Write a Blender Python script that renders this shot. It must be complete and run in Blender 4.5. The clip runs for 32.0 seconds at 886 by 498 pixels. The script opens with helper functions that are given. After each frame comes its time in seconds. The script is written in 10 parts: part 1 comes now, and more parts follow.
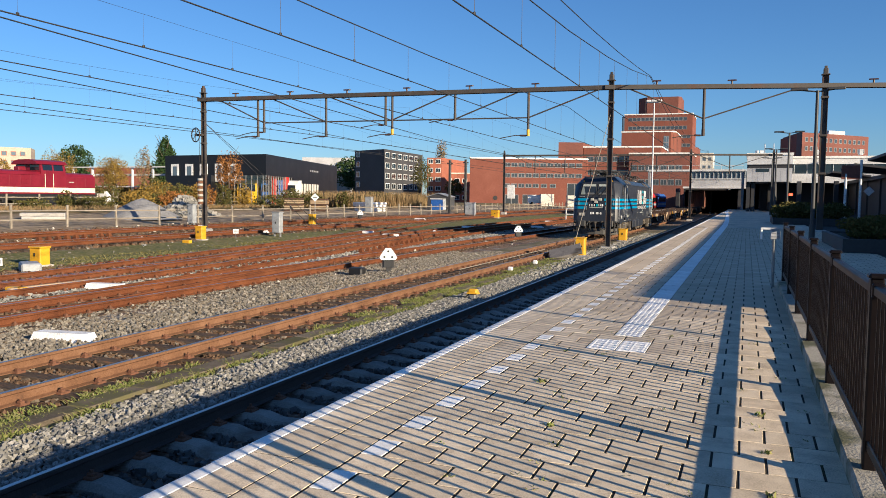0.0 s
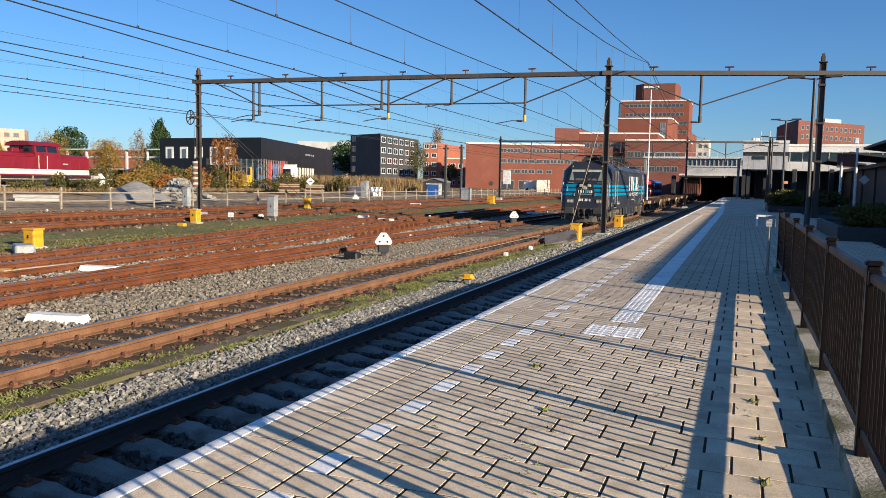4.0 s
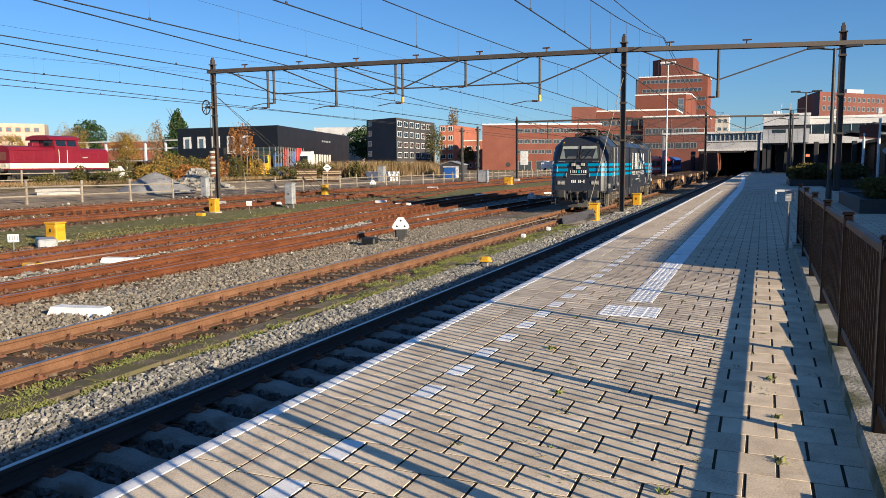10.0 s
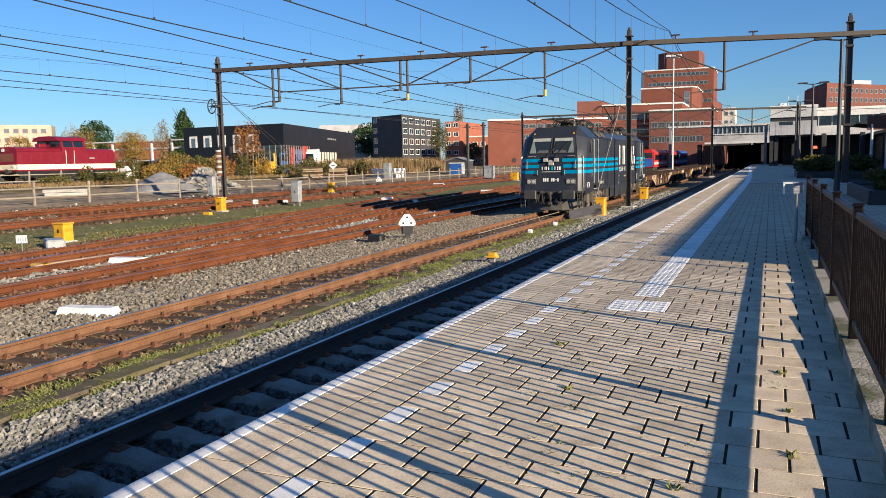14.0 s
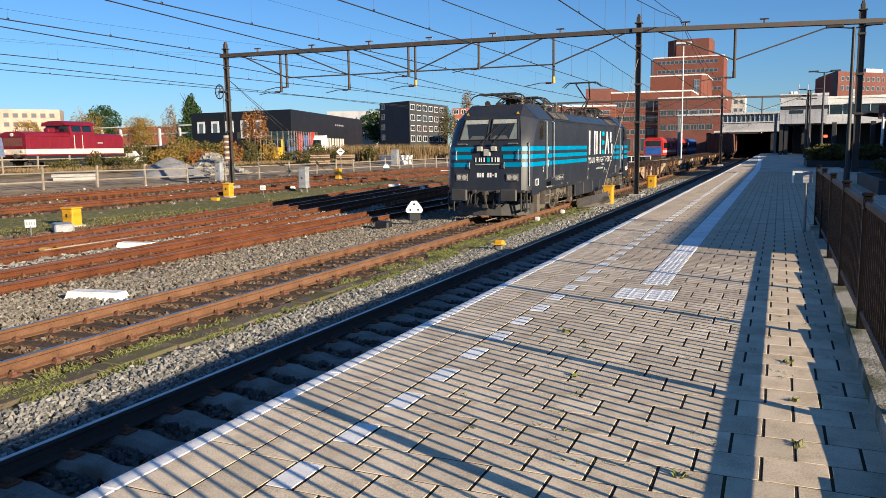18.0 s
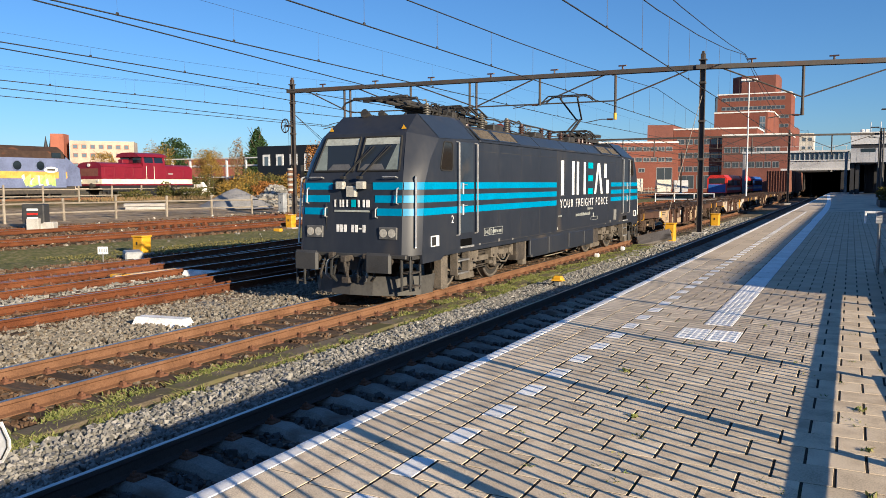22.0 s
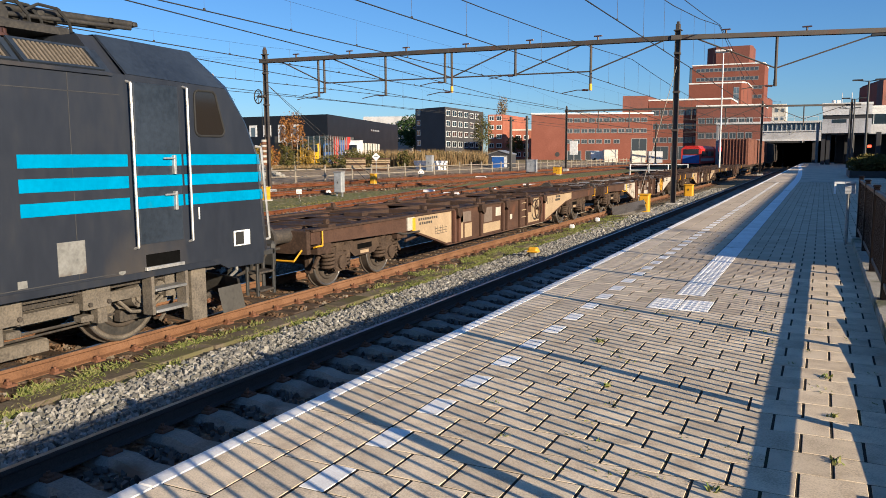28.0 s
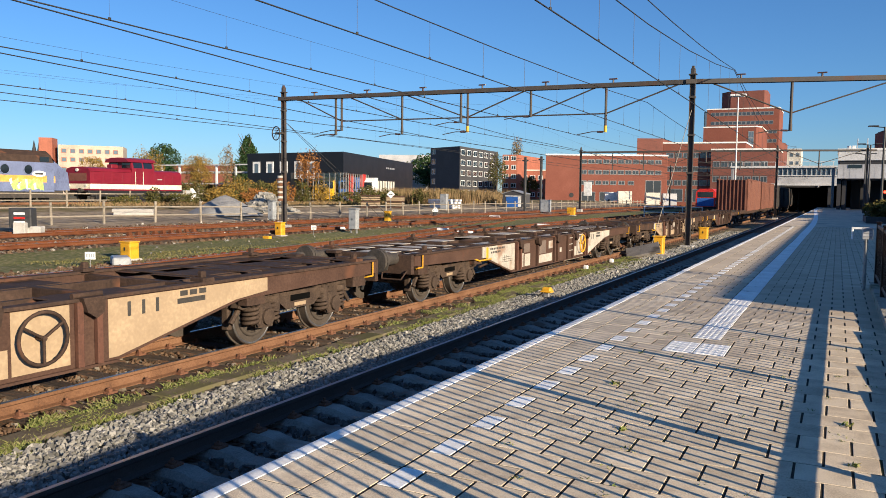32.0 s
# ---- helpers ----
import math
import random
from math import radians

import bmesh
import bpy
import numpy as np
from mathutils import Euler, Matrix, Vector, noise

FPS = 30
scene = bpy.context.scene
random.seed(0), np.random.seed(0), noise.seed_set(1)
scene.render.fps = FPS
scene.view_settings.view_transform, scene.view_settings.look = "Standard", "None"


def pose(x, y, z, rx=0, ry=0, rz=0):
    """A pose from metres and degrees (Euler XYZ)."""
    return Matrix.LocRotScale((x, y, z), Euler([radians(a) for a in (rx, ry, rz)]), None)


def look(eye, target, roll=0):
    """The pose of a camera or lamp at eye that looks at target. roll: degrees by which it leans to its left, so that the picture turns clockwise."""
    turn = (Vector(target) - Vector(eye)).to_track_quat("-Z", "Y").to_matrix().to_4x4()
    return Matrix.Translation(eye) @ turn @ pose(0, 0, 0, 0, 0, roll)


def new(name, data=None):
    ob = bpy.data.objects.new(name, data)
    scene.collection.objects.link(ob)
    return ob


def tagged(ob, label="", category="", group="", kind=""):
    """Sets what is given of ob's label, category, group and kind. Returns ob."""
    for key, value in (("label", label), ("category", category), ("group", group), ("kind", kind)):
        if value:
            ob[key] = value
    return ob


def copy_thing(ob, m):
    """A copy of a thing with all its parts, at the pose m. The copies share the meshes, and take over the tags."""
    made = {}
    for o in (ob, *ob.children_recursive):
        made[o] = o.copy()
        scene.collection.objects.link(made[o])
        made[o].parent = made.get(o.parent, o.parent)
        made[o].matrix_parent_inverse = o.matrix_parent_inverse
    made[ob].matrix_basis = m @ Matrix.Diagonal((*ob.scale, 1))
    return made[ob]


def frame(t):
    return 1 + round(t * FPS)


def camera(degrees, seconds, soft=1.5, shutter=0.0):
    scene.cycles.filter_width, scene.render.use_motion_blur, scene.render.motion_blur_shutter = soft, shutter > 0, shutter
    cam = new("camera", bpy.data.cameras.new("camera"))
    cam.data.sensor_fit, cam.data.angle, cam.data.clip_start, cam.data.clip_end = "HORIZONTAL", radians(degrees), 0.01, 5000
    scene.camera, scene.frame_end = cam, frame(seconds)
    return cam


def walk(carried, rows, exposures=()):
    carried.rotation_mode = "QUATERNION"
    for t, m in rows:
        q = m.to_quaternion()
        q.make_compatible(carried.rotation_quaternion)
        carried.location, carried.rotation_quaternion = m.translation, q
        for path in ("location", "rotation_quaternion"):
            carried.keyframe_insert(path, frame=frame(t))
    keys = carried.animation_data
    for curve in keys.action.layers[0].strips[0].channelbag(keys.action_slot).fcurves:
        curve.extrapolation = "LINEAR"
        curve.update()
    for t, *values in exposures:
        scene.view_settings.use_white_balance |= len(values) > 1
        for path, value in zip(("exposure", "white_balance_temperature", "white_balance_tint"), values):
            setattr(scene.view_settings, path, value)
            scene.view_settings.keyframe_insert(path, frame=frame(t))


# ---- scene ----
# ---------------------------------------------------------------- camera
CAM = camera(60.0, 32.0, soft=0.6)
PATH = [
    (0, (-0.145, -0.070, 1.551), (-3.808, 9.211, 0.882), 0.58),
    (0.5, (-0.143, -0.080, 1.558), (-3.850, 9.188, 0.948), 0.65),
    (1, (-0.148, -0.069, 1.552), (-3.873, 9.193, 0.965), 0.76),
    (1.5, (-0.150, -0.061, 1.548), (-3.823, 9.221, 0.954), 1.14),
    (2, (-0.149, -0.063, 1.552), (-3.745, 9.246, 0.903), 1.37),
    (2.5, (-0.156, -0.055, 1.551), (-3.761, 9.245, 0.835), 1.32),
    (3, (-0.153, -0.055, 1.547), (-3.776, 9.232, 0.758), 1.22),
    (3.5, (-0.157, -0.049, 1.542), (-3.762, 9.239, 0.686), 1.13),
    (5.5, (-0.155, -0.046, 1.541), (-3.758, 9.243, 0.681), 0.91),
    (6, (-0.156, -0.049, 1.543), (-3.746, 9.245, 0.687), 1.00),
    (6.5, (-0.158, -0.035, 1.538), (-3.726, 9.269, 0.694), 1.03),
    (7, (-0.156, -0.039, 1.538), (-3.737, 9.258, 0.678), 0.95),
    (7.5, (-0.147, -0.044, 1.540), (-3.910, 9.172, 0.583), 1.07),
    (8, (-0.143, -0.022, 1.542), (-4.174, 9.070, 0.502), 1.25),
    (8.5, (-0.123, -0.024, 1.547), (-4.191, 9.051, 0.500), 1.80),
    (9, (-0.103, -0.030, 1.554), (-3.972, 9.137, 0.561), 1.92),
    (9.5, (-0.109, -0.025, 1.553), (-3.893, 9.176, 0.545), 0.77),
    (10, (-0.105, -0.021, 1.555), (-3.926, 9.157, 0.473), -0.55),
    (10.5, (-0.113, -0.014, 1.556), (-4.009, 9.122, 0.395), -0.34),
    (11, (-0.111, -0.012, 1.554), (-4.015, 9.110, 0.314), 0.37),
    (11.5, (-0.115, -0.004, 1.560), (-3.951, 9.160, 0.418), 0.50),
    (12, (-0.123, 0.013, 1.552), (-3.980, 9.178, 0.488), -0.00),
    (12.5, (-0.126, 0.012, 1.552), (-4.026, 9.156, 0.466), -0.80),
    (13, (-0.118, 0.006, 1.551), (-4.039, 9.138, 0.437), -1.17),
    (13.5, (-0.114, 0.001, 1.555), (-4.029, 9.134, 0.430), -1.38),
    (14, (-0.113, 0.000, 1.553), (-4.014, 9.139, 0.425), -1.23),
    (14.5, (-0.113, 0.004, 1.550), (-4.010, 9.143, 0.407), -1.15),
    (16.5, (-0.115, 0.005, 1.546), (-4.051, 9.111, 0.284), -1.00),
    (17, (-0.110, 0.007, 1.548), (-4.027, 9.113, 0.233), -1.00),
    (17.5, (-0.108, -0.002, 1.548), (-4.039, 9.098, 0.228), -1.09),
    (18, (-0.114, 0.003, 1.550), (-4.092, 9.086, 0.257), -0.90),
    (18.5, (-0.110, -0.003, 1.551), (-4.156, 9.060, 0.334), -0.72),
    (19, (-0.114, -0.003, 1.550), (-4.218, 9.051, 0.459), -0.32),
    (19.5, (-0.116, -0.003, 1.554), (-4.309, 9.030, 0.638), -0.12),
    (20, (-0.120, 0.005, 1.552), (-4.438, 8.994, 0.806), 0.23),
    (20.5, (-0.123, -0.016, 1.558), (-4.543, 8.929, 0.892), 0.41),
    (21, (-0.114, -0.015, 1.559), (-4.617, 8.889, 0.892), 0.11),
    (21.5, (-0.119, -0.018, 1.553), (-4.708, 8.834, 0.798), 0.00),
    (22, (-0.121, -0.021, 1.555), (-4.789, 8.782, 0.710), -0.19),
    (22.5, (-0.118, -0.018, 1.557), (-4.811, 8.766, 0.650), -0.48),
    (23, (-0.118, -0.027, 1.559), (-4.819, 8.746, 0.595), -0.74),
    (23.5, (-0.118, -0.027, 1.565), (-4.782, 8.766, 0.597), -0.80),
    (24, (-0.114, -0.026, 1.564), (-4.759, 8.781, 0.631), -0.87),
    (24.5, (-0.128, -0.017, 1.566), (-4.833, 8.756, 0.616), -0.69),
    (25, (-0.115, -0.021, 1.565), (-4.819, 8.749, 0.587), -0.94),
    (25.5, (-0.122, -0.018, 1.562), (-4.748, 8.787, 0.522), -0.58),
    (27.5, (-0.124, -0.011, 1.562), (-4.544, 8.878, 0.359), -0.41),
    (28, (-0.112, -0.019, 1.561), (-4.488, 8.891, 0.347), -0.30),
    (28.5, (-0.114, -0.020, 1.562), (-4.521, 8.874, 0.352), 0.06),
    (29, (-0.110, -0.030, 1.563), (-4.585, 8.853, 0.528), 0.26),
    (29.5, (-0.125, -0.021, 1.562), (-4.616, 8.880, 0.781), 0.56),
    (30, (-0.125, -0.023, 1.565), (-4.601, 8.895, 0.906), 0.53),
    (30.5, (-0.125, -0.028, 1.562), (-4.555, 8.911, 0.882), 0.49),
    (31, (-0.123, -0.034, 1.559), (-4.597, 8.879, 0.826), 0.25),
    (31.5, (-0.129, -0.029, 1.558), (-4.695, 8.835, 0.801), 0.20),
    (32, (-0.132, -0.027, 1.560), (-4.680, 8.850, 0.842), 0.65),
]

walk(CAM, [(t, look(eye, target, roll)) for t, eye, target, roll in PATH],
     exposures=[(0, 0.85, 5750, 10), (32, 0.85, 5750, 10)])

# ---------------------------------------------------------------- light
SUN_DIR = Vector((0.92, -0.39, 0.277)).normalized()      # towards the sun
world = bpy.data.worlds.new("sky")
scene.world = world
world.use_nodes = True
wn = world.node_tree
sky = wn.nodes.new("ShaderNodeTexSky")
sky.sky_type, sky.sun_disc = "NISHITA", False
sky.sun_elevation = math.asin(SUN_DIR.z)
sky.sun_rotation = math.atan2(SUN_DIR.x, SUN_DIR.y)
sky.air_density, sky.dust_density, sky.ozone_density, sky.altitude = 1.0, 0.2, 6.0, 0
wn.links.new(sky.outputs[0], wn.nodes["Background"].inputs[0])
wn.nodes["Background"].inputs[1].default_value = 0.071
sun = new("sun", bpy.data.lights.new("sun", "SUN"))
sun.data.energy, sun.data.angle, sun.data.color = 5.0, radians(0.4), (1.0, 0.785, 0.51)
sun.matrix_world = look(SUN_DIR * 50, (0, 0, 0))


# ---------------------------------------------------------------- mesh helpers
class MB:
    """Collects vertices and faces of one mesh."""

    def __init__(self):
        self.v, self.f, self.s = [], [], []

    def add(self, verts, faces, smooth=False):
        o = len(self.v)
        self.v += [tuple(p) for p in verts]
        self.f += [tuple(i + o for i in q) for q in faces]
        self.s += [smooth] * len(faces)
        return self

    def box(self, x0, x1, y0, y1, z0, z1):
        v = [(x, y, z) for z in (z0, z1) for y in (y0, y1) for x in (x0, x1)]
        return self.add(v, [(0, 2, 3, 1), (4, 5, 7, 6), (0, 1, 5, 4), (2, 6, 7, 3), (0, 4, 6, 2), (1, 3, 7, 5)])

    def cbox(self, x0, x1, y0, y1, z0, z1, c=0.02):
        """A box with chamfered upright and top edges."""
        ring = lambda a, z: [(x0 + a, y0 + c + a * 0, z), (x0 + c, y0 + a, z), (x1 - c, y0 + a, z), (x1 - a, y0 + c, z),
                             (x1 - a, y1 - c, z), (x1 - c, y1 - a, z), (x0 + c, y1 - a, z), (x0 + a, y1 - c, z)]
        v = ring(0, z0) + ring(0, z1 - c) + ring(c * 0.9, z1)
        f = [tuple(range(7, -1, -1)), tuple(range(16, 24))]
        for k in (0, 8):
            f += [(k + i, k + (i + 1) % 8, k + 8 + (i + 1) % 8, k + 8 + i) for i in range(8)]
        return self.add(v, f)

    def cyl(self, p0, p1, r0, r1=None, n=10, cap=True):
        p0, p1 = Vector(p0), Vector(p1)
        r1 = r0 if r1 is None else r1
        q = (p1 - p0).to_track_quat("Z", "Y")
        v = []
        for p, r in ((p0, r0), (p1, r1)):
            v += [p + q @ Vector((r * math.cos(a), r * math.sin(a), 0)) for a in [2 * math.pi * i / n for i in range(n)]]
        self.add(v, [(i, (i + 1) % n, n + (i + 1) % n, n + i) for i in range(n)], n > 6)
        if cap:
            self.add(v, [tuple(range(n - 1, -1, -1)), tuple(range(n, 2 * n))])
        return self

    def tube(self, pts, r, n=6):
        for a, b in zip(pts, pts[1:]):
            self.cyl(a, b, r, n=n)
        return self

    def prism(self, poly, a0, a1, axis="y"):
        """poly: (u, v) pairs in the plane across the axis; x: (y, z), y: (x, z), z: (x, y)."""
        put = {"x": lambda u, v, a: (a, u, v), "y": lambda u, v, a: (u, a, v), "z": lambda u, v, a: (u, v, a)}[axis]
        n = len(poly)
        v = [put(u, w, a) for a in (a0, a1) for u, w in poly]
        return self.add(v, [tuple(range(n)), tuple(range(2 * n - 1, n - 1, -1))] +
                        [(i, n + i, n + (i + 1) % n, (i + 1) % n) for i in range(n)])

    def torus(self, c, R, r, axis, n=18, m=6):
        q = Vector(axis).to_track_quat("Z", "Y")
        v = [Vector(c) + q @ Vector(((R + r * math.cos(b)) * math.cos(a), (R + r * math.cos(b)) * math.sin(a), r * math.sin(b)))
             for a in [2 * math.pi * i / n for i in range(n)] for b in [2 * math.pi * j / m for j in range(m)]]
        return self.add(v, [(i * m + j, ((i + 1) % n) * m + j, ((i + 1) % n) * m + (j + 1) % m, i * m + (j + 1) % m)
                            for i in range(n) for j in range(m)], True)

    def coil(self, c, R, r, h, turns, n=10, m=5):
        """An upright coil spring standing on c."""
        k = int(turns * n) + 1
        v = []
        for i in range(k):
            a = 2 * math.pi * i / n
            for j in range(m):
                b = 2 * math.pi * j / m
                v.append((c[0] + (R + r * math.cos(b)) * math.cos(a), c[1] + (R + r * math.cos(b)) * math.sin(a), c[2] + h * i / (k - 1) + r * math.sin(b)))
        return self.add(v, [(i * m + j, (i + 1) * m + j, (i + 1) * m + (j + 1) % m, i * m + (j + 1) % m) for i in range(k - 1) for j in range(m)], True)

    def mesh(self, name, mat):
        me = bpy.data.meshes.new(name)
        me.from_pydata([tuple(p) for p in self.v], [], self.f)
        me.polygons.foreach_set("use_smooth", self.s)
        bm = bmesh.new()
        bm.from_mesh(me)
        if len(bm.faces) < 4000:
            bmesh.ops.recalc_face_normals(bm, faces=bm.faces)
        bm.to_mesh(me)
        bm.free()
        if mat:
            me.materials.append(mat)
        return me


def part(name, mb, mat, parent=None, label="", m=None):
    ob = new(name, mb.mesh(name, mat) if isinstance(mb, MB) else mb)
    if parent:
        ob.parent = parent
    if m:
        ob.matrix_basis = m
    if label:
        tagged(ob, label=label)
    return ob


def thing(name, label, category, m=None, group="", kind=""):
    ob = new(name)
    ob.empty_display_size = 0.2
    if m:
        ob.matrix_basis = m
    return tagged(ob, label, category, group, kind)


def solo(name, mb, mat, label, category, m=None, group="", kind=""):
    return tagged(part(name, mb, mat, None, "", m), label, category, group, kind)


def fast_mesh(name, verts, faces, mat):
    me = bpy.data.meshes.new(name)
    nv, nf, k = len(verts), len(faces), faces.shape[1]
    me.vertices.add(nv)
    me.vertices.foreach_set("co", np.asarray(verts, np.float32).ravel())
    me.loops.add(nf * k)
    me.loops.foreach_set("vertex_index", np.asarray(faces, np.int32).ravel())
    me.polygons.add(nf)
    me.polygons.foreach_set("loop_start", np.arange(nf, dtype=np.int32) * k)
    me.polygons.foreach_set("use_smooth", np.zeros(nf, dtype=bool))
    me.update(calc_edges=True)
    me.materials.append(mat)
    return me


# ---------------------------------------------------------------- materials
def material(name, base, rough=0.6, metal=0.0, dark=None, light=None, fine=40.0, broad=3.0, bump=0.15, rand=0.0, spec=0.5,
             amount=0.5, stain=None, stain_at=0.62, stretch=None, bump_scale=None):
    """base colour varied at two scales, with an optional third colour in broad stains and a bump."""
    m = bpy.data.materials.new(name)
    m.use_nodes = True
    nt = m.node_tree
    N, L = nt.nodes, nt.links
    b = N["Principled BSDF"]
    dark = dark or tuple(c * 0.62 for c in base)
    light = light or tuple(min(1, c * 1.3) for c in base)
    geo = N.new("ShaderNodeNewGeometry") if stretch == "world" else N.new("ShaderNodeTexCoord")
    vec = geo.outputs["Position"] if stretch == "world" else geo.outputs["Object"]
    if isinstance(stretch, tuple):
        mp = N.new("ShaderNodeMapping")
        mp.inputs["Scale"].default_value = stretch
        L.new(vec, mp.inputs[0])
        vec = mp.outputs[0]
    info = N.new("ShaderNodeObjectInfo")

    def noise_tex(scale, detail):
        t = N.new("ShaderNodeTexNoise")
        t.noise_dimensions = "4D"
        t.inputs["Scale"].default_value, t.inputs["Detail"].default_value = scale, detail
        L.new(vec, t.inputs["Vector"])
        ad = N.new("ShaderNodeMath")
        ad.operation = "MULTIPLY"
        ad.inputs[1].default_value = 37.0
        L.new(info.outputs["Random"], ad.inputs[0])
        L.new(ad.outputs[0], t.inputs["W"])
        return t

    n1, n2 = noise_tex(fine, 4), noise_tex(broad, 5)
    add = N.new("ShaderNodeMath")
    add.operation = "MULTIPLY_ADD"
    add.inputs[1].default_value, add.inputs[2].default_value = 0.5, 0.0
    L.new(n1.outputs[0], add.inputs[0])
    ad2 = N.new("ShaderNodeMath")
    ad2.operation = "MULTIPLY_ADD"
    ad2.inputs[1].default_value = 0.5
    L.new(n2.outputs[0], ad2.inputs[0])
    L.new(add.outputs[0], ad2.inputs[2])
    ramp = N.new("ShaderNodeValToRGB")
    e = ramp.color_ramp.elements
    e[0].position, e[0].color = 0.5 - 0.22 * (1.1 - amount * 0.6), (*dark, 1)
    e[1].position, e[1].color = 0.5 + 0.22 * (1.1 - amount * 0.6), (*light, 1)
    mid = e.new(0.5)
    mid.color = (*base, 1)
    L.new(ad2.outputs[0], ramp.inputs[0])
    col = ramp.outputs[0]
    if stain:
        n3 = noise_tex(broad * 0.6, 6)
        r3 = N.new("ShaderNodeValToRGB")
        r3.color_ramp.elements[0].position, r3.color_ramp.elements[1].position = stain_at - 0.06, stain_at + 0.06
        L.new(n3.outputs[0], r3.inputs[0])
        mx = N.new("ShaderNodeMix")
        mx.data_type = "RGBA"
        L.new(r3.outputs[0], mx.inputs["Factor"])
        L.new(col, mx.inputs["A"])
        mx.inputs["B"].default_value = (*stain, 1)
        col = mx.outputs["Result"]
    if rand:
        hs = N.new("ShaderNodeHueSaturation")
        mr = N.new("ShaderNodeMapRange")
        mr.inputs["To Min"].default_value, mr.inputs["To Max"].default_value = 1 - rand, 1 + rand
        L.new(info.outputs["Random"], mr.inputs[0])
        L.new(mr.outputs[0], hs.inputs["Value"])
        L.new(col, hs.inputs["Color"])
        col = hs.outputs[0]
    L.new(col, b.inputs["Base Color"])
    rr = N.new("ShaderNodeMapRange")
    rr.inputs["To Min"].default_value, rr.inputs["To Max"].default_value = max(0.03, rough - 0.1), min(1, rough + 0.12)
    L.new(n2.outputs[0], rr.inputs[0])
    L.new(rr.outputs[0], b.inputs["Roughness"])
    b.inputs["Metallic"].default_value = metal
    b.inputs["Specular IOR Level"].default_value = spec
    if bump:
        bp = N.new("ShaderNodeBump")
        bp.inputs["Strength"].default_value, bp.inputs["Distance"].default_value = bump, bump_scale or 0.02
        L.new(n1.outputs[0], bp.inputs["Height"])
        L.new(bp.outputs[0], b.inputs["Normal"])
    return m


def island_material(name, ramp_cols, rough=0.9, spec=0.08):
    m = bpy.data.materials.new(name)
    m.use_nodes = True
    nt = m.node_tree
    g, r = nt.nodes.new("ShaderNodeNewGeometry"), nt.nodes.new("ShaderNodeValToRGB")
    e = r.color_ramp.elements
    e[0].color, e[1].color = (*ramp_cols[0], 1), (*ramp_cols[-1], 1)
    for i, c in enumerate(ramp_cols[1:-1]):
        e.new((i + 1) / (len(ramp_cols) - 1)).color = (*c, 1)
    nt.links.new(g.outputs["Random Per Island"], r.inputs[0])
    nt.links.new(r.outputs[0], nt.nodes["Principled BSDF"].inputs["Base Color"])
    nt.nodes["Principled BSDF"].inputs["Roughness"].default_value = rough
    nt.nodes["Principled BSDF"].inputs["Specular IOR Level"].default_value = spec
    return m


def glass_material(name, tint=(0.02, 0.03, 0.04), rough=0.05):
    m = bpy.data.materials.new(name)
    m.use_nodes = True
    b = m.node_tree.nodes["Principled BSDF"]
    b.inputs["Base Color"].default_value = (*tint, 1)
    b.inputs["Roughness"].default_value = rough
    b.inputs["Specular IOR Level"].default_value = 0.8
    return m


def lamp_material(name, col, power):
    m = bpy.data.materials.new(name)
    m.use_nodes = True
    b = m.node_tree.nodes["Principled BSDF"]
    b.inputs["Base Color"].default_value = (*col, 1)
    b.inputs["Emission Color"].default_value = (*col, 1)
    b.inputs["Emission Strength"].default_value = power
    return m


M_TILE = material("paving_concrete", (0.70, 0.575, 0.41), 0.85, spec=0.12, fine=110, broad=5, bump=0.3, rand=0.14, amount=0.95, dark=(0.50, 0.40, 0.28), light=(0.80, 0.67, 0.49), stain=(0.50, 0.40, 0.28), stain_at=0.64, bump_scale=0.006)
M_TILE_FAR = material("paving_concrete_far", (0.63, 0.52, 0.39), 0.85, spec=0.12, fine=60, broad=1.2, bump=0.2, stain=(0.38, 0.33, 0.27), stretch="world")
M_JOINT = material("joint_sand", (0.045, 0.038, 0.03), 0.95, spec=0.12, fine=80, broad=4, bump=0.3, stain=(0.045, 0.055, 0.02), stretch="world")
M_WHITE = material("white_road_paint", (0.90, 0.875, 0.82), 0.7, dark=(0.78, 0.75, 0.69), fine=90, broad=9, bump=0.1, rand=0.08, stain=(0.45, 0.42, 0.38), stain_at=0.7)
M_EDGE = material("edge_concrete", (0.22, 0.2, 0.18), 0.9, spec=0.12, fine=30, broad=2, stain=(0.08, 0.07, 0.06), stretch="world")
M_KERB = material("weathered_kerb_concrete", (0.36, 0.33, 0.27), 0.95, spec=0.12, fine=50, broad=4, bump=0.5, stain=(0.13, 0.13, 0.08), stain_at=0.56)
M_FENCE = material("dark_brown_enamel", (0.008, 0.0055, 0.0055), 0.4, fine=60, broad=4, bump=0.02, stain=(0.014, 0.01, 0.009), stain_at=0.7, spec=0.18)
M_RAIL_SIDE = material("rusty_rail_steel", (0.18, 0.093, 0.050), 0.85, spec=0.15, dark=(0.10, 0.054, 0.033), light=(0.25, 0.14, 0.083), fine=60, broad=2.5, bump=0.2, stretch="world")
M_RAIL_TOP = material("worn_rail_head", (0.36, 0.35, 0.36), 0.32, 0.9, fine=90, broad=3, bump=0.03, stretch="world")
M_RAIL_RED = material("red_rusted_rail", (0.145, 0.052, 0.023), 0.85, spec=0.12, dark=(0.07, 0.025, 0.013), light=(0.215, 0.082, 0.036), fine=50, broad=1.5, bump=0.2, stretch="world")
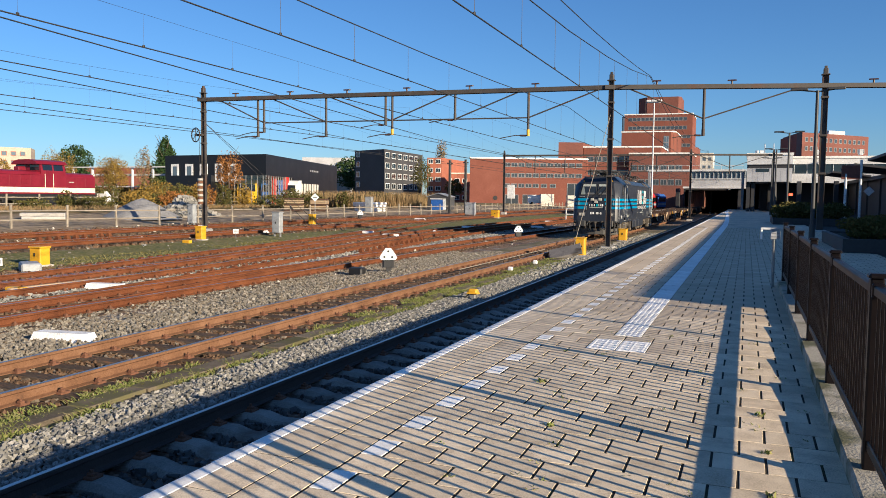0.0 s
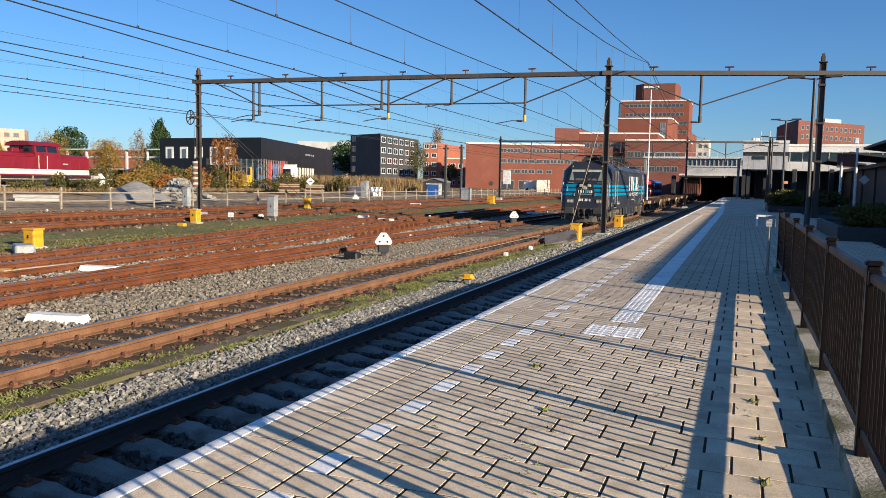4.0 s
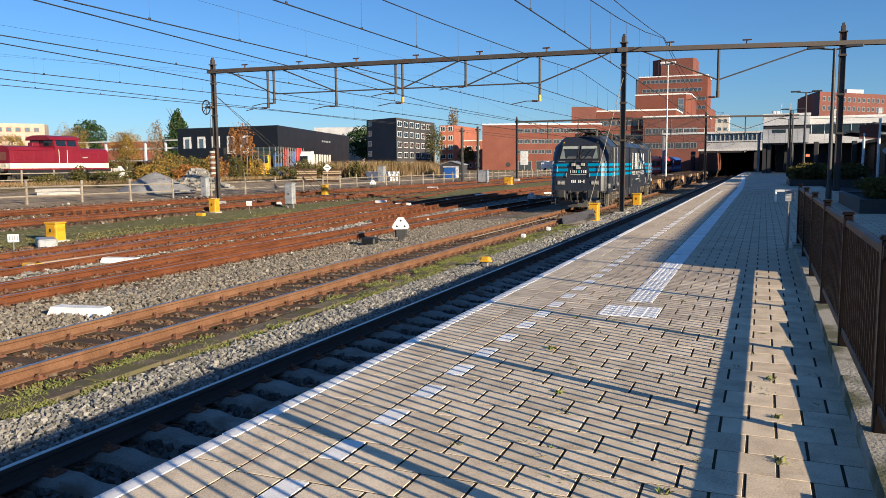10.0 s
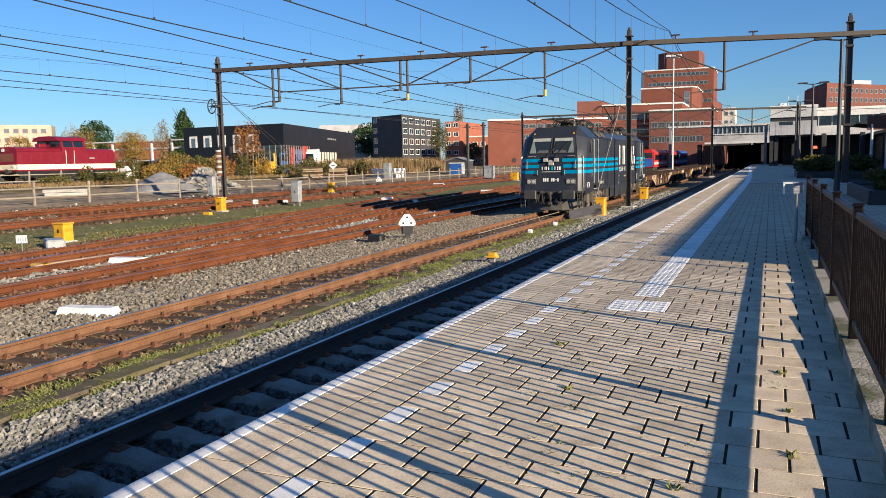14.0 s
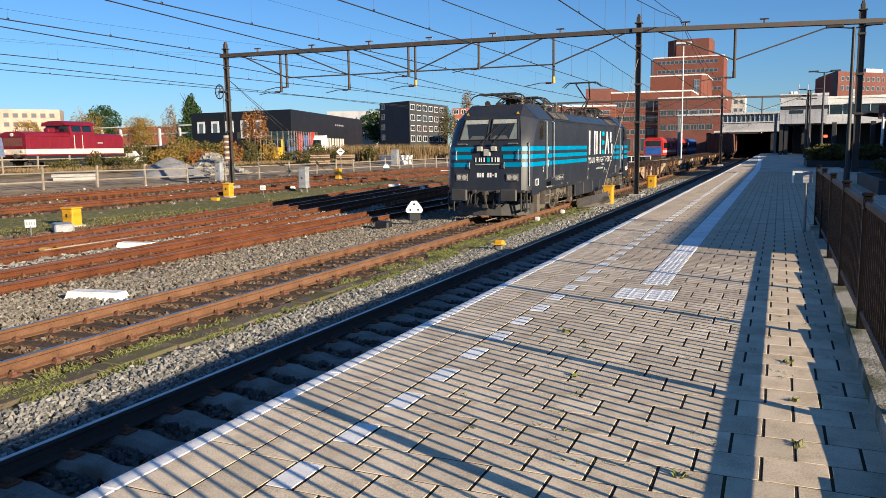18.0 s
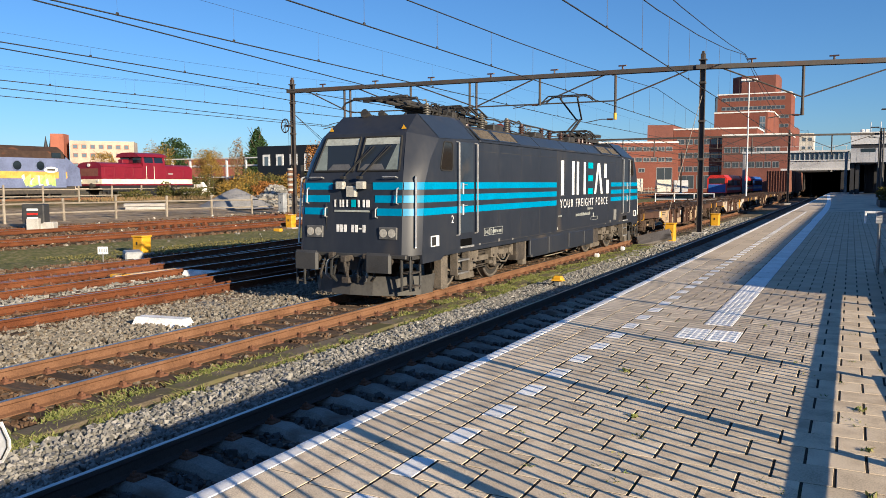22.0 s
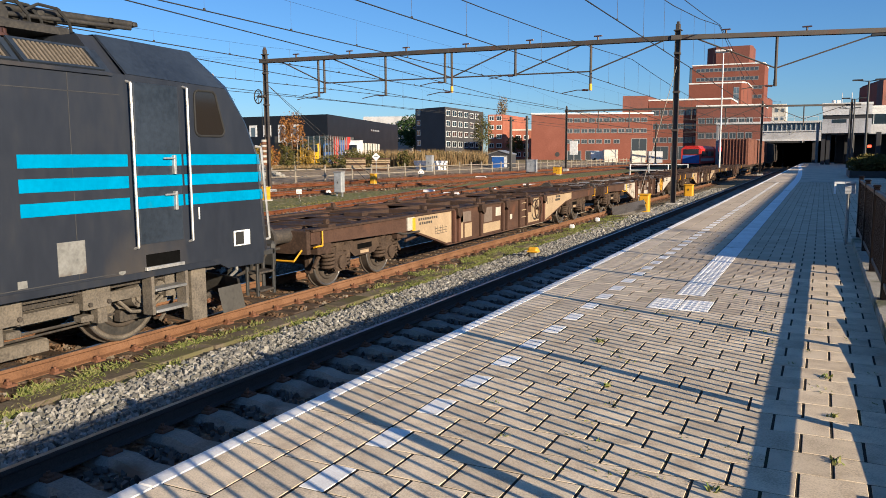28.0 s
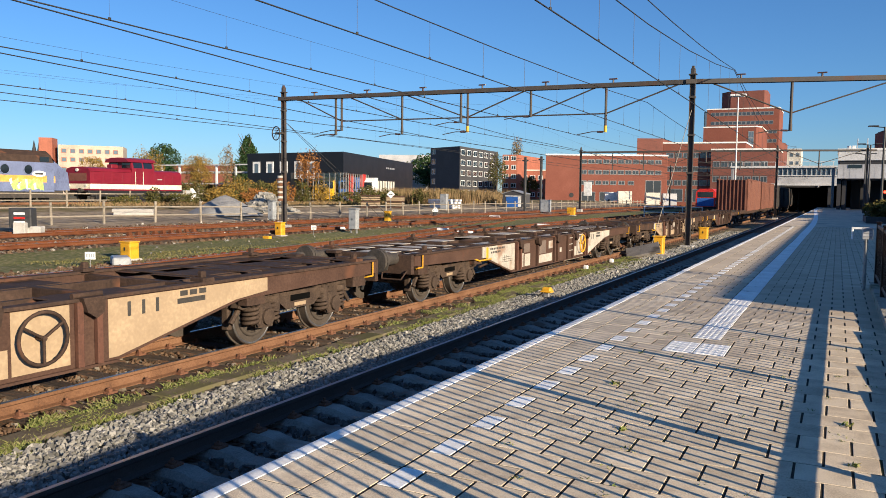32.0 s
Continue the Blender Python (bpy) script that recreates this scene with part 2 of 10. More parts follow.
M_WOOD = material("tarred_sleeper_wood", (0.085, 0.065, 0.05), 0.9, spec=0.12, fine=30, broad=4, stretch=(1, 12, 6), bump=0.5, rand=0.25, stain=(0.17, 0.09, 0.05), stain_at=0.6)
M_CSLEEP = material("concrete_sleeper", (0.28, 0.26, 0.225), 0.9, spec=0.12, fine=60, broad=3, bump=0.3, rand=0.12, stain=(0.17, 0.13, 0.10))
M_CLIP = material("rusty_fastening", (0.155, 0.068, 0.036), 0.85, fine=80, broad=20, bump=0.4, stretch="world")
M_BALLAST = island_material("grey_ballast_stone", [(0.11, 0.107, 0.095), (0.22, 0.212, 0.19), (0.32, 0.305, 0.275), (0.16, 0.155, 0.14), (0.41, 0.39, 0.355)])
M_BALLAST_MIX = island_material("dusty_brown_grey_ballast", [(0.10, 0.09, 0.072), (0.18, 0.163, 0.135), (0.27, 0.245, 0.205), (0.15, 0.12, 0.085), (0.34, 0.315, 0.27)])
M_BALLAST_RUST = island_material("rust_stained_ballast", [(0.062, 0.039, 0.025), (0.115, 0.070, 0.043), (0.175, 0.115, 0.072), (0.088, 0.056, 0.036), (0.23, 0.20, 0.16)])
M_STONE_PALE = island_material("pale_limestone_chips", [(0.42, 0.38, 0.32), (0.55, 0.51, 0.44), (0.35, 0.29, 0.22), (0.62, 0.58, 0.52)])
M_GRASS_DRY = island_material("dull_short_grass", [(0.10, 0.105, 0.035), (0.15, 0.14, 0.05), (0.20, 0.17, 0.08), (0.12, 0.125, 0.04)])
M_GRASS = island_material("grass_blades", [(0.13, 0.165, 0.04), (0.19, 0.22, 0.06), (0.26, 0.25, 0.095), (0.15, 0.19, 0.05), (0.30, 0.26, 0.14)])
M_YELLOW = material("yellow_cabinet_enamel", (0.66, 0.34, 0.01), 0.5, fine=20, broad=3, bump=0.03, dark=(0.55, 0.28, 0.015), light=(0.74, 0.40, 0.015))
M_GREYBOX = material("grey_cabinet_enamel", (0.31, 0.325, 0.34), 0.5, fine=20, broad=3, bump=0.03)
M_CONC = material("pale_concrete", (0.42, 0.40, 0.37), 0.9, fine=40, broad=3, bump=0.25, rand=0.1)
M_FPOST = material("grey_concrete_post", (0.29, 0.25, 0.195), 0.9, fine=40, broad=3, bump=0.25, rand=0.15)
M_STONE_W = material("white_painted_stone", (0.80, 0.79, 0.77), 0.75, fine=40, broad=4, bump=0.2)
M_BLACK = material("black_paint", (0.015, 0.015, 0.016), 0.5, fine=40, broad=4, bump=0.03)
M_STEEL = material("galvanised_steel", (0.30, 0.30, 0.295), 0.55, 0.5, fine=50, broad=3, bump=0.06, stain=(0.19, 0.14, 0.10), stain_at=0.66)
M_MAST = material("weathered_mast_steel", (0.066, 0.057, 0.051), 0.65, 0.2, fine=50, broad=2, bump=0.08, stain=(0.085, 0.048, 0.034), stain_at=0.6)
M_DMAST = material("dark_mast_paint", (0.045, 0.045, 0.045), 0.5, fine=40, broad=2, bump=0.03)
M_WIRE = material("oxidised_copper_wire", (0.04, 0.038, 0.036), 0.6, 0.4, fine=60, broad=5, bump=0)
M_INSUL = material("brown_porcelain", (0.07, 0.035, 0.025), 0.25, fine=30, broad=5, bump=0)
M_YINS = material("yellow_insulator", (0.70, 0.38, 0.02), 0.5, fine=30, broad=5, bump=0)
M_GREYINSUL = material("grey_porcelain", (0.13, 0.12, 0.10), 0.4, fine=30, broad=5, bump=0.05)
M_REDINSUL = material("red_silicone", (0.22, 0.045, 0.035), 0.45, fine=30, broad=5, bump=0.03)
M_LOCO = material("anthracite_locomotive_paint", (0.024, 0.0285, 0.040), 0.43, spec=0.36, fine=9, broad=0.9, stretch=(1, 1, 0.35), bump=0.015, dark=(0.018, 0.022, 0.032), light=(0.034, 0.037, 0.045), stain=(0.078, 0.066, 0.054), stain_at=0.63)
M_LOCO_ROOF = material("blue_grey_roof_paint", (0.028, 0.037, 0.052), 0.32, spec=0.4, fine=18, broad=1.5, bump=0.02, stain=(0.075, 0.066, 0.056), stain_at=0.70)
M_GRIME = material("brake_dust_brown_steel", (0.048, 0.041, 0.035), 0.8, fine=40, broad=5, bump=0.3, dark=(0.02, 0.018, 0.017), light=(0.095, 0.076, 0.058))
M_WHEEL = material("dusty_wheel_steel", (0.070, 0.056, 0.045), 0.75, 0.2, fine=40, broad=6, bump=0.15)
M_TYRE = material("bright_wheel_tread", (0.42, 0.40, 0.38), 0.35, 0.9, fine=60, broad=6, bump=0.03)
M_CYAN = material("cyan_stripe_film", (0.0, 0.245, 0.46), 0.4, fine=15, broad=2, bump=0, dark=(0.0, 0.205, 0.40), light=(0.0, 0.285, 0.52), stain=(0.03, 0.20, 0.28), stain_at=0.70)
M_FILM_W = material("white_film", (0.80, 0.80, 0.78), 0.45, fine=20, broad=3, bump=0, stain=(0.6, 0.58, 0.53), stain_at=0.72)
M_TEAL = material("teal_film", (0.0, 0.36, 0.46), 0.45, fine=20, broad=3, bump=0)
M_GLASS = glass_material("dark_window_glass", (0.012, 0.018, 0.026))
M_GLASS_B = glass_material("blue_reflecting_glass", (0.10, 0.14, 0.18), 0.12)
M_BLIND = material("pale_sun_blind", (0.34, 0.36, 0.33), 0.7, fine=20, broad=3, bump=0)
M_CHROME = material("polished_handrail", (0.52, 0.515, 0.50), 0.38, 0.55, fine=30, broad=5, bump=0)
# near-black for flat patches that stand for the darkness inside openings
M_VOID = material("unlit_recess_black", (0.004, 0.004, 0.004), 0.9, spec=0.05, fine=30, broad=5, bump=0)
M_LOUVRE = material("dusty_tan_louvre", (0.14, 0.115, 0.085), 0.75, fine=20, broad=2, bump=0.05)
M_SEAM = material("dusty_panel_seam", (0.045, 0.045, 0.047), 0.7, fine=20, broad=2, bump=0)
M_ROOFGEAR = material("sooty_roof_gear", (0.03, 0.028, 0.026), 0.7, fine=30, broad=5, bump=0.2, dark=(0.015, 0.014, 0.014), light=(0.06, 0.053, 0.045))
M_NOTICE = material("worn_notice_metal", (0.20, 0.20, 0.19), 0.6, fine=25, broad=6, bump=0.05, stain=(0.12, 0.10, 0.085))
M_RUBBER = material("black_rubber", (0.018, 0.018, 0.018), 0.8, fine=40, broad=8, bump=0.1)
M_LENS = material("headlamp_lens", (0.62, 0.60, 0.55), 0.12, fine=30, broad=12, bump=0.05)
M_WAGON = material("rust_brown_wagon_paint", (0.058, 0.038, 0.029), 0.8, spec=0.12, fine=30, broad=2.5, bump=0.2, dark=(0.032, 0.022, 0.018), light=(0.095, 0.06, 0.044), stain=(0.14, 0.065, 0.038), stain_at=0.66)
M_WAGON_SIDE = material("brown_wagon_side_paint", (0.079, 0.046, 0.034), 0.75, spec=0.12, fine=30, broad=2.5, bump=0.12, dark=(0.052, 0.031, 0.024), light=(0.108, 0.064, 0.047), stain=(0.12, 0.058, 0.036), stain_at=0.66)
M_RUSTRIB = material("rust_red_rib_paint", (0.105, 0.045, 0.028), 0.8, fine=30, broad=4, bump=0.2)
M_FADED = material("faded_wagon_paint", (0.165, 0.125, 0.10), 0.75, fine=25, broad=3, bump=0.06)
M_CREAM = material("cream_wagon_panel", (0.36, 0.265, 0.165), 0.7, fine=25, broad=3, bump=0.06, dark=(0.31, 0.225, 0.14), stain=(0.24, 0.155, 0.09), stain_at=0.68)
M_OFFWHITE = material("off_white_wagon_panel", (0.44, 0.40, 0.34), 0.7, fine=25, broad=3, bump=0.06, stain=(0.30, 0.2, 0.14), stain_at=0.62)
M_INK = material("dark_stencil_paint", (0.05, 0.045, 0.04), 0.7, fine=30, broad=6, bump=0)
M_BOXCAR = material("oxide_brown_wagon_body", (0.155, 0.058, 0.035), 0.8, fine=20, broad=1.5, bump=0.15, dark=(0.09, 0.035, 0.025), light=(0.21, 0.085, 0.05))
M_RED = material("crimson_locomotive_paint", (0.18, 0.008, 0.02), 0.45, fine=10, broad=1, bump=0.01, dark=(0.14, 0.007, 0.017), light=(0.22, 0.011, 0.025))
M_CREAMSTRIPE = material("ivory_stripe", (0.78, 0.70, 0.54), 0.5, fine=20, broad=2, bump=0)
M_BLUE = material("slate_blue_locomotive_paint", (0.15, 0.18, 0.30), 0.45, fine=10, broad=1, bump=0.01)
M_ORANGE = material("orange_stripe", (0.80, 0.36, 0.07), 0.5, fine=10, broad=2, bump=0)
M_GRAF = material("acid_green_spray_paint", (0.40, 0.56, 0.14), 0.6, fine=12, broad=4, bump=0, dark=(0.22, 0.40, 0.10), light=(0.66, 0.72, 0.36))
M_BLACKWALL = material("black_metal_cladding", (0.009, 0.010, 0.013), 0.45, fine=3, broad=0.5, bump=0.03)
M_BRICK = material("red_brick_wall", (0.195, 0.070, 0.049), 0.9, spec=0.2, fine=6, broad=0.25, bump=0.1, dark=(0.155, 0.055, 0.039), light=(0.235, 0.092, 0.066))
M_BRICK_D = material("dark_red_brick_wall", (0.165, 0.058, 0.042), 0.85, fine=6, broad=0.25, bump=0.1)
M_GREYWALL = material("dark_grey_facade", (0.055, 0.055, 0.06), 0.75, fine=5, broad=0.3, bump=0.05)
M_ORANGEWALL = material("orange_render_facade", (0.34, 0.115, 0.068), 0.8, fine=5, broad=0.3, bump=0.05)
M_CREAMWALL = material("cream_orange_facade", (0.46, 0.37, 0.29), 0.8, fine=5, broad=0.3, bump=0.05)
M_LIGHTWALL = material("pale_facade", (0.62, 0.58, 0.50), 0.8, fine=5, broad=0.3, bump=0.05)
M_PANEL_L = material("pale_station_cladding", (0.60, 0.595, 0.59), 0.55, fine=8, broad=0.4, bump=0.03)
M_PANEL = material("light_grey_cladding", (0.46, 0.46, 0.47), 0.55, fine=8, broad=0.4, bump=0.03)
M_PANEL_D = material("mid_grey_cladding", (0.26, 0.265, 0.28), 0.55, fine=8, broad=0.4, bump=0.03)
M_ROOFLINE = material("white_roof_trim", (0.75, 0.74, 0.71), 0.6, fine=10, broad=0.5, bump=0)
M_FRAMEW = material("white_window_frame", (0.75, 0.75, 0.73), 0.5, fine=10, broad=2, bump=0)
M_BARK = material("tree_bark", (0.13, 0.10, 0.075), 0.95, fine=25, broad=4, bump=0.5)
M_HEAP = material("grey_gravel_heap", (0.26, 0.255, 0.25), 0.95, fine=14, broad=1.5, bump=0.8, bump_scale=0.08)
M_BLUEBOX = material("blue_sheeting", (0.03, 0.12, 0.42), 0.5, fine=10, broad=2, bump=0.1)
M_TRUCKY = material("yellow_lorry_paint", (0.85, 0.48, 0.01), 0.4, fine=10, broad=1, bump=0)
M_TRUCKR = material("red_lorry_paint", (0.55, 0.03, 0.02), 0.4, fine=10, broad=1, bump=0)
M_BRANCH = island_material("dry_reed_stalks", [(0.20, 0.14, 0.07), (0.30, 0.20, 0.10), (0.16, 0.115, 0.06), (0.26, 0.2, 0.1)])
M_LEAF_Y = island_material("yellow_autumn_leaves", [(0.22, 0.135, 0.03), (0.32, 0.20, 0.04), (0.17, 0.12, 0.035), (0.26, 0.18, 0.05)])
M_LEAF_O = island_material("orange_autumn_leaves", [(0.26, 0.105, 0.03), (0.32, 0.15, 0.045), (0.19, 0.08, 0.025)])
M_LEAF_G = island_material("dark_green_leaves", [(0.025, 0.055, 0.02), (0.045, 0.08, 0.025), (0.03, 0.06, 0.03), (0.07, 0.095, 0.03)])
M_LEAF_OL = island_material("olive_shrub_leaves", [(0.06, 0.07, 0.02), (0.10, 0.095, 0.03), (0.13, 0.10, 0.035), (0.05, 0.065, 0.02)])
M_DARKROOF = material("canopy_dark_steel", (0.03, 0.03, 0.033), 0.6, fine=10, broad=1, bump=0.03)
M_PAVE_D = material("forecourt_asphalt", (0.05, 0.05, 0.048), 0.9, spec=0.12, fine=60, broad=1, bump=0.3, stretch="world")

M_BED = material("compacted_ballast_bed", (0.22, 0.18, 0.125), 0.95, spec=0.1, fine=30, broad=2, bump=0.6, stain=(0.15, 0.14, 0.07), stain_at=0.54, stretch="world")

# darker ballast and rail copies: the platform's shade is in the colour
M_BALLAST_SHADE = island_material("shaded_grey_ballast", [(0.05, 0.05, 0.047), (0.09, 0.088, 0.083), (0.13, 0.126, 0.118), (0.07, 0.068, 0.064), (0.16, 0.155, 0.145)])
M_RAIL_SHADE = material("shaded_rail_steel", (0.06, 0.045, 0.036), 0.8, fine=60, broad=2.5, bump=0.2, stretch="world")
M_WFRAME = material("grey_window_frame", (0.20, 0.20, 0.205), 0.5, fine=10, broad=2, bump=0)
M_WGLASS = glass_material("grey_office_glass", (0.045, 0.055, 0.065), 0.12)
M_CABGLASS = glass_material("cab_window_glass", (0.022, 0.028, 0.034), 0.04)
M_SIDEGLASS = glass_material("brown_side_window_glass", (0.02, 0.017, 0.015), 0.08)
# pale tone that stands for the reflection on the windscreens
M_SCREENSHINE = material("pale_screen_reflection", (0.17, 0.20, 0.19), 0.6, fine=10, broad=3, bump=0)
M_BEZEL = material("lamp_bezel", (0.10, 0.10, 0.10), 0.4, fine=30, broad=5, bump=0.02)
M_LAMPGLASS = material("silvered_headlamp_glass", (0.42, 0.405, 0.36), 0.18, fine=60, broad=20, bump=0.1)

M_BOGIE = material("brown_dusty_bogie", (0.066, 0.046, 0.034), 0.85, spec=0.2, fine=40, broad=5, bump=0.3, dark=(0.034, 0.024, 0.019), light=(0.105, 0.074, 0.053))
M_PLOUGH = material("grey_dusty_plough_steel", (0.065, 0.062, 0.057), 0.7, fine=20, broad=3, bump=0.1, dark=(0.038, 0.037, 0.036), light=(0.08, 0.077, 0.07))
M_DUST = material("dusty_bogie_steel", (0.125, 0.108, 0.088), 0.85, fine=40, broad=5, bump=0.3, dark=(0.06, 0.051, 0.042), light=(0.19, 0.162, 0.128))


# ---------------------------------------------------------------- ground
RAIL_Z = -0.84
GX = [-400, -56, -46, -34, -25, -22, -11.9, -11.0, 400]
GZ = [0.35, 0.35, 0.05, -0.5, -1.02, -1.045, -1.045, -1.12, -1.12]


def ground_z(x):
    return float(np.interp(x, GX, GZ))


def stand_z(x):
    """Height on which trackside things stand, on the shoulders too."""
    return -1.02 if -11.9 < x < -10.4 or -7.75 < x < -6.1 else ground_z(x)


def ground_material():
    m = bpy.data.materials.new("yard_ground")
    m.use_nodes = True
    nt = m.node_tree
    N, L = nt.nodes, nt.links
    geo, sep = N.new("ShaderNodeNewGeometry"), N.new("ShaderNodeSeparateXYZ")
    L.new(geo.outputs["Position"], sep.inputs[0])

    def nz(scale, detail=5):
        t = N.new("ShaderNodeTexNoise")
        t.inputs["Scale"].default_value, t.inputs["Detail"].default_value = scale, detail
        L.new(geo.outputs["Position"], t.inputs["Vector"])
        return t

    def ramp(src, stops):
        r = N.new("ShaderNodeValToRGB")
        e = r.color_ramp.elements
        e[0].position, e[0].color = stops[0][0], (*stops[0][1], 1)
        e[1].position, e[1].color = stops[-1][0], (*stops[-1][1], 1)
        for p, c in stops[1:-1]:
            e.new(p).color = (*c, 1)
        L.new(src, r.inputs[0])
        return r.outputs[0]

    def mix(f, a, b):
        x = N.new("ShaderNodeMix")
        x.data_type = "RGBA"
        L.new(f, x.inputs["Factor"])
        L.new(a, x.inputs["A"])
        L.new(b, x.inputs["B"])
        return x.outputs["Result"]

    def band(x0, x1, soft):
        """1 where x0 < x < x1, with an uneven border."""
        n = nz(0.5)
        sh = N.new("ShaderNodeMath")
        sh.operation = "MULTIPLY_ADD"
        sh.inputs[1].default_value = 4.0
        L.new(n.outputs[0], sh.inputs[0])
        L.new(sep.outputs["X"], sh.inputs[2])
        out = []
        for lo, hi in ((x0 + 2 - soft, x0 + 2 + soft), (x1 + 2 + soft, x1 + 2 - soft)):
            r = N.new("ShaderNodeMapRange")
            r.inputs["From Min"].default_value, r.inputs["From Max"].default_value = lo, hi
            L.new(sh.outputs[0], r.inputs[0])
            out.append(r.outputs[0])
        mu = N.new("ShaderNodeMath")
        mu.operation = "MULTIPLY"
        L.new(out[0], mu.inputs[0])
        L.new(out[1], mu.inputs[1])
        return mu.outputs[0]

    fine, mid = nz(14, 6), nz(1.2)
    dirt = ramp(fine.outputs[0], [(0.3, (0.075, 0.046, 0.029)), (0.5, (0.19, 0.12, 0.077)), (0.72, (0.37, 0.28, 0.20))])
    grey = ramp(fine.outputs[0], [(0.3, (0.09, 0.088, 0.08)), (0.5, (0.22, 0.21, 0.195)), (0.7, (0.40, 0.385, 0.36))])
    grass = ramp(nz(6, 6).outputs[0], [(0.3, (0.085, 0.095, 0.03)), (0.5, (0.15, 0.15, 0.05)), (0.6, (0.22, 0.185, 0.085)), (0.72, (0.33, 0.27, 0.175))])
    sand = ramp(nz(2, 6).outputs[0], [(0.3, (0.18, 0.135, 0.085)), (0.5, (0.31, 0.24, 0.16)), (0.7, (0.44, 0.35, 0.245))])
    heath = ramp(nz(0.8, 7).outputs[0], [(0.3, (0.08, 0.085, 0.03)), (0.5, (0.20, 0.15, 0.07)), (0.68, (0.34, 0.26, 0.15))])
    patch = ramp(mid.outputs[0], [(0.52, (0, 0, 0)), (0.70, (1, 1, 1))])
    col = mix(patch, dirt, grey)
    col = mix(band(-28.0, -21.6, 0.8), col, grass)
    col = mix(band(-47, -36.0, 0.8), col, sand)
    col = mix(band(-1500, -46.5, 1.2), col, heath)
    b = N["Principled BSDF"]
    L.new(col, b.inputs["Base Color"])
    b.inputs["Roughness"].default_value = 0.95
    b.inputs["Specular IOR Level"].default_value = 0.2
    bp = N.new("ShaderNodeBump")
    bp.inputs["Strength"].default_value, bp.inputs["Distance"].default_value = 0.9, 0.06
    L.new(fine.outputs[0], bp.inputs["Height"])
    L.new(bp.outputs[0], b.inputs["Normal"])
    return m


gx = [-1800, -900, -400, -200, -120, -90] + list(np.arange(-80, 31, 1.0)) + [40, 60, 120, 300, 900, 1800]
gy = [-900, -300, -100, -50, -25] + list(np.arange(-15, 131, 2.0)) + [150, 200, 300, 500, 900, 2500]
gv, gf = [], []
for y in gy:
    for x in gx:
        bumpy = 0.07 * noise.noise((x * 0.35, y * 0.35, 0)) if -80 < x < -6.4 and -10 < y < 130 else 0
        gv.append((x, y, ground_z(x) + (bumpy if x < -22 else 0.35 * bumpy)))
for j in range(len(gy) - 1):
    for i in range(len(gx) - 1):
        k = j * len(gx) + i
        gf.append((k, k + 1, k + len(gx) + 1, k + len(gx)))
tagged(new("ground", fast_mesh("ground", np.array(gv), np.array(gf), ground_material())),
       "brown and grey railway yard ground with grass strips", "ground", kind="structure")


# ---------------------------------------------------------------- loose stones and grass
def scatter_stones(n, xr, yr, z, size, mat, name, label, parent=None, hump=None, keep=None):
    rng = np.random.default_rng(len(name) + n)
    c = np.stack([rng.uniform(*xr, n), rng.uniform(*yr, n), np.zeros(n)], 1)
    if keep is not None:
        c = c[keep(c)]
        n = len(c)
    c[:, 2] = (hump(c) if hump else z) + rng.uniform(-0.02, 0.015, n)
    base = np.array([(x, y, w) for w in (-1, 1) for y in (-1, 1) for x in (-1, 1)], float) * 0.5
    v = base[None] * rng.uniform(0.55, 1.35, (n, 8, 1)) * rng.uniform(0.6, 1.3, (n, 1, 3)) * rng.uniform(*size, (n, 1, 1))
    ang = rng.uniform(0, 2 * np.pi, (n, 3))
    for ax in range(3):
        i, j = [(1, 2), (0, 2), (0, 1)][ax]
        cs, sn = np.cos(ang[:, ax])[:, None], np.sin(ang[:, ax])[:, None]
        a, b = v[:, :, i].copy(), v[:, :, j].copy()
        v[:, :, i], v[:, :, j] = a * cs - b * sn, a * sn + b * cs
    v += c[:, None, :]
    q = np.array([(0, 2, 3, 1), (4, 5, 7, 6), (0, 1, 5, 4), (2, 6, 7, 3), (0, 4, 6, 2), (1, 3, 7, 5)])
    f = (q[None] + 8 * np.arange(n)[:, None, None]).reshape(-1, 4)
    ob = new(name, fast_mesh(name, v.reshape(-1, 3), f, mat))
    return tagged(ob, label, "ballast", kind="stuff")


def blades(centres, spread, count, height, mat, name, label, category, width=0.012, lean=0.5):
    """Tufts of narrow upright blades round the given (x, y, z) places."""
    rng = np.random.default_rng(len(name) * 7 + len(centres))
    c = np.repeat(np.array(centres, float), count, 0)
    n = len(c)
    c[:, :2] += rng.normal(0, spread, (n, 2))
    a = rng.uniform(0, 2 * np.pi, n)
    h = rng.uniform(0.35, 1.0, n) * height
    d = np.stack([np.cos(a), np.sin(a), np.zeros(n)], 1)
    tip = c + np.stack([rng.normal(0, lean, n) * h, rng.normal(0, lean, n) * h, h], 1)
    w = width * rng.uniform(0.6, 1.4, n)[:, None]
    midp = (c + tip) / 2 + np.array([0, 0, 1.0]) * (h * 0.12)[:, None]
    v = np.stack([c - d * w, c + d * w, midp + d * w * 0.8, tip, midp - d * w * 0.8], 1)
    f = np.arange(5 * n).reshape(n, 5)
    ob = new(name, fast_mesh(name, v.reshape(-1, 3), f, mat))
    return tagged(ob, label, category, kind="stuff")


# ---------------------------------------------------------------- tracks
RAIL_PROFILE = [(-0.07, 0), (0.07, 0), (0.07, 0.012), (0.012, 0.03), (0.012, 0.12), (0.034, 0.135), (0.034, 0.166),
                (0.028, 0.172), (-0.028, 0.172), (-0.034, 0.166), (-0.034, 0.135), (-0.012, 0.12), (-0.012, 0.03), (-0.07, 0.012)]


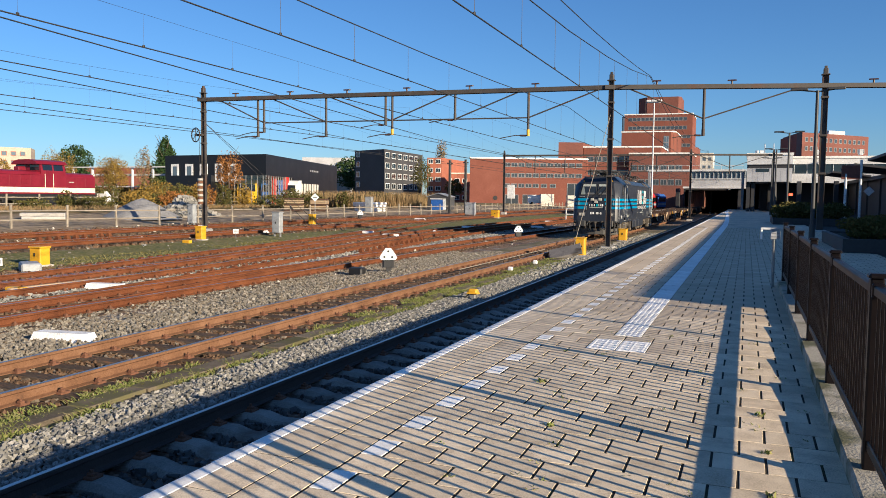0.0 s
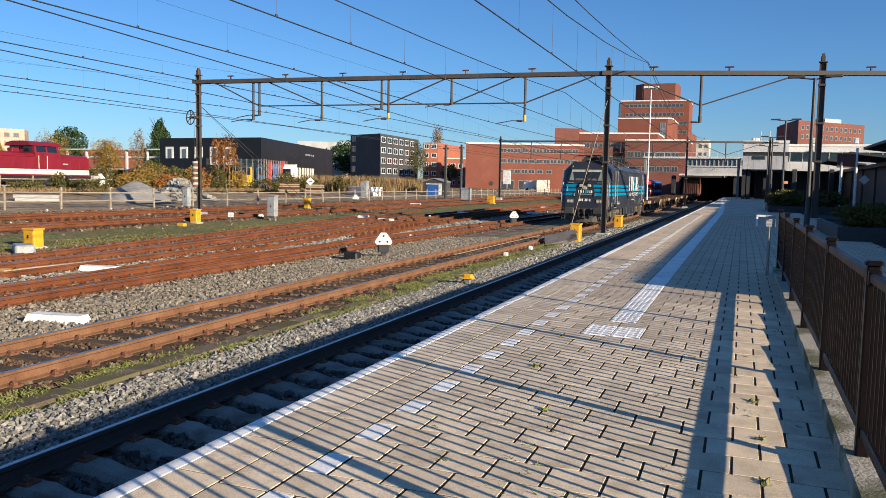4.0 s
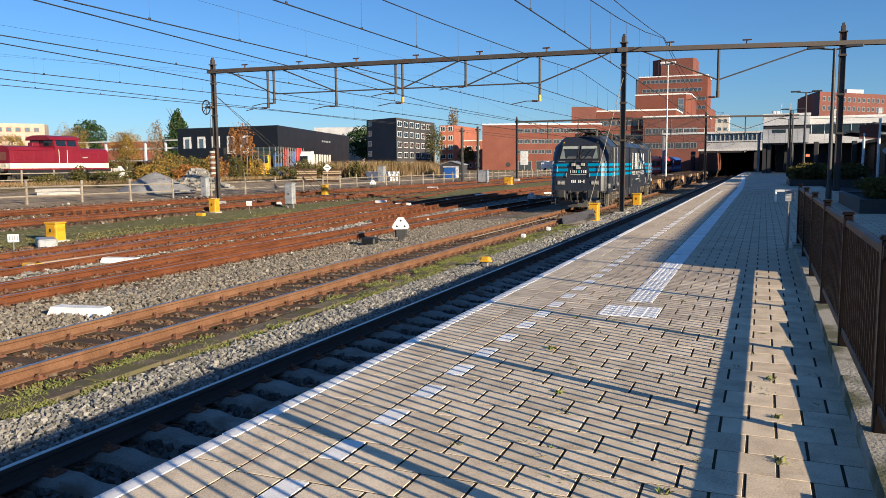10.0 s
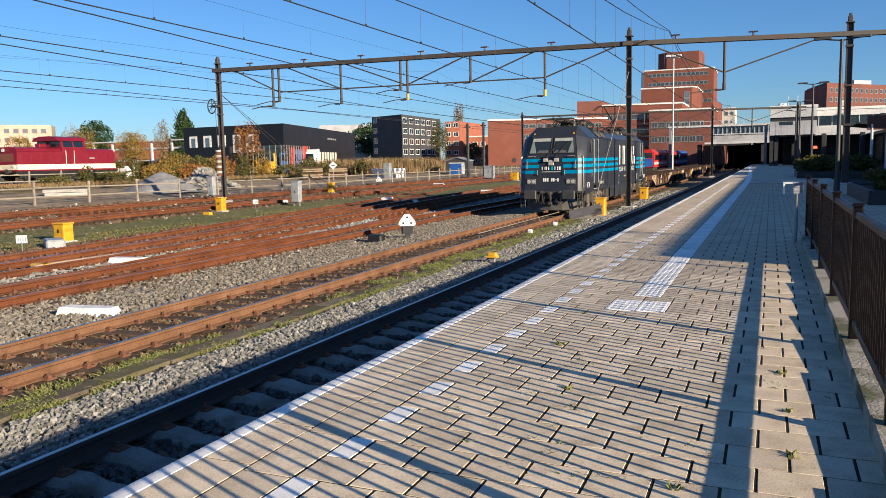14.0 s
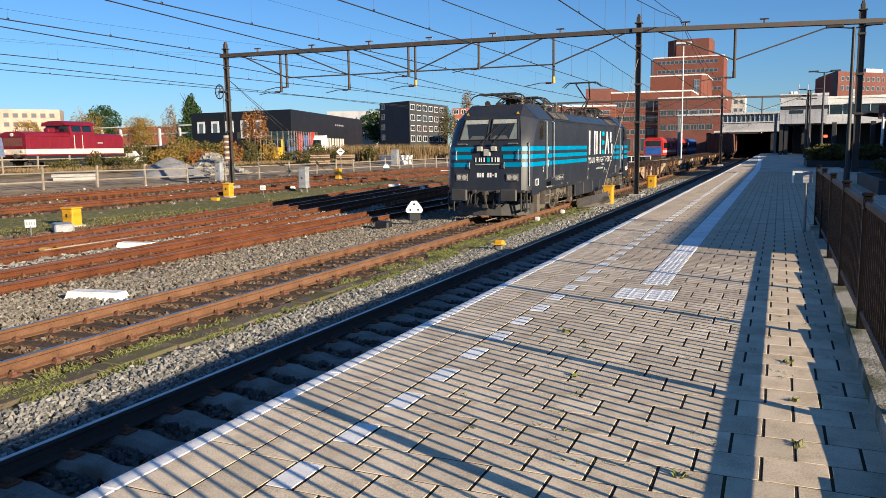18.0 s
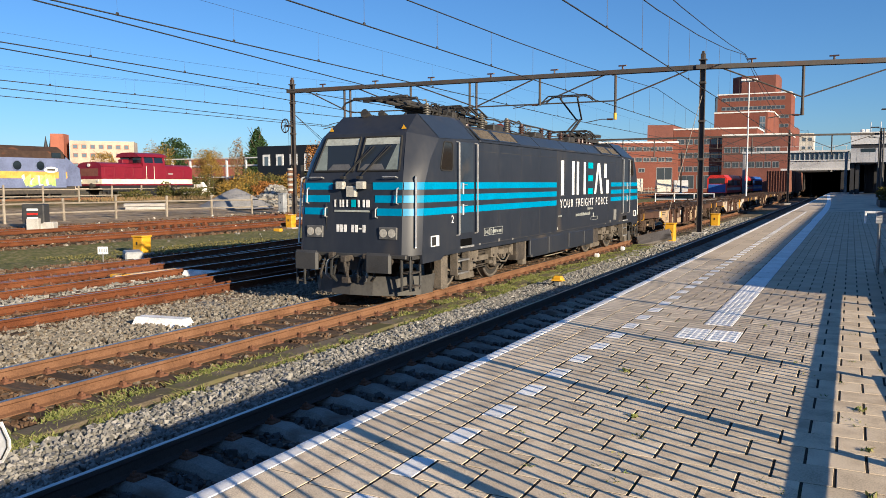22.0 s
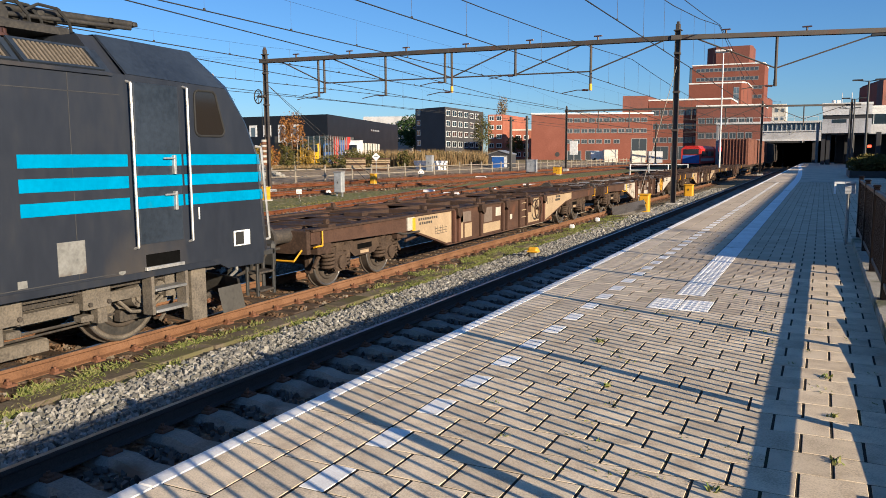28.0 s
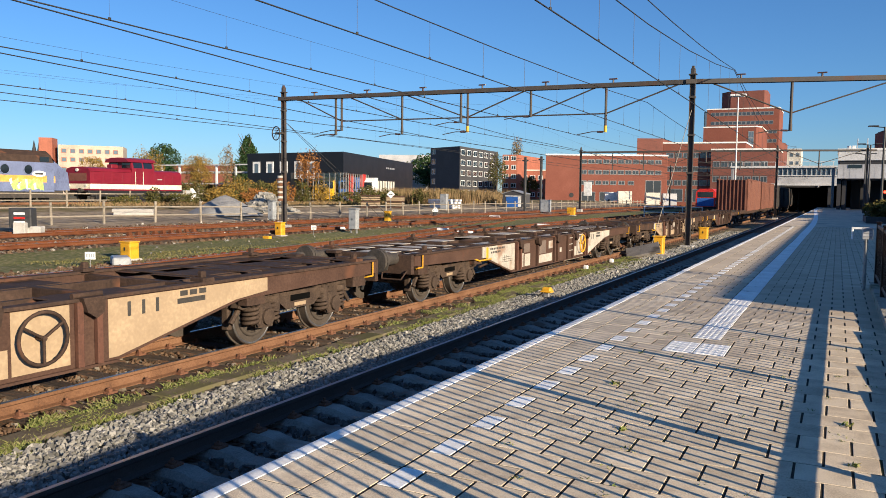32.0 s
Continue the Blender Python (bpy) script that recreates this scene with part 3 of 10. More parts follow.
def sweep(profile, path):
    """The profile (across, up) carried along (x, y, z) points that run forward."""
    mb, n = MB(), len(profile)
    rows = []
    for i, p in enumerate(path):
        a, b = Vector(path[max(0, i - 1)]), Vector(path[min(len(path) - 1, i + 1)])
        d = (b - a).normalized()
        side = Vector((d.y, -d.x, 0)).normalized()
        rows += [Vector(p) + side * u + Vector((0, 0, w)) for u, w in profile]
    f = [(i * n + k, i * n + (k + 1) % n, (i + 1) * n + (k + 1) % n, (i + 1) * n + k) for i in range(len(path) - 1) for k in range(n)]
    mb.add(rows, f + [tuple(range(n - 1, -1, -1)), tuple(range((len(path) - 1) * n, len(path) * n))])
    return mb


def track(label, path, sleepers=None, sleeper_mat=None, y_range=(0, 60), rail_mat=None, top=True, clips=True, head_mat=None, group="yard tracks"):
    """path: centre line (x, y, z of the rail head)."""
    rail_mat = rail_mat or M_RAIL_SIDE
    tr = thing("railway_track", label, "railway track", group=group)
    pts = [Vector(p) for p in path]

    def centre(y):
        ys = [p.y for p in pts]
        return float(np.interp(y, ys, [p.x for p in pts])), float(np.interp(y, ys, [p.z for p in pts]))

    for s in (-0.752, 0.752):
        line = []
        for i, p in enumerate(pts):
            d = (pts[min(i + 1, len(pts) - 1)] - pts[max(i - 1, 0)]).normalized()
            side = Vector((d.y, -d.x, 0)).normalized()
            line.append(p + side * s - Vector((0, 0, 0.172)))
        r = part("rail", sweep(RAIL_PROFILE, line), rail_mat, tr)
        if top:
            part("rail_head", sweep([(-0.026, 0.1725), (0.026, 0.1725), (0.026, 0.1755), (-0.026, 0.1755)], line), head_mat or M_RAIL_TOP, r, "worn shiny running surface")
    if sleepers:
        if sleepers == "wood":
            sm = MB().cbox(-1.3, 1.3, -0.125, 0.125, -0.15, 0, 0.012).mesh("sleeper", sleeper_mat)
        else:
            mb = MB()
            prof = [(-1.26, -0.2), (-1.26, -0.03), (-1.15, 0.0), (-0.45, 0.0), (-0.25, -0.05), (0.25, -0.05), (0.45, 0.0), (1.15, 0.0), (1.26, -0.03), (1.26, -0.2)]
            v = []
            for yy, k in ((-0.15, 0), (-0.10, 1), (0.10, 1), (0.15, 0)):
                v += [(u, yy, (w if k else (w - 0.06 if w > -0.15 else w))) for u, w in prof]
            n = len(prof)
            f = [(i * n + k, i * n + (k + 1) % n, (i + 1) * n + (k + 1) % n, (i + 1) * n + k) for i in range(3) for k in range(n)]
            mb.add(v, f + [tuple(range(n - 1, -1, -1)), tuple(range(3 * n, 4 * n))])
            sm = mb.mesh("sleeper", sleeper_mat)
        y = y_range[0]
        rng = random.Random(int(abs(path[0][0]) * 10))
        clip = MB()
        while y < y_range[1]:
            x, z = centre(y)
            part("sleeper", sm, None, tr, "", pose(x, y, z - 0.172 - 0.006, 0, 0, rng.uniform(-0.8, 0.8)))
            if clips:
                for s in (-0.752, 0.752):
                    for o in (-0.11, 0.11):
                        cx = x + s + o
                        clip.cbox(cx - 0.055, cx + 0.055, y - 0.075, y + 0.075, z - 0.178, z - 0.15, 0.01)
                        clip.cyl((cx, y - 0.02, z - 0.15), (cx, y - 0.02, z - 0.085 - rng.uniform(0, 0.02)), 0.022, 0.017, 6)
                        clip.cbox(cx - 0.04, cx + 0.04, y - 0.05, y + 0.012, z - 0.15, z - 0.118, 0.012)
            y += 0.6
        if clips:
            tagged(part("rail_fastening", clip, M_CLIP, tr), kind="stuff")
    return tr


T1, T2 = -4.93, -9.12
Y0, Y1 = -25, 260
# rails here use the copy darkened for the platform's shade
track("platform track with worn rails on concrete sleepers", [(T1, Y0, RAIL_Z), (T1, Y1, RAIL_Z)], "concrete", M_CSLEEP, (0.9, 60), M_RAIL_SHADE, clips=True)
track("running track with rusty rails on dark wooden sleepers", [(T2, Y0, RAIL_Z), (T2, Y1, RAIL_Z)], "wood", M_WOOD, (1.2, 70))
def yard_line(pts):
    """Centre line through (y, x) places, eased between them."""
    ys, xs = [q[0] for q in pts], [q[1] for q in pts]
    return [(float(np.mean(np.interp(y + np.linspace(-3, 3, 7), ys, xs))), y, RAIL_Z + 0.002 * len(pts)) for y in np.concatenate([[Y0], np.arange(-4, 80, 2.0), [90, 110, Y1]])]


SIDING = yard_line([(Y0, -14.1), (42, -14.1), (60, -13.7), (90, -13.3), (Y1, -13.3)])
TURNOUT = [q for q in yard_line([(Y0, -14.1), (10, -14.15), (14, -14.35), (18, -14.85), (25.5, -15.45), (32.4, -16.65), (42.6, -17.85), (55, -18.6), (Y1, -18.6)]) if q[1] > 9]
SORTING = yard_line([(Y0, -17.6), (15, -17.6), (20, -17.95), (26, -18.5), (32, -19.25), (41, -20.35), (51, -21.35), (70, -22.2), (Y1, -22.2)])
OUTER = [q for q in yard_line([(Y0, -19.2), (15.5, -19.3), (18.4, -19.55), (23.5, -20.3), (28, -21.1), (33, -21.8), (41.7, -23.2), (55, -25.8), (72, -28.9), (Y1, -28.9)]) if q[1] < 76]
track("siding with rusted rails beside the running track", SIDING, "wood", M_WOOD, (4, 52), M_RAIL_RED)
track("turnout of rusted rails branching from the siding", TURNOUT, None, None, (0, 0), M_RAIL_RED, top=False)
track("rusted yard track bending among the turnouts", SORTING, "wood", M_WOOD, (9, 55), M_RAIL_RED)
track("rusted yard track bending through the grass strip", OUTER, "wood", M_WOOD, (12, 58), M_RAIL_RED)
for cx, lab in ((-29.0, "rusty yard track behind the grass strip"), (-32.6, "rusty outer yard track beside the concrete fence")):
    zc = ground_z(cx) + 0.2
    track(lab, [(cx, Y0, zc), (cx, 120, zc), (cx + 1.5, Y1, zc)], "wood", M_WOOD, (20, 44), M_RAIL_RED, clips=False)
track("raised siding on which stored locomotives stand", [(-56.9, -30, 0.52), (-56.9, 70, 0.52)], "wood", M_WOOD, (20, 60), M_RAIL_SIDE, clips=False)

for x0, y0, x1, y1, lab in ((-18.56, 11.5, -18.66, 18.2, "weathered pale timber point guard board"), (-17.5, 13.9, -17.32, 18.1, "weathered pale timber cover board")):
    d = Vector((x1 - x0, y1 - y0, 0))
    mb = MB().cbox(-0.08, 0.08, 0, d.length, 0, 0.14, 0.02)
    solo("timber_board", mb, material("weathered_pale_timber", (0.42, 0.30, 0.19), 0.85, fine=30, broad=3, stretch=(6, 1, 6), bump=0.3), lab, "board",
         Matrix.Translation((x0, y0, -1.0)) @ Vector((0, 1, 0)).rotation_difference(d.normalized()).to_matrix().to_4x4(), "point boards")

# red slide chairs along the turnouts
for k, (x0, y0, x1, y1, n) in enumerate(((-20.72, 19.0, -21.75, 25.5, 11), (-15.75, 18.5, -16.35, 24.5, 9), (-16.4, 31, -17.9, 42, 12), (-30.5, 26, -30.8, 31, 9))):
    mb = MB()
    for i in range(n):
        x, y = x0 + (x1 - x0) * i / n, y0 + (y1 - y0) * i / n
        z = ground_z(x) + 0.045
        mb.add(
            [(x - .14, y - .14, z), (x + .14, y - .14, z), (x + .14, y + .14, z), (x - .14, y + .14, z),
             (x - .05, y - .07, z + 0.2), (x + .05, y - .07, z + 0.2), (x + .05, y + .07, z + 0.2), (x - .05, y + .07, z + 0.2)],
            [(3, 2, 1, 0), (4, 5, 6, 7), (0, 1, 5, 4), (1, 2, 6, 5), (2, 3, 7, 6), (3, 0, 4, 7)])
    solo("slide_chair_row", mb, M_RAIL_RED, "row of red rusted slide chairs along a turnout", "slide chairs", kind="stuff")

# ballast
for prof, lab in (([(-7.75, -1.3), (-7.75, -1.03), (-7.2, -1.03), (-6.5, -1.0), (-6.25, -1.06), (-6.1, -1.3)], "compacted ballast shoulder between the two near tracks"),
                  ([(-11.9, -1.3), (-11.9, -1.06), (-11.4, -1.01), (-10.6, -1.02), (-10.45, -1.09), (-10.4, -1.3)], "compacted ballast shoulder beside the running track")):
    solo("ballast_shoulder", MB().prism(prof, 0.5, 80), M_BED, lab, "ballast", kind="structure")


clear = lambda cx, y0, gap: (lambda c: (np.abs(np.abs(c[:, 0] - cx) - 0.752) > 0.13) & ((np.abs((c[:, 1] - y0 + 0.3) % 0.6 - 0.3) > gap) | (np.abs(c[:, 0] - cx) > 1.3)))
# these stones carry the platform's shade in their colour
scatter_stones(14000, (-6.3, -3.1), (0.5, 30), 0, (0.035, 0.065), M_BALLAST_SHADE, "track_ballast", "grey ballast stones, darkened for shade, between concrete sleepers",
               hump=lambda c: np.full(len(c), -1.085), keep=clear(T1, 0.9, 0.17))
scatter_stones(27000, (-7.12, -5.75), (1.0, 24), 0, (0.026, 0.052), M_BALLAST, "shoulder_ballast", "light grey ballast shoulder between two tracks",
               hump=lambda c: -1.03 + 0.06 * np.cos((c[:, 0] + 6.5) * 1.6))
scatter_stones(7000, (-7.2, -5.75), (24, 60), 0, (0.05, 0.1), M_BALLAST, "shoulder_ballast", "light grey ballast shoulder between two tracks",
               hump=lambda c: np.full(len(c), -1.02))
scatter_stones(26000, (-10.6, -7.9), (2.5, 26), 0, (0.03, 0.06), M_BALLAST_RUST, "rust_stained_ballast", "rust-brown ballast between wooden sleepers",
               hump=lambda c: np.full(len(c), -1.06), keep=clear(T2, 1.2, 0.14))
scatter_stones(11000, (-10.6, -7.9), (26, 70), 0, (0.05, 0.1), M_BALLAST_RUST, "rust_stained_ballast", "rust-brown ballast between wooden sleepers",
               hump=lambda c: np.full(len(c), -1.06), keep=clear(T2, 1.2, 0.14))
scatter_stones(30000, (-13.15, -10.2), (3, 34), 0, (0.028, 0.06), M_BALLAST_MIX, "shoulder_ballast", "grey-brown ballast beside a rusty siding",
               hump=lambda c: -1.0 + 0.05 * np.cos((c[:, 0] + 10.9) * 2))
scatter_stones(15000, (-15.6, -13.0), (4, 45), 0, (0.04, 0.08), M_BALLAST_RUST, "rust_stained_ballast", "rust-brown ballast of the sidings", hump=lambda c: np.full(len(c), -1.04))
scatter_stones(15000, (-17.6, -15.0), (6, 60), 0, (0.05, 0.11), M_BALLAST, "shoulder_ballast", "grey ballast among the turnouts", hump=lambda c: np.full(len(c), -1.035))
scatter_stones(18000, (-22.8, -17.0), (10, 65), 0, (0.05, 0.11), M_BALLAST_RUST, "rust_stained_ballast", "rust-brown ballast of the far sidings", hump=lambda c: np.full(len(c), -1.035))
scatter_stones(16000, (-35.0, -27.6), (16, 75), 0, (0.06, 0.13), M_BALLAST_RUST, "rust_stained_ballast", "rust-brown ballast of the outer yard tracks", hump=lambda c: np.interp(c[:, 0], GX, GZ) + 0.01)
scatter_stones(700, (-36.0, -12.0), (14, 80), 0, (0.05, 0.12), M_STONE_PALE, "loose_stones", "loose pale stones and rubble among the rails", hump=lambda c: np.interp(c[:, 0], GX, GZ) + 0.01, keep=lambda c: (c[:, 0] > -21.5) | (c[:, 0] < -27.5))
scatter_stones(60, (-28, -23), (18, 45), 0, (0.04, 0.09), M_BALLAST, "loose_stones", "loose pale stones in the grass strip", hump=lambda c: np.interp(c[:, 0], GX, GZ))

# cable duct covers and grass between the two near tracks
duct = thing("cable_duct", "flush concrete cable duct with lids beside the track", "cable duct", group="")
lid = MB().cbox(-0.17, 0.17, -0.49, 0.49, -0.05, 0.0, 0.012).mesh("duct_lid", material("mossy_duct_concrete", (0.165, 0.135, 0.098), 0.95, spec=0.1, fine=30, broad=3, bump=0.4, rand=0.2, stain=(0.13, 0.12, 0.06), stain_at=0.52))
for i in range(60):
    part("duct_lid", lid, None, duct, "", pose(-7.5 + random.uniform(-0.015, 0.015), 2.2 + i, -0.985 + random.uniform(-0.012, 0.012), 0, 0, random.uniform(-1, 1)))
rngg = random.Random(5)
tufts = []
for i in range(60):                                       # loose patches along both sides of the duct
    y0, x0 = 2.5 + rngg.random() ** 1.2 * 30, rngg.choice([-7.72, -7.3, -7.15])
    r0 = rngg.uniform(0.15, 0.55)
    tufts += [(x0 + rngg.gauss(0, 0.11), y0 + rngg.gauss(0, r0), -1.015) for _ in range(rngg.randint(4, 12))]
for i in range(300):
    tufts.append((rngg.uniform(-7.75, -6.75), rngg.uniform(15.5, 31), -1.015))
blades(tufts, 0.08, 34, 0.07, M_GRASS, "grass", "short patchy grass along the cable duct", "grass", 0.009, 0.9)
blades([(rngg.uniform(-28, -22.6), rngg.uniform(17, 46), ground_z(-25)) for _ in range(1500)], 0.2, 9, 0.055, M_GRASS_DRY, "grass", "rough grass strip between yard tracks", "grass", 0.02)


# ---------------------------------------------------------------- platform
EDGE = -3.0
pl = tagged(new("platform"), "long paved station platform with a white edge", "platform", kind="structure")
part("platform_wall", MB().box(EDGE + 0.12, EDGE + 0.55, -20, 140, -1.3, -0.13), M_EDGE, pl)
part("edge_bedding", MB().box(EDGE + 0.115, EDGE + 0.55, -20, 140, -0.13, -0.003), M_JOINT, pl)
part("platform_core", MB().box(EDGE + 0.55, 0.45, -20, 16.0, -1.2, -0.003).box(EDGE + 0.55, 3.4, 16.0, 140, -1.2, -0.003), M_JOINT, pl)
part("edge_slab_far", MB().box(EDGE, EDGE + 0.55, 45.9, 140, -0.13, 0.0), M_TILE_FAR, pl)
part("far_paving", MB().box(EDGE + 0.55, 3.4, 46.0, 140, -0.034, 0.0), M_TILE_FAR, pl)

TP, TR = 0.305, 0.2965                                   # pitch of the tiles across and along
tile_m = MB().cbox(-0.1445, 0.1445, -0.1435, 0.1435, -0.05, 0.0, 0.0022).mesh("paving_tile", M_TILE)
half_w = MB().cbox(-0.07, 0.07, -0.144, 0.144, -0.05, 0.0015, 0.0022).mesh("marking_tile", M_WHITE)
slab_m = MB().cbox(-0.148, 0.148, -0.297, 0.297, -0.12, 0.0, 0.0022).mesh("edge_slab", M_TILE)
lip_m = MB().cbox(-0.056, 0.056, -0.497, 0.497, -0.13, 0.0015, 0.008).mesh("white_edge_stone", M_WHITE)
slab2_m = MB().cbox(-0.143, 0.143, -0.297, 0.297, -0.05, 0.0, 0.0022).mesh("edge_slab", M_TILE)
rt = random.Random(11)
jit = lambda s: rt.uniform(-s, s)


def tile(name, me, x, y, z=0.0):
    part(name, me, None, pl, "", pose(x, y, z + jit(0.0009), jit(0.12), jit(0.12), jit(0.5)))


rest_v, rest_f = [], []


def far_tile(x, y, hx, hy=0.1425):
    o = len(rest_v)
    z = jit(0.001)
    rest_v.extend([(x - hx, y - hy, z), (x + hx, y - hy, z + jit(0.0006)), (x + hx, y + hy, z), (x - hx, y + hy, z),
                   (x - hx, y - hy, -0.05), (x + hx, y - hy, -0.05), (x + hx, y + hy, -0.05), (x - hx, y + hy, -0.05)])
    rest_f.extend([(o, o + 1, o + 2, o + 3), (o, o + 4, o + 5, o + 1), (o + 1, o + 5, o + 6, o + 2), (o + 2, o + 6, o + 7, o + 3), (o + 3, o + 7, o + 4, o)])


for i in range(38):                                       # the white lip and two columns of slabs at the edge
    tile("white_edge_stone", lip_m, EDGE + 0.058, -2 + i * 1.0)
for i in range(79):
    y = -1.98 + i * 0.604
    if 1.8 < y < 16:
        tile("edge_slab", slab_m, -2.733, y)
        tile("edge_slab", slab2_m, -2.430, y - 0.07)
    else:
        far_tile(-2.733, y, 0.148, 0.299)
        far_tile(-2.430, y - 0.07, 0.143, 0.299)
part("white_edge_line", MB().cbox(EDGE + 0.003, EDGE + 0.13, 35.5, 140, -0.13, 0.004, 0.005), M_WHITE, pl)

TACT = lambda y: -1.355 - 1.25 * max(0.0, min(1.0, (y - 48) / 60.0)) ** 1.4
ROW = lambda r: -1.94 + (r + 0.5) * TR
FIELD_ROW = 34
FIELD_Y = ROW(FIELD_ROW)                                  # last row of the studded end field
rows = int((46 - (-2.0)) / TR)
for r in range(rows):
    y = ROW(r)
    near = 1.9 < y < 10.6
    x = -2.275
    if r % 2 == 0:
        tile("marking_tile", half_w, x + 0.0725, y)
        x += TP / 2
    lim = 0.42 if y < 15.6 else 3.3
    while x + 0.08 < lim:
        cx = x + TP / 2
        g0, g1 = (TACT(y) - 0.152, TACT(y) + 0.152) if r > FIELD_ROW + 1 else (-1.672, -1.048) if FIELD_ROW - 2 < r <= FIELD_ROW else (9, 9)
        a0, a1 = cx - 0.1475, cx + 0.1475
        if a1 < g0 or a0 > g1:
            if near:
                tile("paving_tile", tile_m, cx, y)
            else:
                far_tile(cx, y, 0.1435)
        else:
            for p0, p1 in ((a0, g0), (g1, a1)):
                if p1 - p0 > 0.02:
                    far_tile((p0 + p1) / 2, y, (p1 - p0) / 2 - 0.002)
        x += TP
tagged(part("paving_tile_field", fast_mesh("paving_tile_field", np.array(rest_v), np.array(rest_f), island_material(
    "far_paving_concrete", [(0.50, 0.405, 0.29), (0.62, 0.505, 0.365), (0.55, 0.445, 0.32), (0.66, 0.545, 0.40)])), None, pl), kind="stuff")

# white ribbed guide strip and its square end field
guide = thing("tactile_guide_strip", "white ribbed tactile guide strip set in the paving", "tactile paving", kind="structure")
rib = MB().cbox(-0.148, 0.148, -0.145, 0.145, -0.05, 0.002, 0.004)
for k in range(5):
    rib.cbox(-0.13 + k * 0.058, -0.10 + k * 0.058, -0.146, 0.146, 0.002, 0.0045, 0.001)
rib_m = rib.mesh("ribbed_tile", M_WHITE)
stud = MB().cbox(-0.148, 0.148, -0.145, 0.145, -0.05, 0.002, 0.004)
for i in range(5):
    for j in range(5):
        stud.cyl((-0.115 + i * 0.057, -0.115 + j * 0.057, 0.002), (-0.115 + i * 0.057, -0.115 + j * 0.057, 0.005), 0.016, 0.011, 6)
stud_m = stud.mesh("studded_tile", M_WHITE)
for i in range(2):
    for j in range(2):
        part("studded_tile", stud_m, None, guide, "", pose(-1.5125 + i * TP, FIELD_Y - TR + j * TR, 0.001))
for k in range(90):
    y = FIELD_Y + (k + 2) * TR
    part("ribbed_tile", rib_m, None, guide, "", pose(TACT(y), y, 0.001))
ys = np.linspace(FIELD_Y + 92 * TR, 120, 40)
part("guide_strip_far", sweep([(-0.16, 0.0), (0.16, 0.0), (0.16, 0.004), (-0.16, 0.004)], [(TACT(y), y, 0.001) for y in ys]), M_WHITE, guide)

# weeds in the joints
weeds = [(-1.71, 6.23, 0), (-1.71, 6.2, 0), (0.02, 4.98, 0), (0.03, 4.2, 0), (-0.02, 5.85, 0), (-1.35, 5.0, 0), (-0.5, 3.6, 0)]
blades(weeds, 0.018, 12, 0.035, M_GRASS, "weed", "small green weeds growing in the paving joints", "weeds", 0.008, 0.9)
jw = [(rt.uniform(-1.9, 0.3), rt.uniform(2.5, 9), -0.012) for _ in range(60)]
blades(jw, 0.02, 8, 0.03, M_GRASS, "weed", "moss and weed shreds in the paving joints", "weeds", 0.006, 1.2)

# ---------------------------------------------------------------- kerb and fence
kerb = tagged(new("kerb"), "weathered raised concrete kerb under the fence", "kerb", kind="structure")
rk = random.Random(3)
for i in range(17):
    y0 = -2.6 + i * 1.05
    a, b = 0.075 + rk.uniform(-0.005, 0.01), 0.10 + rk.uniform(-0.006, 0.012)
    mb = MB()
    v = [(0.43, y0, -0.3), (0.66, y0, -0.3), (0.66, y0 + 1.04, -0.3), (0.43, y0 + 1.04, -0.3),
         (0.43, y0, a - .012), (0.442, y0, a), (0.66, y0, a), (0.66, y0 + 1.04, b), (0.442, y0 + 1.04, b), (0.43, y0 + 1.04, b - .012)]
    mb.add(v, [(3, 2, 1, 0), (5, 6, 7, 8), (4, 5, 8, 9), (0, 4, 9, 3), (1, 2, 7, 6), (0, 1, 6, 5, 4), (3, 9, 8, 7, 2)])
    part("kerb_stone", mb, M_KERB, kerb)

bal_m = MB().cbox(-0.011, 0.011, -0.011, 0.011, 0.24, 1.06, 0.003).mesh("baluster", M_FENCE)
FY = [-1.7 + 2.1 * i for i in range(9)]
fence = thing("platform_fence", "dark brown steel railing with upright bars on a kerb", "fence")
for i, y in enumerate(FY):
    po = part("post", MB().cbox(-0.035, 0.035, -0.035, 0.035, -0.02, 1.06, 0.01), M_FENCE, fence, "", pose(0.52, y, 0.085))
    part("post_cap", MB().cbox(-0.045, 0.045, -0.045, 0.045, 1.06, 1.085, 0.012), M_FENCE, po)
    part("base_plate", MB().cbox(-0.07, 0.07, -0.07, 0.07, 0.0, 0.012, 0.006), M_FENCE, po)
    if i == len(FY) - 1:
        break
    fp = part("panel", MB().cbox(-0.025, 0.025, 0.037, 2.063, 1.06, 1.11, 0.01), M_FENCE, fence, "", pose(0.52, y, 0.0))
    part("bottom_rail", MB().cbox(-0.02, 0.02, 0.037, 2.063, 0.213, 0.265, 0.008), M_FENCE, fp)
    for s in (0.06, 2.04):
        part("clamp", MB().cbox(-0.032, 0.032, s - 0.022, s + 0.022, 1.045, 1.12, 0.008), M_FENCE, fp)
    for k in range(17):
        part("baluster", bal_m, None, fp, "", pose(0, 0.118 + k * 0.1165, 0))


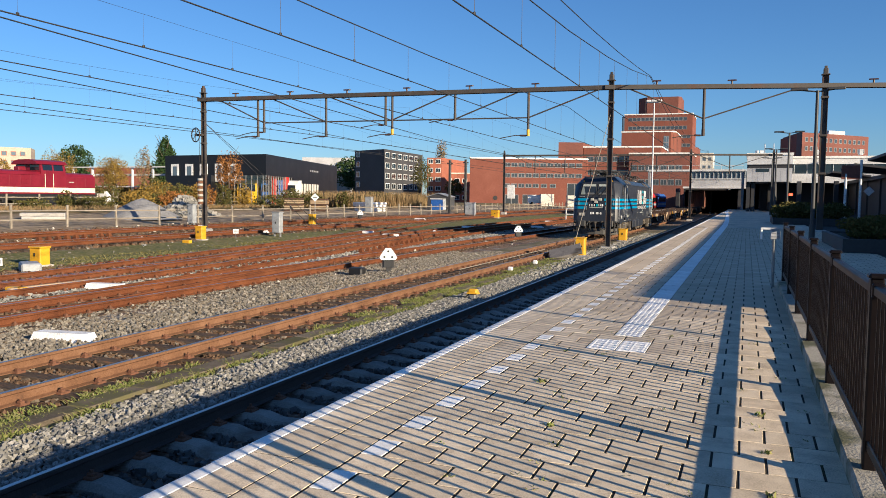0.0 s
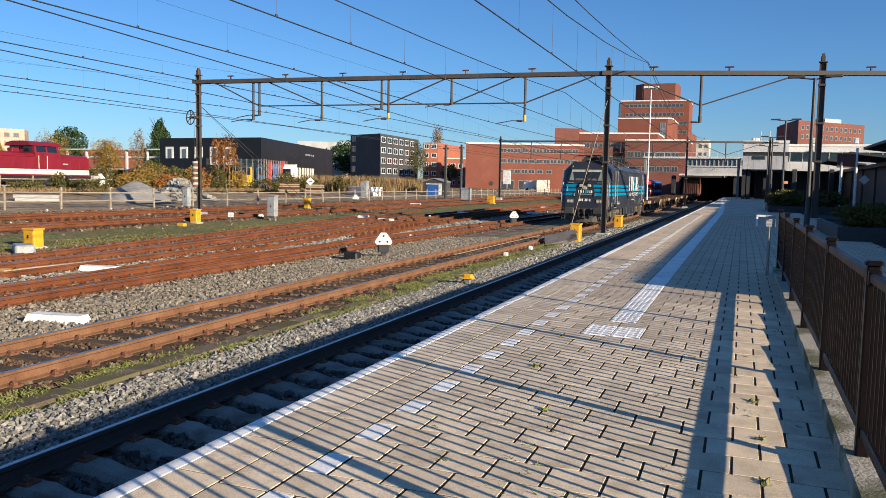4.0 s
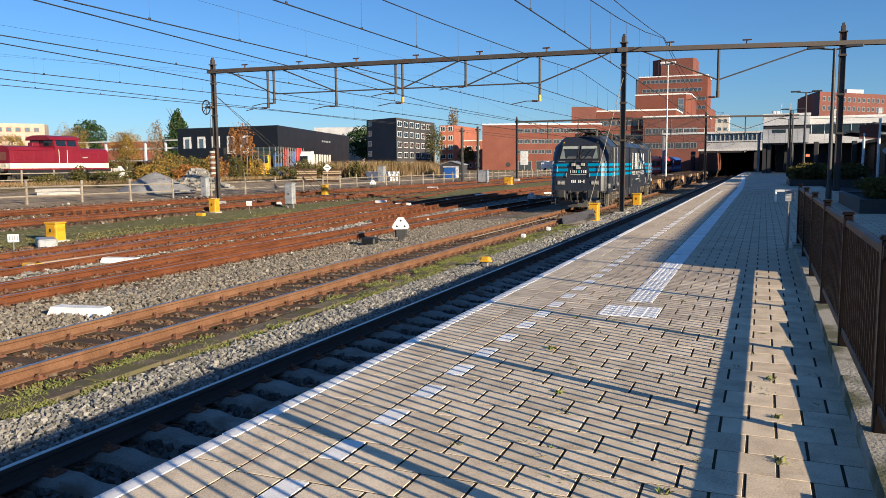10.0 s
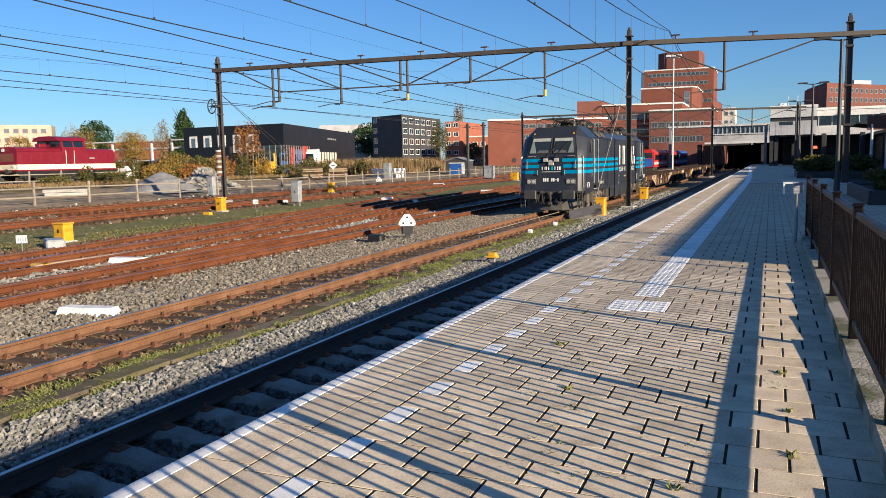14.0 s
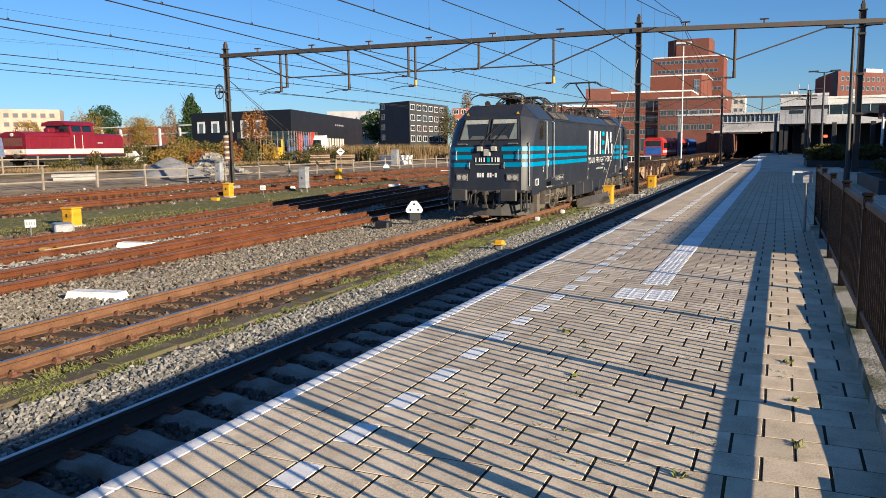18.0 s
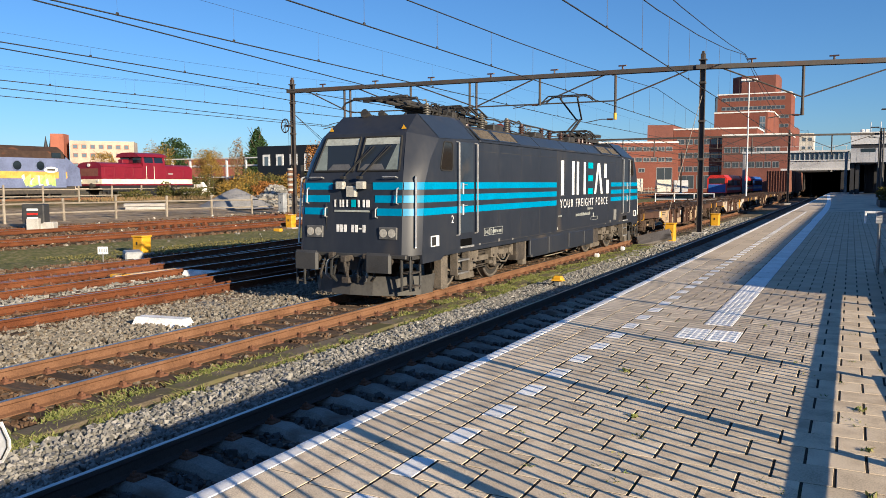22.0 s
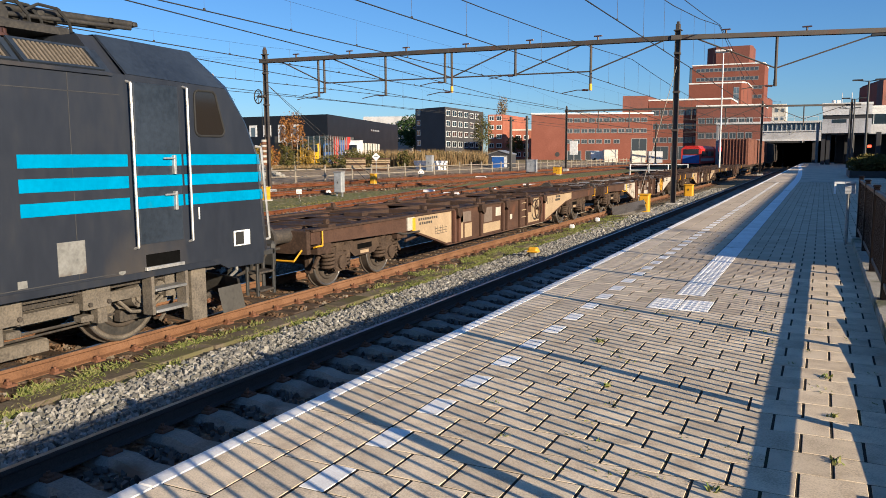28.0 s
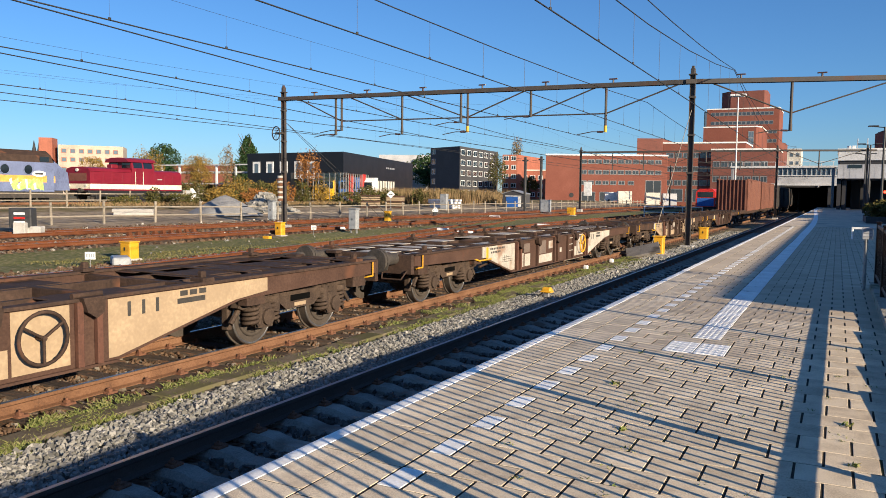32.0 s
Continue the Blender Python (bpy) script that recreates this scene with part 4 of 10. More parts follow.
# ---------------------------------------------------------------- overhead line
def mast(x, y, z0, z1, label, mat, w=0.13):
    th = thing("catenary_mast", label, "catenary mast", pose(x, y, 0), "catenary masts")
    mb = MB()
    mb.prism([(-w, -.1), (-w + .02, -.1), (-w + .02, -.012), (w - .02, -.012), (w - .02, -.1), (w, -.1), (w, .1), (w - .02, .1), (w - .02, .012), (-w + .02, .012), (-w + .02, .1), (-w, .1)], z0, z1, "z")
    part("mast_section", mb, mat, th)
    part("foundation", MB().cbox(-0.35, 0.35, -0.35, 0.35, z0 - 0.35, z0 + 0.08, 0.05), M_CONC, th)
    part("mast_head", MB().cbox(-0.11, 0.11, -0.11, 0.11, z1, z1 + 0.28, 0.03).cbox(-0.2, 0.2, -0.16, 0.16, z1 - 0.05, z1, 0.02).cbox(-0.07, 0.07, -0.07, 0.07, z1 + 0.28, z1 + 0.4, 0.02), mat, th)
    for k in range(3):
        part("clamp_band", MB().cbox(-w - 0.03, w + 0.03, -0.13, 0.13, z1 - 1.2 - k * 1.9, z1 - 1.1 - k * 1.9, 0.01), mat, th)
    return th


XA, XB, XC = -31.0, -6.85, 3.3
YA, YB, YC = 38.3, 40.4, 43.0
BEAM = 7.2


def gantry_y(x):
    return YB + (x - XB) * (YC - YB) / (XC - XB) if x > XB else YB + (x - XB) * (YA - YB) / (XA - XB)


def beam_between(xa, xb, drops, low, dy=0.0, detail=True):
    g = thing("catenary_portal_beam", "long steel portal beam with drop tubes and diagonal braces", "portal beam", group="portal beams")
    P = lambda x, z: Vector((x, gantry_y(x) + dy, z))
    xa_, xb_ = (xa - 0.3, xb + 0.5)
    mb = MB()
    for o in (-0.13, 0.13):
        a, b = P(xa_, BEAM + 0.12), P(xb_, BEAM + 0.12)
        mb.add([a + Vector((0, o - .05, -.11)), a + Vector((0, o + .05, -.11)), a + Vector((0, o + .05, .11)), a + Vector((0, o - .05, .11)),
                b + Vector((0, o - .05, -.11)), b + Vector((0, o + .05, -.11)), b + Vector((0, o + .05, .11)), b + Vector((0, o - .05, .11))],
               [(0, 1, 2, 3), (7, 6, 5, 4), (0, 4, 5, 1), (1, 5, 6, 2), (2, 6, 7, 3), (3, 7, 4, 0)])
    part("top_chord", mb, M_MAST, g)
    for i, (x, zl) in enumerate(drops):
        t = part("drop_tube", MB().cyl(P(x, zl), P(x, BEAM + 0.05), 0.07, n=8), M_MAST, g)
        if detail:
            part("drop_insulator", MB().cyl(P(x, zl - 0.02), P(x, zl + 0.32), 0.085, 0.085, 8), M_YINS if i in (3, 5) else M_MAST, t)
            part("registration_arm", MB().tube([P(x, zl), P(x - 0.7, zl + 0.02), P(x - 1.5, zl - 0.12)], 0.025), M_MAST, t)
            part("arm_insulator", MB().cyl(P(x - 0.12, zl), P(x - 0.42, zl + 0.01), 0.05, n=8), M_INSUL, t)
    if low:
        zb, chord, braces = low
        if len(chord) > 1:
            part("bottom_chord", MB().cyl(P(chord[0], zb), P(chord[-1], zb), 0.04, n=6), M_MAST, g)
        for x_top, x_low in braces:
            part("diagonal_brace", MB().cyl(P(x_low, zb), P(x_top, BEAM + 0.02), 0.04, n=6), M_MAST, g)
    if detail:
        for k in range(int((xb - xa) // 3.6)):
            x = xa + 2.2 + k * 3.6
            ins = part("pin_insulator", MB().cyl(P(x, BEAM + 0.23), P(x, BEAM + 0.46), 0.05, n=8).cbox(x - 0.22, x + 0.22, gantry_y(x) + dy - 0.06, gantry_y(x) + dy + 0.06, BEAM + 0.4, BEAM + 0.46, 0.02), M_INSUL, g)
    return g


CHORD = [-26.9, -22.9, -18.9, -15.2, -11.15]
LONG_TRUSS = (5.85, CHORD, [(XA + 1.2, -26.9), (-26.3, -22.9), (-22.6, -18.9), (-15.5, -18.9), (-11.7, -15.2), (XB - 0.65, -11.15)])
SHORT_TRUSS = (5.7, [-2.35], [(XB + 0.9, -2.35), (XC - 1.2, -2.35)])
mast(XA, YA, ground_z(XA) + 0.1, 7.75, "weathered steel catenary mast with a tension wheel", M_MAST)
mast(XB, YB, -1.0, 7.7, "dark steel catenary mast standing between two tracks", M_MAST)
mast(XC, YC, 0.02, 7.9, "dark steel catenary mast on the platform", M_MAST, 0.15)
beam_between(XA, XB, [(-27.3, 5.05), (-26.9, 5.3), (-22.9, 5.0), (-18.85, 5.05), (-19.25, 5.6), (-11.15, 4.9), (-15.2, 5.8)], LONG_TRUSS)
beam_between(XB, XC, [(-2.35, 4.85)], SHORT_TRUSS)
beam_between(XC, 14.0, [], None)
for y, dy in ((103, 62.6), (165, 124.6)):
    mast(XB - 0.1, y, -1.0, 7.6, "dark steel catenary mast further down the track", M_MAST)
    mast(XC - 0.5, y + 2, 0.0, 7.6, "dark steel catenary mast further down the platform", M_MAST)
    mast(XA, y - 2.5, -0.4, 7.6, "weathered catenary mast at the yard edge", M_MAST)
    beam_between(XA, XB, [(-26.9, 5.0), (-22.9, 5.0), (-18.85, 5.0), (-11.15, 4.9), (-15.2, 5.8)], LONG_TRUSS, dy, False)
    beam_between(XB, XC, [(-2.35, 4.85)], SHORT_TRUSS, dy, False)

# tension wheel and weights on the yard mast
tw = thing("tension_wheel", "spoked tension wheel with a stack of weights on a mast", "tension wheel", pose(XA - 0.45, YA - 0.2, 0))
part("wheel_rim", MB().torus((0, 0, 5.2), 0.42, 0.035, (0.3, 1, 0)), M_MAST, tw)
part("spokes", MB().tube([(-0.4, 0.1, 5.2), (0.4, -0.1, 5.2)], 0.02).tube([(0, 0, 4.8), (0, 0, 5.6)], 0.02).tube([(-0.28, 0.08, 4.92), (0.28, -0.08, 5.48)], 0.02), M_MAST, tw)
part("axle_bracket", MB().cbox(-0.05, 0.5, -0.05, 0.3, 5.14, 5.26, 0.01), M_MAST, tw)
part("weight_cable", MB().cyl((0.2, 0.08, 5.1), (0.2, 0.08, 3.0), 0.012, n=5), M_WIRE, tw)
for k in range(10):
    part("weight", MB().cyl((0.24, 0.08, 1.0 + k * 0.16), (0.24, 0.08, 1.13 + k * 0.16), 0.17, n=12), M_CONC if k % 2 else M_CLIP, tw)
for k, (dx, yy) in enumerate(((3.2, 46), (3.8, 46.5))):
    solo("stay_wire", MB().cyl((XA, YA, 6.0), (XA + dx, yy, ground_z(XA + dx)), 0.016, n=5), M_WIRE, "thin steel stay wire holding a mast", "stay wire", group="stay wires")
solo("stay_wire", MB().cyl((XB, YB - 0.1, 5.9), (XB - 0.35, 33.2, -0.8), 0.014, n=5), M_FPOST, "thin steel stay wire holding a mast", "stay wire", group="stay wires")


def wire_run(path, zc, low, high, label, mess=True, thin=False):
    """path: x at the portal before, at the near portal and beyond; the messenger sags from high to low."""
    w = thing("overhead_line", label, "overhead wire", group="overhead wires")
    line, top = [], []
    spans = [(-23.0, 40.5), (40.5, 103.0), (103.0, 165.0)]
    for k, (a, b) in enumerate(spans):
        for i in range(10 if k < 2 else 11):
            u = i / 10.0
            y = a + (b - a) * u
            x = path[k] + (path[k + 1] - path[k]) * u
            line.append((x, y, zc))
            top.append((x, y, high - (high - low) * 4 * u * (1 - u)))
    part("contact_wire", MB().tube(line, 0.015, 5), M_WIRE, w)
    if mess:
        part("messenger_wire", MB().tube(top, 0.0035 if thin else 0.015, 5), M_WIRE, w)
        mb = MB()
        for i in range(len(line) - 1):
            for q in (0.25, 0.75):
                p0, p1 = Vector(line[i]).lerp(Vector(line[i + 1]), q), Vector(top[i]).lerp(Vector(top[i + 1]), q)
                mb.cyl(p0, p1, 0.0025 if thin else 0.005, n=4)
                mb.cbox(p0.x - 0.02, p0.x + 0.02, p0.y - 0.03, p0.y + 0.03, p0.z, p0.z + 0.05, 0.01)
        tagged(part("dropper_wire", mb, M_WIRE, w), kind="stuff")
    return w


LINE_LABEL = "contact wire with messenger wire and droppers over a track"
wire_run((-4.93, -4.93, -4.93, -4.93), 4.92, 5.94, 7.78, LINE_LABEL)
wire_run((-9.12, -9.12, -9.12, -9.12), 4.83, 5.66, 6.4, LINE_LABEL)
wire_run((-12.5, -12.8, -10.5, -9.3), 4.8, 5.52, 5.7, LINE_LABEL, True, True)
wire_run((-9.45, -16.75, -18.2, -18.2), 4.85, 5.6, 7.2, "bare contact wire slanting across the yard", False)
wire_run((-17.5, -17.6, -17.5, -17.5), 4.85, 5.05, 6.6, LINE_LABEL, True, True)
wire_run((-14.5, -21.55, -22.2, -22.2), 4.85, 5.6, 7.2, "bare contact wire slanting across the yard", False)
wire_run((-27.2, -21.6, -22.4, -22.4), 4.85, 5.25, 6.4, LINE_LABEL, True, True)
wire_run((-24.7, -26.4, -26.0, -27.0), 4.85, 5.7, 7.3, "bare contact wire over a yard track", False)
wire_run((-30.5, -26.6, -29.0, -29.0), 4.85, 5.7, 7.3, LINE_LABEL, True, True)
fc = thing("feeder_cable", "thin feeder cable carried above the portal beams", "feeder cable")
part("cable", MB().tube([(-4.9, -23 + 63.5 * i / 12, 7.8 - 1.17 * 4 * (i / 12) * (1 - i / 12)) for i in range(13)] + [(-4.9, 40.5 + 62.5 * i / 8, 7.8 - 1.17 * 4 * (i / 8) * (1 - i / 8)) for i in range(1, 9)], 0.015, 5), M_WIRE, fc)


# ---------------------------------------------------------------- lettering
def words(text, size, mat, parent, m, name="lettering", spacing=1.0, label=""):
    cu = bpy.data.curves.new(name, "FONT")
    cu.body, cu.size, cu.extrude, cu.align_x, cu.space_character = text, size, 0.001, "LEFT", spacing
    tmp = bpy.data.objects.new("tmp", cu)
    me = bpy.data.meshes.new_from_object(tmp)
    bpy.data.objects.remove(tmp)
    me.materials.append(mat)
    ob = new(name, me)
    ob.parent, ob.matrix_basis = parent, m
    if label:
        tagged(ob, label=label)
    return ob


# ---------------------------------------------------------------- electric locomotive (rail head at z 0, front towards -y)
LEN, HW = 9.45, 1.49


def wheelset(y, r, parent, half=0.72):
    ws = part("wheelset", MB().cyl((-0.95, 0, 0), (0.95, 0, 0), 0.09, n=12), M_GRIME, parent, "", pose(0, y, r))
    for s in (-1, 1):
        mb = MB()
        mb.cyl((s * half, 0, 0), (s * (half + 0.135), 0, 0), r, n=32)
        mb.cyl((s * (half - 0.03), 0, 0), (s * half, 0, 0), r + 0.03, n=32)
        mb.torus((s * (half + 0.135), 0, 0), r * 0.66, 0.035, (1, 0, 0), 28, 6)
        mb.cyl((s * (half + 0.1), 0, 0), (s * (half + 0.2), 0, 0), 0.17, 0.13, 16)
        for k in range(3):
            a = k * 2.094
            mb.cyl((s * (half + 0.137), 0.3 * r * math.cos(a), 0.3 * r * math.sin(a)), (s * (half + 0.15), 0.58 * r * math.cos(a), 0.58 * r * math.sin(a)), 0.035, n=6)
        wl = part("wheel", mb, M_WHEEL, ws)
        if r > 0.6:
            part("tyre_ring", MB().torus((s * (half + 0.125), 0, 0), r - 0.045, 0.032, (1, 0, 0), 32, 6), M_DUST, wl)
            part("web", MB().cyl((s * (half + 0.125), 0, 0), (s * (half + 0.141), 0, 0), r * 0.87, n=28), M_ROOFGEAR, wl)
            part("brake_disc", MB().cyl((s * (half + 0.13), 0, 0), (s * (half + 0.155), 0, 0), r * 0.57, n=24), M_DUST, wl)
        part("tyre_edge", MB().torus((s * (half + 0.128), 0, 0), r - 0.02, 0.022, (1, 0, 0), 32, 5), M_TYRE, ws, "bright steel tyre edge")
    return ws


def electric_loco():
    L = thing("electric_locomotive", "anthracite electric locomotive with cyan stripes hauling flat wagons", "locomotive")
    body = MB()
    for e in (-1, 1):                                      # cab ends
        order = []
        for s in (-1, 1):
            order += [(s * x, e * y, z) for x, y, z in ((1.22, 9.10, 0.98), (1.19, 8.98, 2.40), (1.0, 8.50, 3.45), (0.93, 7.95, 3.86), (HW, 8.76, 0.98),
                                                        (HW, 8.02, 3.33), (HW, 6.30, 3.38), (0.98, 6.30, 3.88), (HW, 6.2, 0.98), (HW, 8.63, 2.40), (HW, 8.40, 2.88))]
        k = 11
        f = [(0, k, k + 1, 1), (1, k + 1, k + 2, 2), (2, k + 2, k + 3, 3), (3, k + 3, k + 7, 7)]
        for o in (0, k):
            f += [(o + 3, o + 7, o + 6, o + 5), (o + 4, o + 9, o + 10, o + 5, o + 6, o + 8)]
        for s in (-1, 1):                                  # slightly rounded corner between front and side
            lev = [((1.22, 9.10), (HW, 8.76), 0.98, 0.98), ((1.19, 8.98), (HW, 8.63), 2.40, 2.40), ((1.10, 8.76), (HW, 8.40), 2.92, 2.88), ((1.0, 8.50), (HW, 8.02), 3.45, 3.33)]
            cv = []
            for (xa, ya), (xb, yb), za, zb in lev:
                for i in range(6):
                    u = i / 5.0
                    g = 0.035 * math.sin(math.pi * u)
                    cv.append((s * (xa + (xb - xa) * u + g * 0.8), e * (ya + (yb - ya) * u + g * 0.6), za + (zb - za) * u))
            cf = [(j * 6 + i, j * 6 + i + 1, (j + 1) * 6 + i + 1, (j + 1) * 6 + i) for j in range(3) for i in range(5)]
            body.add(cv, cf, True)
            body.add(cv[18:] + [(s * 0.93, e * 7.95, 3.86)], [(i, i + 1, 6) for i in range(5)], True)
        body.add(order, f)
    body.add([(s * HW, e * y, z) for s in (-1, 1) for e in (-1, 1) for y, z in ((6.2, 0.98), (6.3, 3.375))], [(0, 1, 3, 2), (4, 6, 7, 5)])
    bd = part("body_shell", body, M_LOCO, L, "anthracite body with grime and slanted cab fronts")
    # cab roof corners, bluish: the sky's reflection is put into the colour
    for e in (-1, 1):
        for s in (-1, 1):
            a = 0.004
            q = [(s * (0.94 + a), e * 7.93, 3.864), (s * (0.985 + a), e * 6.32, 3.884), (s * (HW + a), e * 6.32, 3.386), (s * (HW + a), e * 8.0, 3.336)]
            part("cab_roof_corner", MB().add(q, [(0, 1, 2, 3)]), M_LOCO_ROOF, bd, "blue-grey slanted cab roof corner")
    # machine room roof
    roof = MB().prism([(-HW + 0.03, 3.36), (-1.18, 3.66), (-0.6, 3.7), (0.6, 3.7), (1.18, 3.66), (HW - 0.03, 3.36)], -6.15, 6.15)
    rf = part("machine_roof", roof, M_LOCO_ROOF, L, "blue-grey removable roof sections")
    for e in (-1, 1):
        part("roof_step", MB().prism([(-HW + 0.05, 3.36), (-0.98, 3.86), (0.98, 3.86), (HW - 0.05, 3.36)], e * 6.2 - 0.14, e * 6.2 + 0.14), M_LOCO, rf)
    for s in (-1, 1):
        part("rain_gutter", MB().cbox(s * HW - 0.025, s * HW + 0.03, -6.1, 6.1, 3.34, 3.385, 0.01), M_LOCO, rf)
        edges = [-6.05, -4.97, -3.6, -2.2, 0.0, 2.2, 3.6, 4.97, 6.05]
        for i, (y0, y1) in enumerate(zip(edges, edges[1:])):
            q = Matrix.Translation((s * 1.33, 0, 3.52)) @ Euler((0, s * radians(44), 0)).to_matrix().to_4x4()
            grille = i in (0, 1, 6, 7)
            p_ = part("roof_panel", MB().cbox(-0.2, 0.2, y0 + 0.03, y1 - 0.03, 0.0, 0.015, 0.006), M_RUBBER if grille else M_LOCO_ROOF, rf, "dusty louvred roof grille" if grille else "", q)
            if grille:
                part("grille_frame", MB().box(-0.2, 0.2, y0 + 0.03, y0 + 0.09, 0.015, 0.035).box(-0.2, 0.2, y1 - 0.09, y1 - 0.03, 0.015, 0.035).box(-0.2, -0.165, y0 + 0.09, y1 - 0.09, 0.015, 0.035).box(0.165, 0.2, y0 + 0.09, y1 - 0.09, 0.015, 0.035), M_LOCO_ROOF, p_)
                n_ = int((y1 - y0 - 0.2) / 0.055)
                for k in range(n_):
                    part("louvre", MB().box(-0.165, 0.165, y0 + 0.1 + k * 0.055, y0 + 0.128 + k * 0.055, 0.015, 0.03), M_LOUVRE, p_)
        for y in (-4.97, -3.56, -2.2, -0.8, 4.55, 5.5):      # body panel seams
            part("panel_seam", MB().box(min(s * HW, s * (HW + 0.003)), max(s * HW, s * (HW + 0.003)), y - 0.004, y + 0.004, 1.0, 3.34), M_SEAM, bd)
        part("panel_seam", MB().box(min(s * HW, s * (HW + 0.003)), max(s * HW, s * (HW + 0.003)), -6.2, 6.2, 3.127, 3.135), M_SEAM, bd)
        part("panel_seam", MB().box(min(s * HW, s * (HW + 0.003)), max(s * HW, s * (HW + 0.003)), -6.2, 6.2, 1.005, 1.015), M_SEAM, bd)
    # stripes on the sides, cab facets and fronts
    side_edge = lambda z: 8.76 - 0.13 * (z - 0.98) / 1.42
    front_edge = lambda z: 9.10 - 0.12 * (z - 0.98) / 1.42
    for z1 in (2.43, 2.17, 1.91):
        for s in (-1, 1):
            for y0, y1 in ((-side_edge(z1 - 0.07), -7.18), (-7.13, -6.39), (-6.27, -0.85), (4.84, 6.27), (6.39, 7.13), (7.18, side_edge(z1 - 0.07))):
                part("stripe", MB().box(s * HW, s * (HW + (0.016 if 6.3 < abs(y0) < 7.15 and abs(y1) > 6.3 and abs(y1) < 7.15 else 0.004)), y0, y1, z1 - 0.145, z1), M_CYAN, bd)
            for e in (-1, 1):
                fx = lambda u, z: (s * (1.21 + (HW - 1.21) * u + 0.8 * 0.035 * math.sin(math.pi * u) + 0.006), e * (front_edge(z) + (side_edge(z) - front_edge(z)) * u + 0.6 * 0.035 * math.sin(math.pi * u) + 0.005), z)
                us_ = [0.01 + 0.98 * i / 5 for i in range(6)]
                mb = MB().add([fx(u, z1 - 0.145) for u in us_] + [fx(u, z1) for u in us_], [(i, i + 1, i + 7, i + 6) for i in range(5)], True)
                part("stripe", mb, M_CYAN, bd)
                k = (2.43 - z1) / 0.52
                xin = 0.62 + 0.12 * k - 0.12
                yf = front_edge(z1 - 0.145) + 0.006
                part("stripe", MB().box(s * xin if s > 0 else -1.19, 1.19 if s > 0 else s * xin, min(e * yf, e * (yf - 0.012)), max(e * yf, e * (yf - 0.012)), z1 - 0.145, z1), M_CYAN, bd)
    # large mark of plain shapes, with the slogan below it
    for s in (-1, 1):
        X0, X1 = (HW, HW + 0.005) if s > 0 else (-HW - 0.005, -HW)
        Y = (lambda u: -0.46 + u) if s > 0 else (lambda u: 4.58 - u)

        def para(u0, u1, lean, z0=2.05, z1=3.07):
            a = [(Y(u0), z0), (Y(u1), z0), (Y(u1 + lean), z1), (Y(u0 + lean), z1)]
            return MB().prism(a, X0 - (0.002 if lean < 0 and s < 0 else 0), X1 + (0.002 if lean < 0 and s > 0 else 0), "x")
        for u0, u1, lean in ((0.0, 0.24, 0), (1.0, 1.22, 0), (1.45, 1.66, 0), (2.15, 2.36, 0), (3.3, 3.5, 0.36), (4.05, 4.27, -0.36)):
            part("white_bar", para(u0, u1, lean), M_FILM_W, bd)
        for z0 in (2.05, 2.47, 2.88):
            part("teal_block", para(2.62, 3.14, 0, z0, z0 + 0.19), M_TEAL, bd)
        for u0, z0, z1 in ((4.45, 2.58, 3.07), (4.72, 2.05, 2.52)):
            part("white_bar", para(u0, u0 + 0.3, 0, z0, z1), M_FILM_W, bd)
        rot = Euler((radians(90), 0, radians(90 if s > 0 else -90))).to_matrix().to_4x4()
        words("YOUR FREIGHT FORCE", 0.36, M_FILM_W, bd, Matrix.Translation((s * (HW + 0.003), Y(-0.08 if s > 0 else -0.05), 1.68)) @ rot, "slogan_lettering", 1.41, "white slogan lettering")
        if s > 0:
            words("140", 0.15, M_BLIND, bd, Matrix.Translation((HW + 0.003, -5.78, 1.22)) @ rot, "speed_lettering", 1.0, "white speed marking")
            words("D", 0.14, M_BLIND, bd, Matrix.Translation((HW + 0.003, -5.44, 1.22)) @ rot, "brake_lettering", 1.0, "white brake marking")
            for y0, y1 in ((-5.81, -5.52), (-5.48, -5.30), (-5.295, -4.74)):
                part("marking_frame", MB().tube([(HW + 0.002, y0, 1.19), (HW + 0.002, y1, 1.19), (HW + 0.002, y1, 1.36), (HW + 0.002, y0, 1.36), (HW + 0.002, y0, 1.19)], 0.005, 4), M_BLIND, bd)
            for y in (-6.05, -4.1, 4.2, 6.1):
                part("lifting_mark", MB().prism([(y - 0.05, 1.0), (y, 0.95 + 0.03), (y + 0.05, 1.0), (y + 0.05, 1.03), (y - 0.05, 1.03)], HW, HW + 0.004, "x"), M_NOTICE, bd)
            for y0, y1, z0, z1 in ((-5.0, -4.9, 1.0, 1.07), (4.75, 4.86, 1.02, 1.10)):
                part("label_plate", MB().box(HW, HW + 0.005, y0, y1, z0, z1), M_NOTICE, bd)
            part("inspection_frame", MB().tube([(HW + 0.002, 2.5, 1.2), (HW + 0.002, 3.25, 1.2), (HW + 0.002, 3.25, 1.3), (HW + 0.002, 2.5, 1.3), (HW + 0.002, 2.5, 1.2)], 0.005, 4), M_BLIND, bd)
        # rows of small unreadable stencils
        rs = random.Random(4)
        for (u, z, w, h) in ((1.4, 1.38, 1.5, 0.1), (3.2, 1.3, 0.16, 0.14), (-4.82, 1.23, 0.5, 0.08), (-0.2, 1.42, 0.3, 0.05), (-0.3, 1.05, 0.1, 0.1), (2.6, 1.55, 0.6, 0.08)):
            n = max(1, int(w / 0.09))
            for i in range(n):
                part("stencil_bar", MB().box(X0, X1 - 0.001 * s, -0.46 + u + i * w / n, -0.46 + u + i * w / n + w / n * 0.62, z, z + h * rs.uniform(0.7, 1)), M_BLIND, bd)
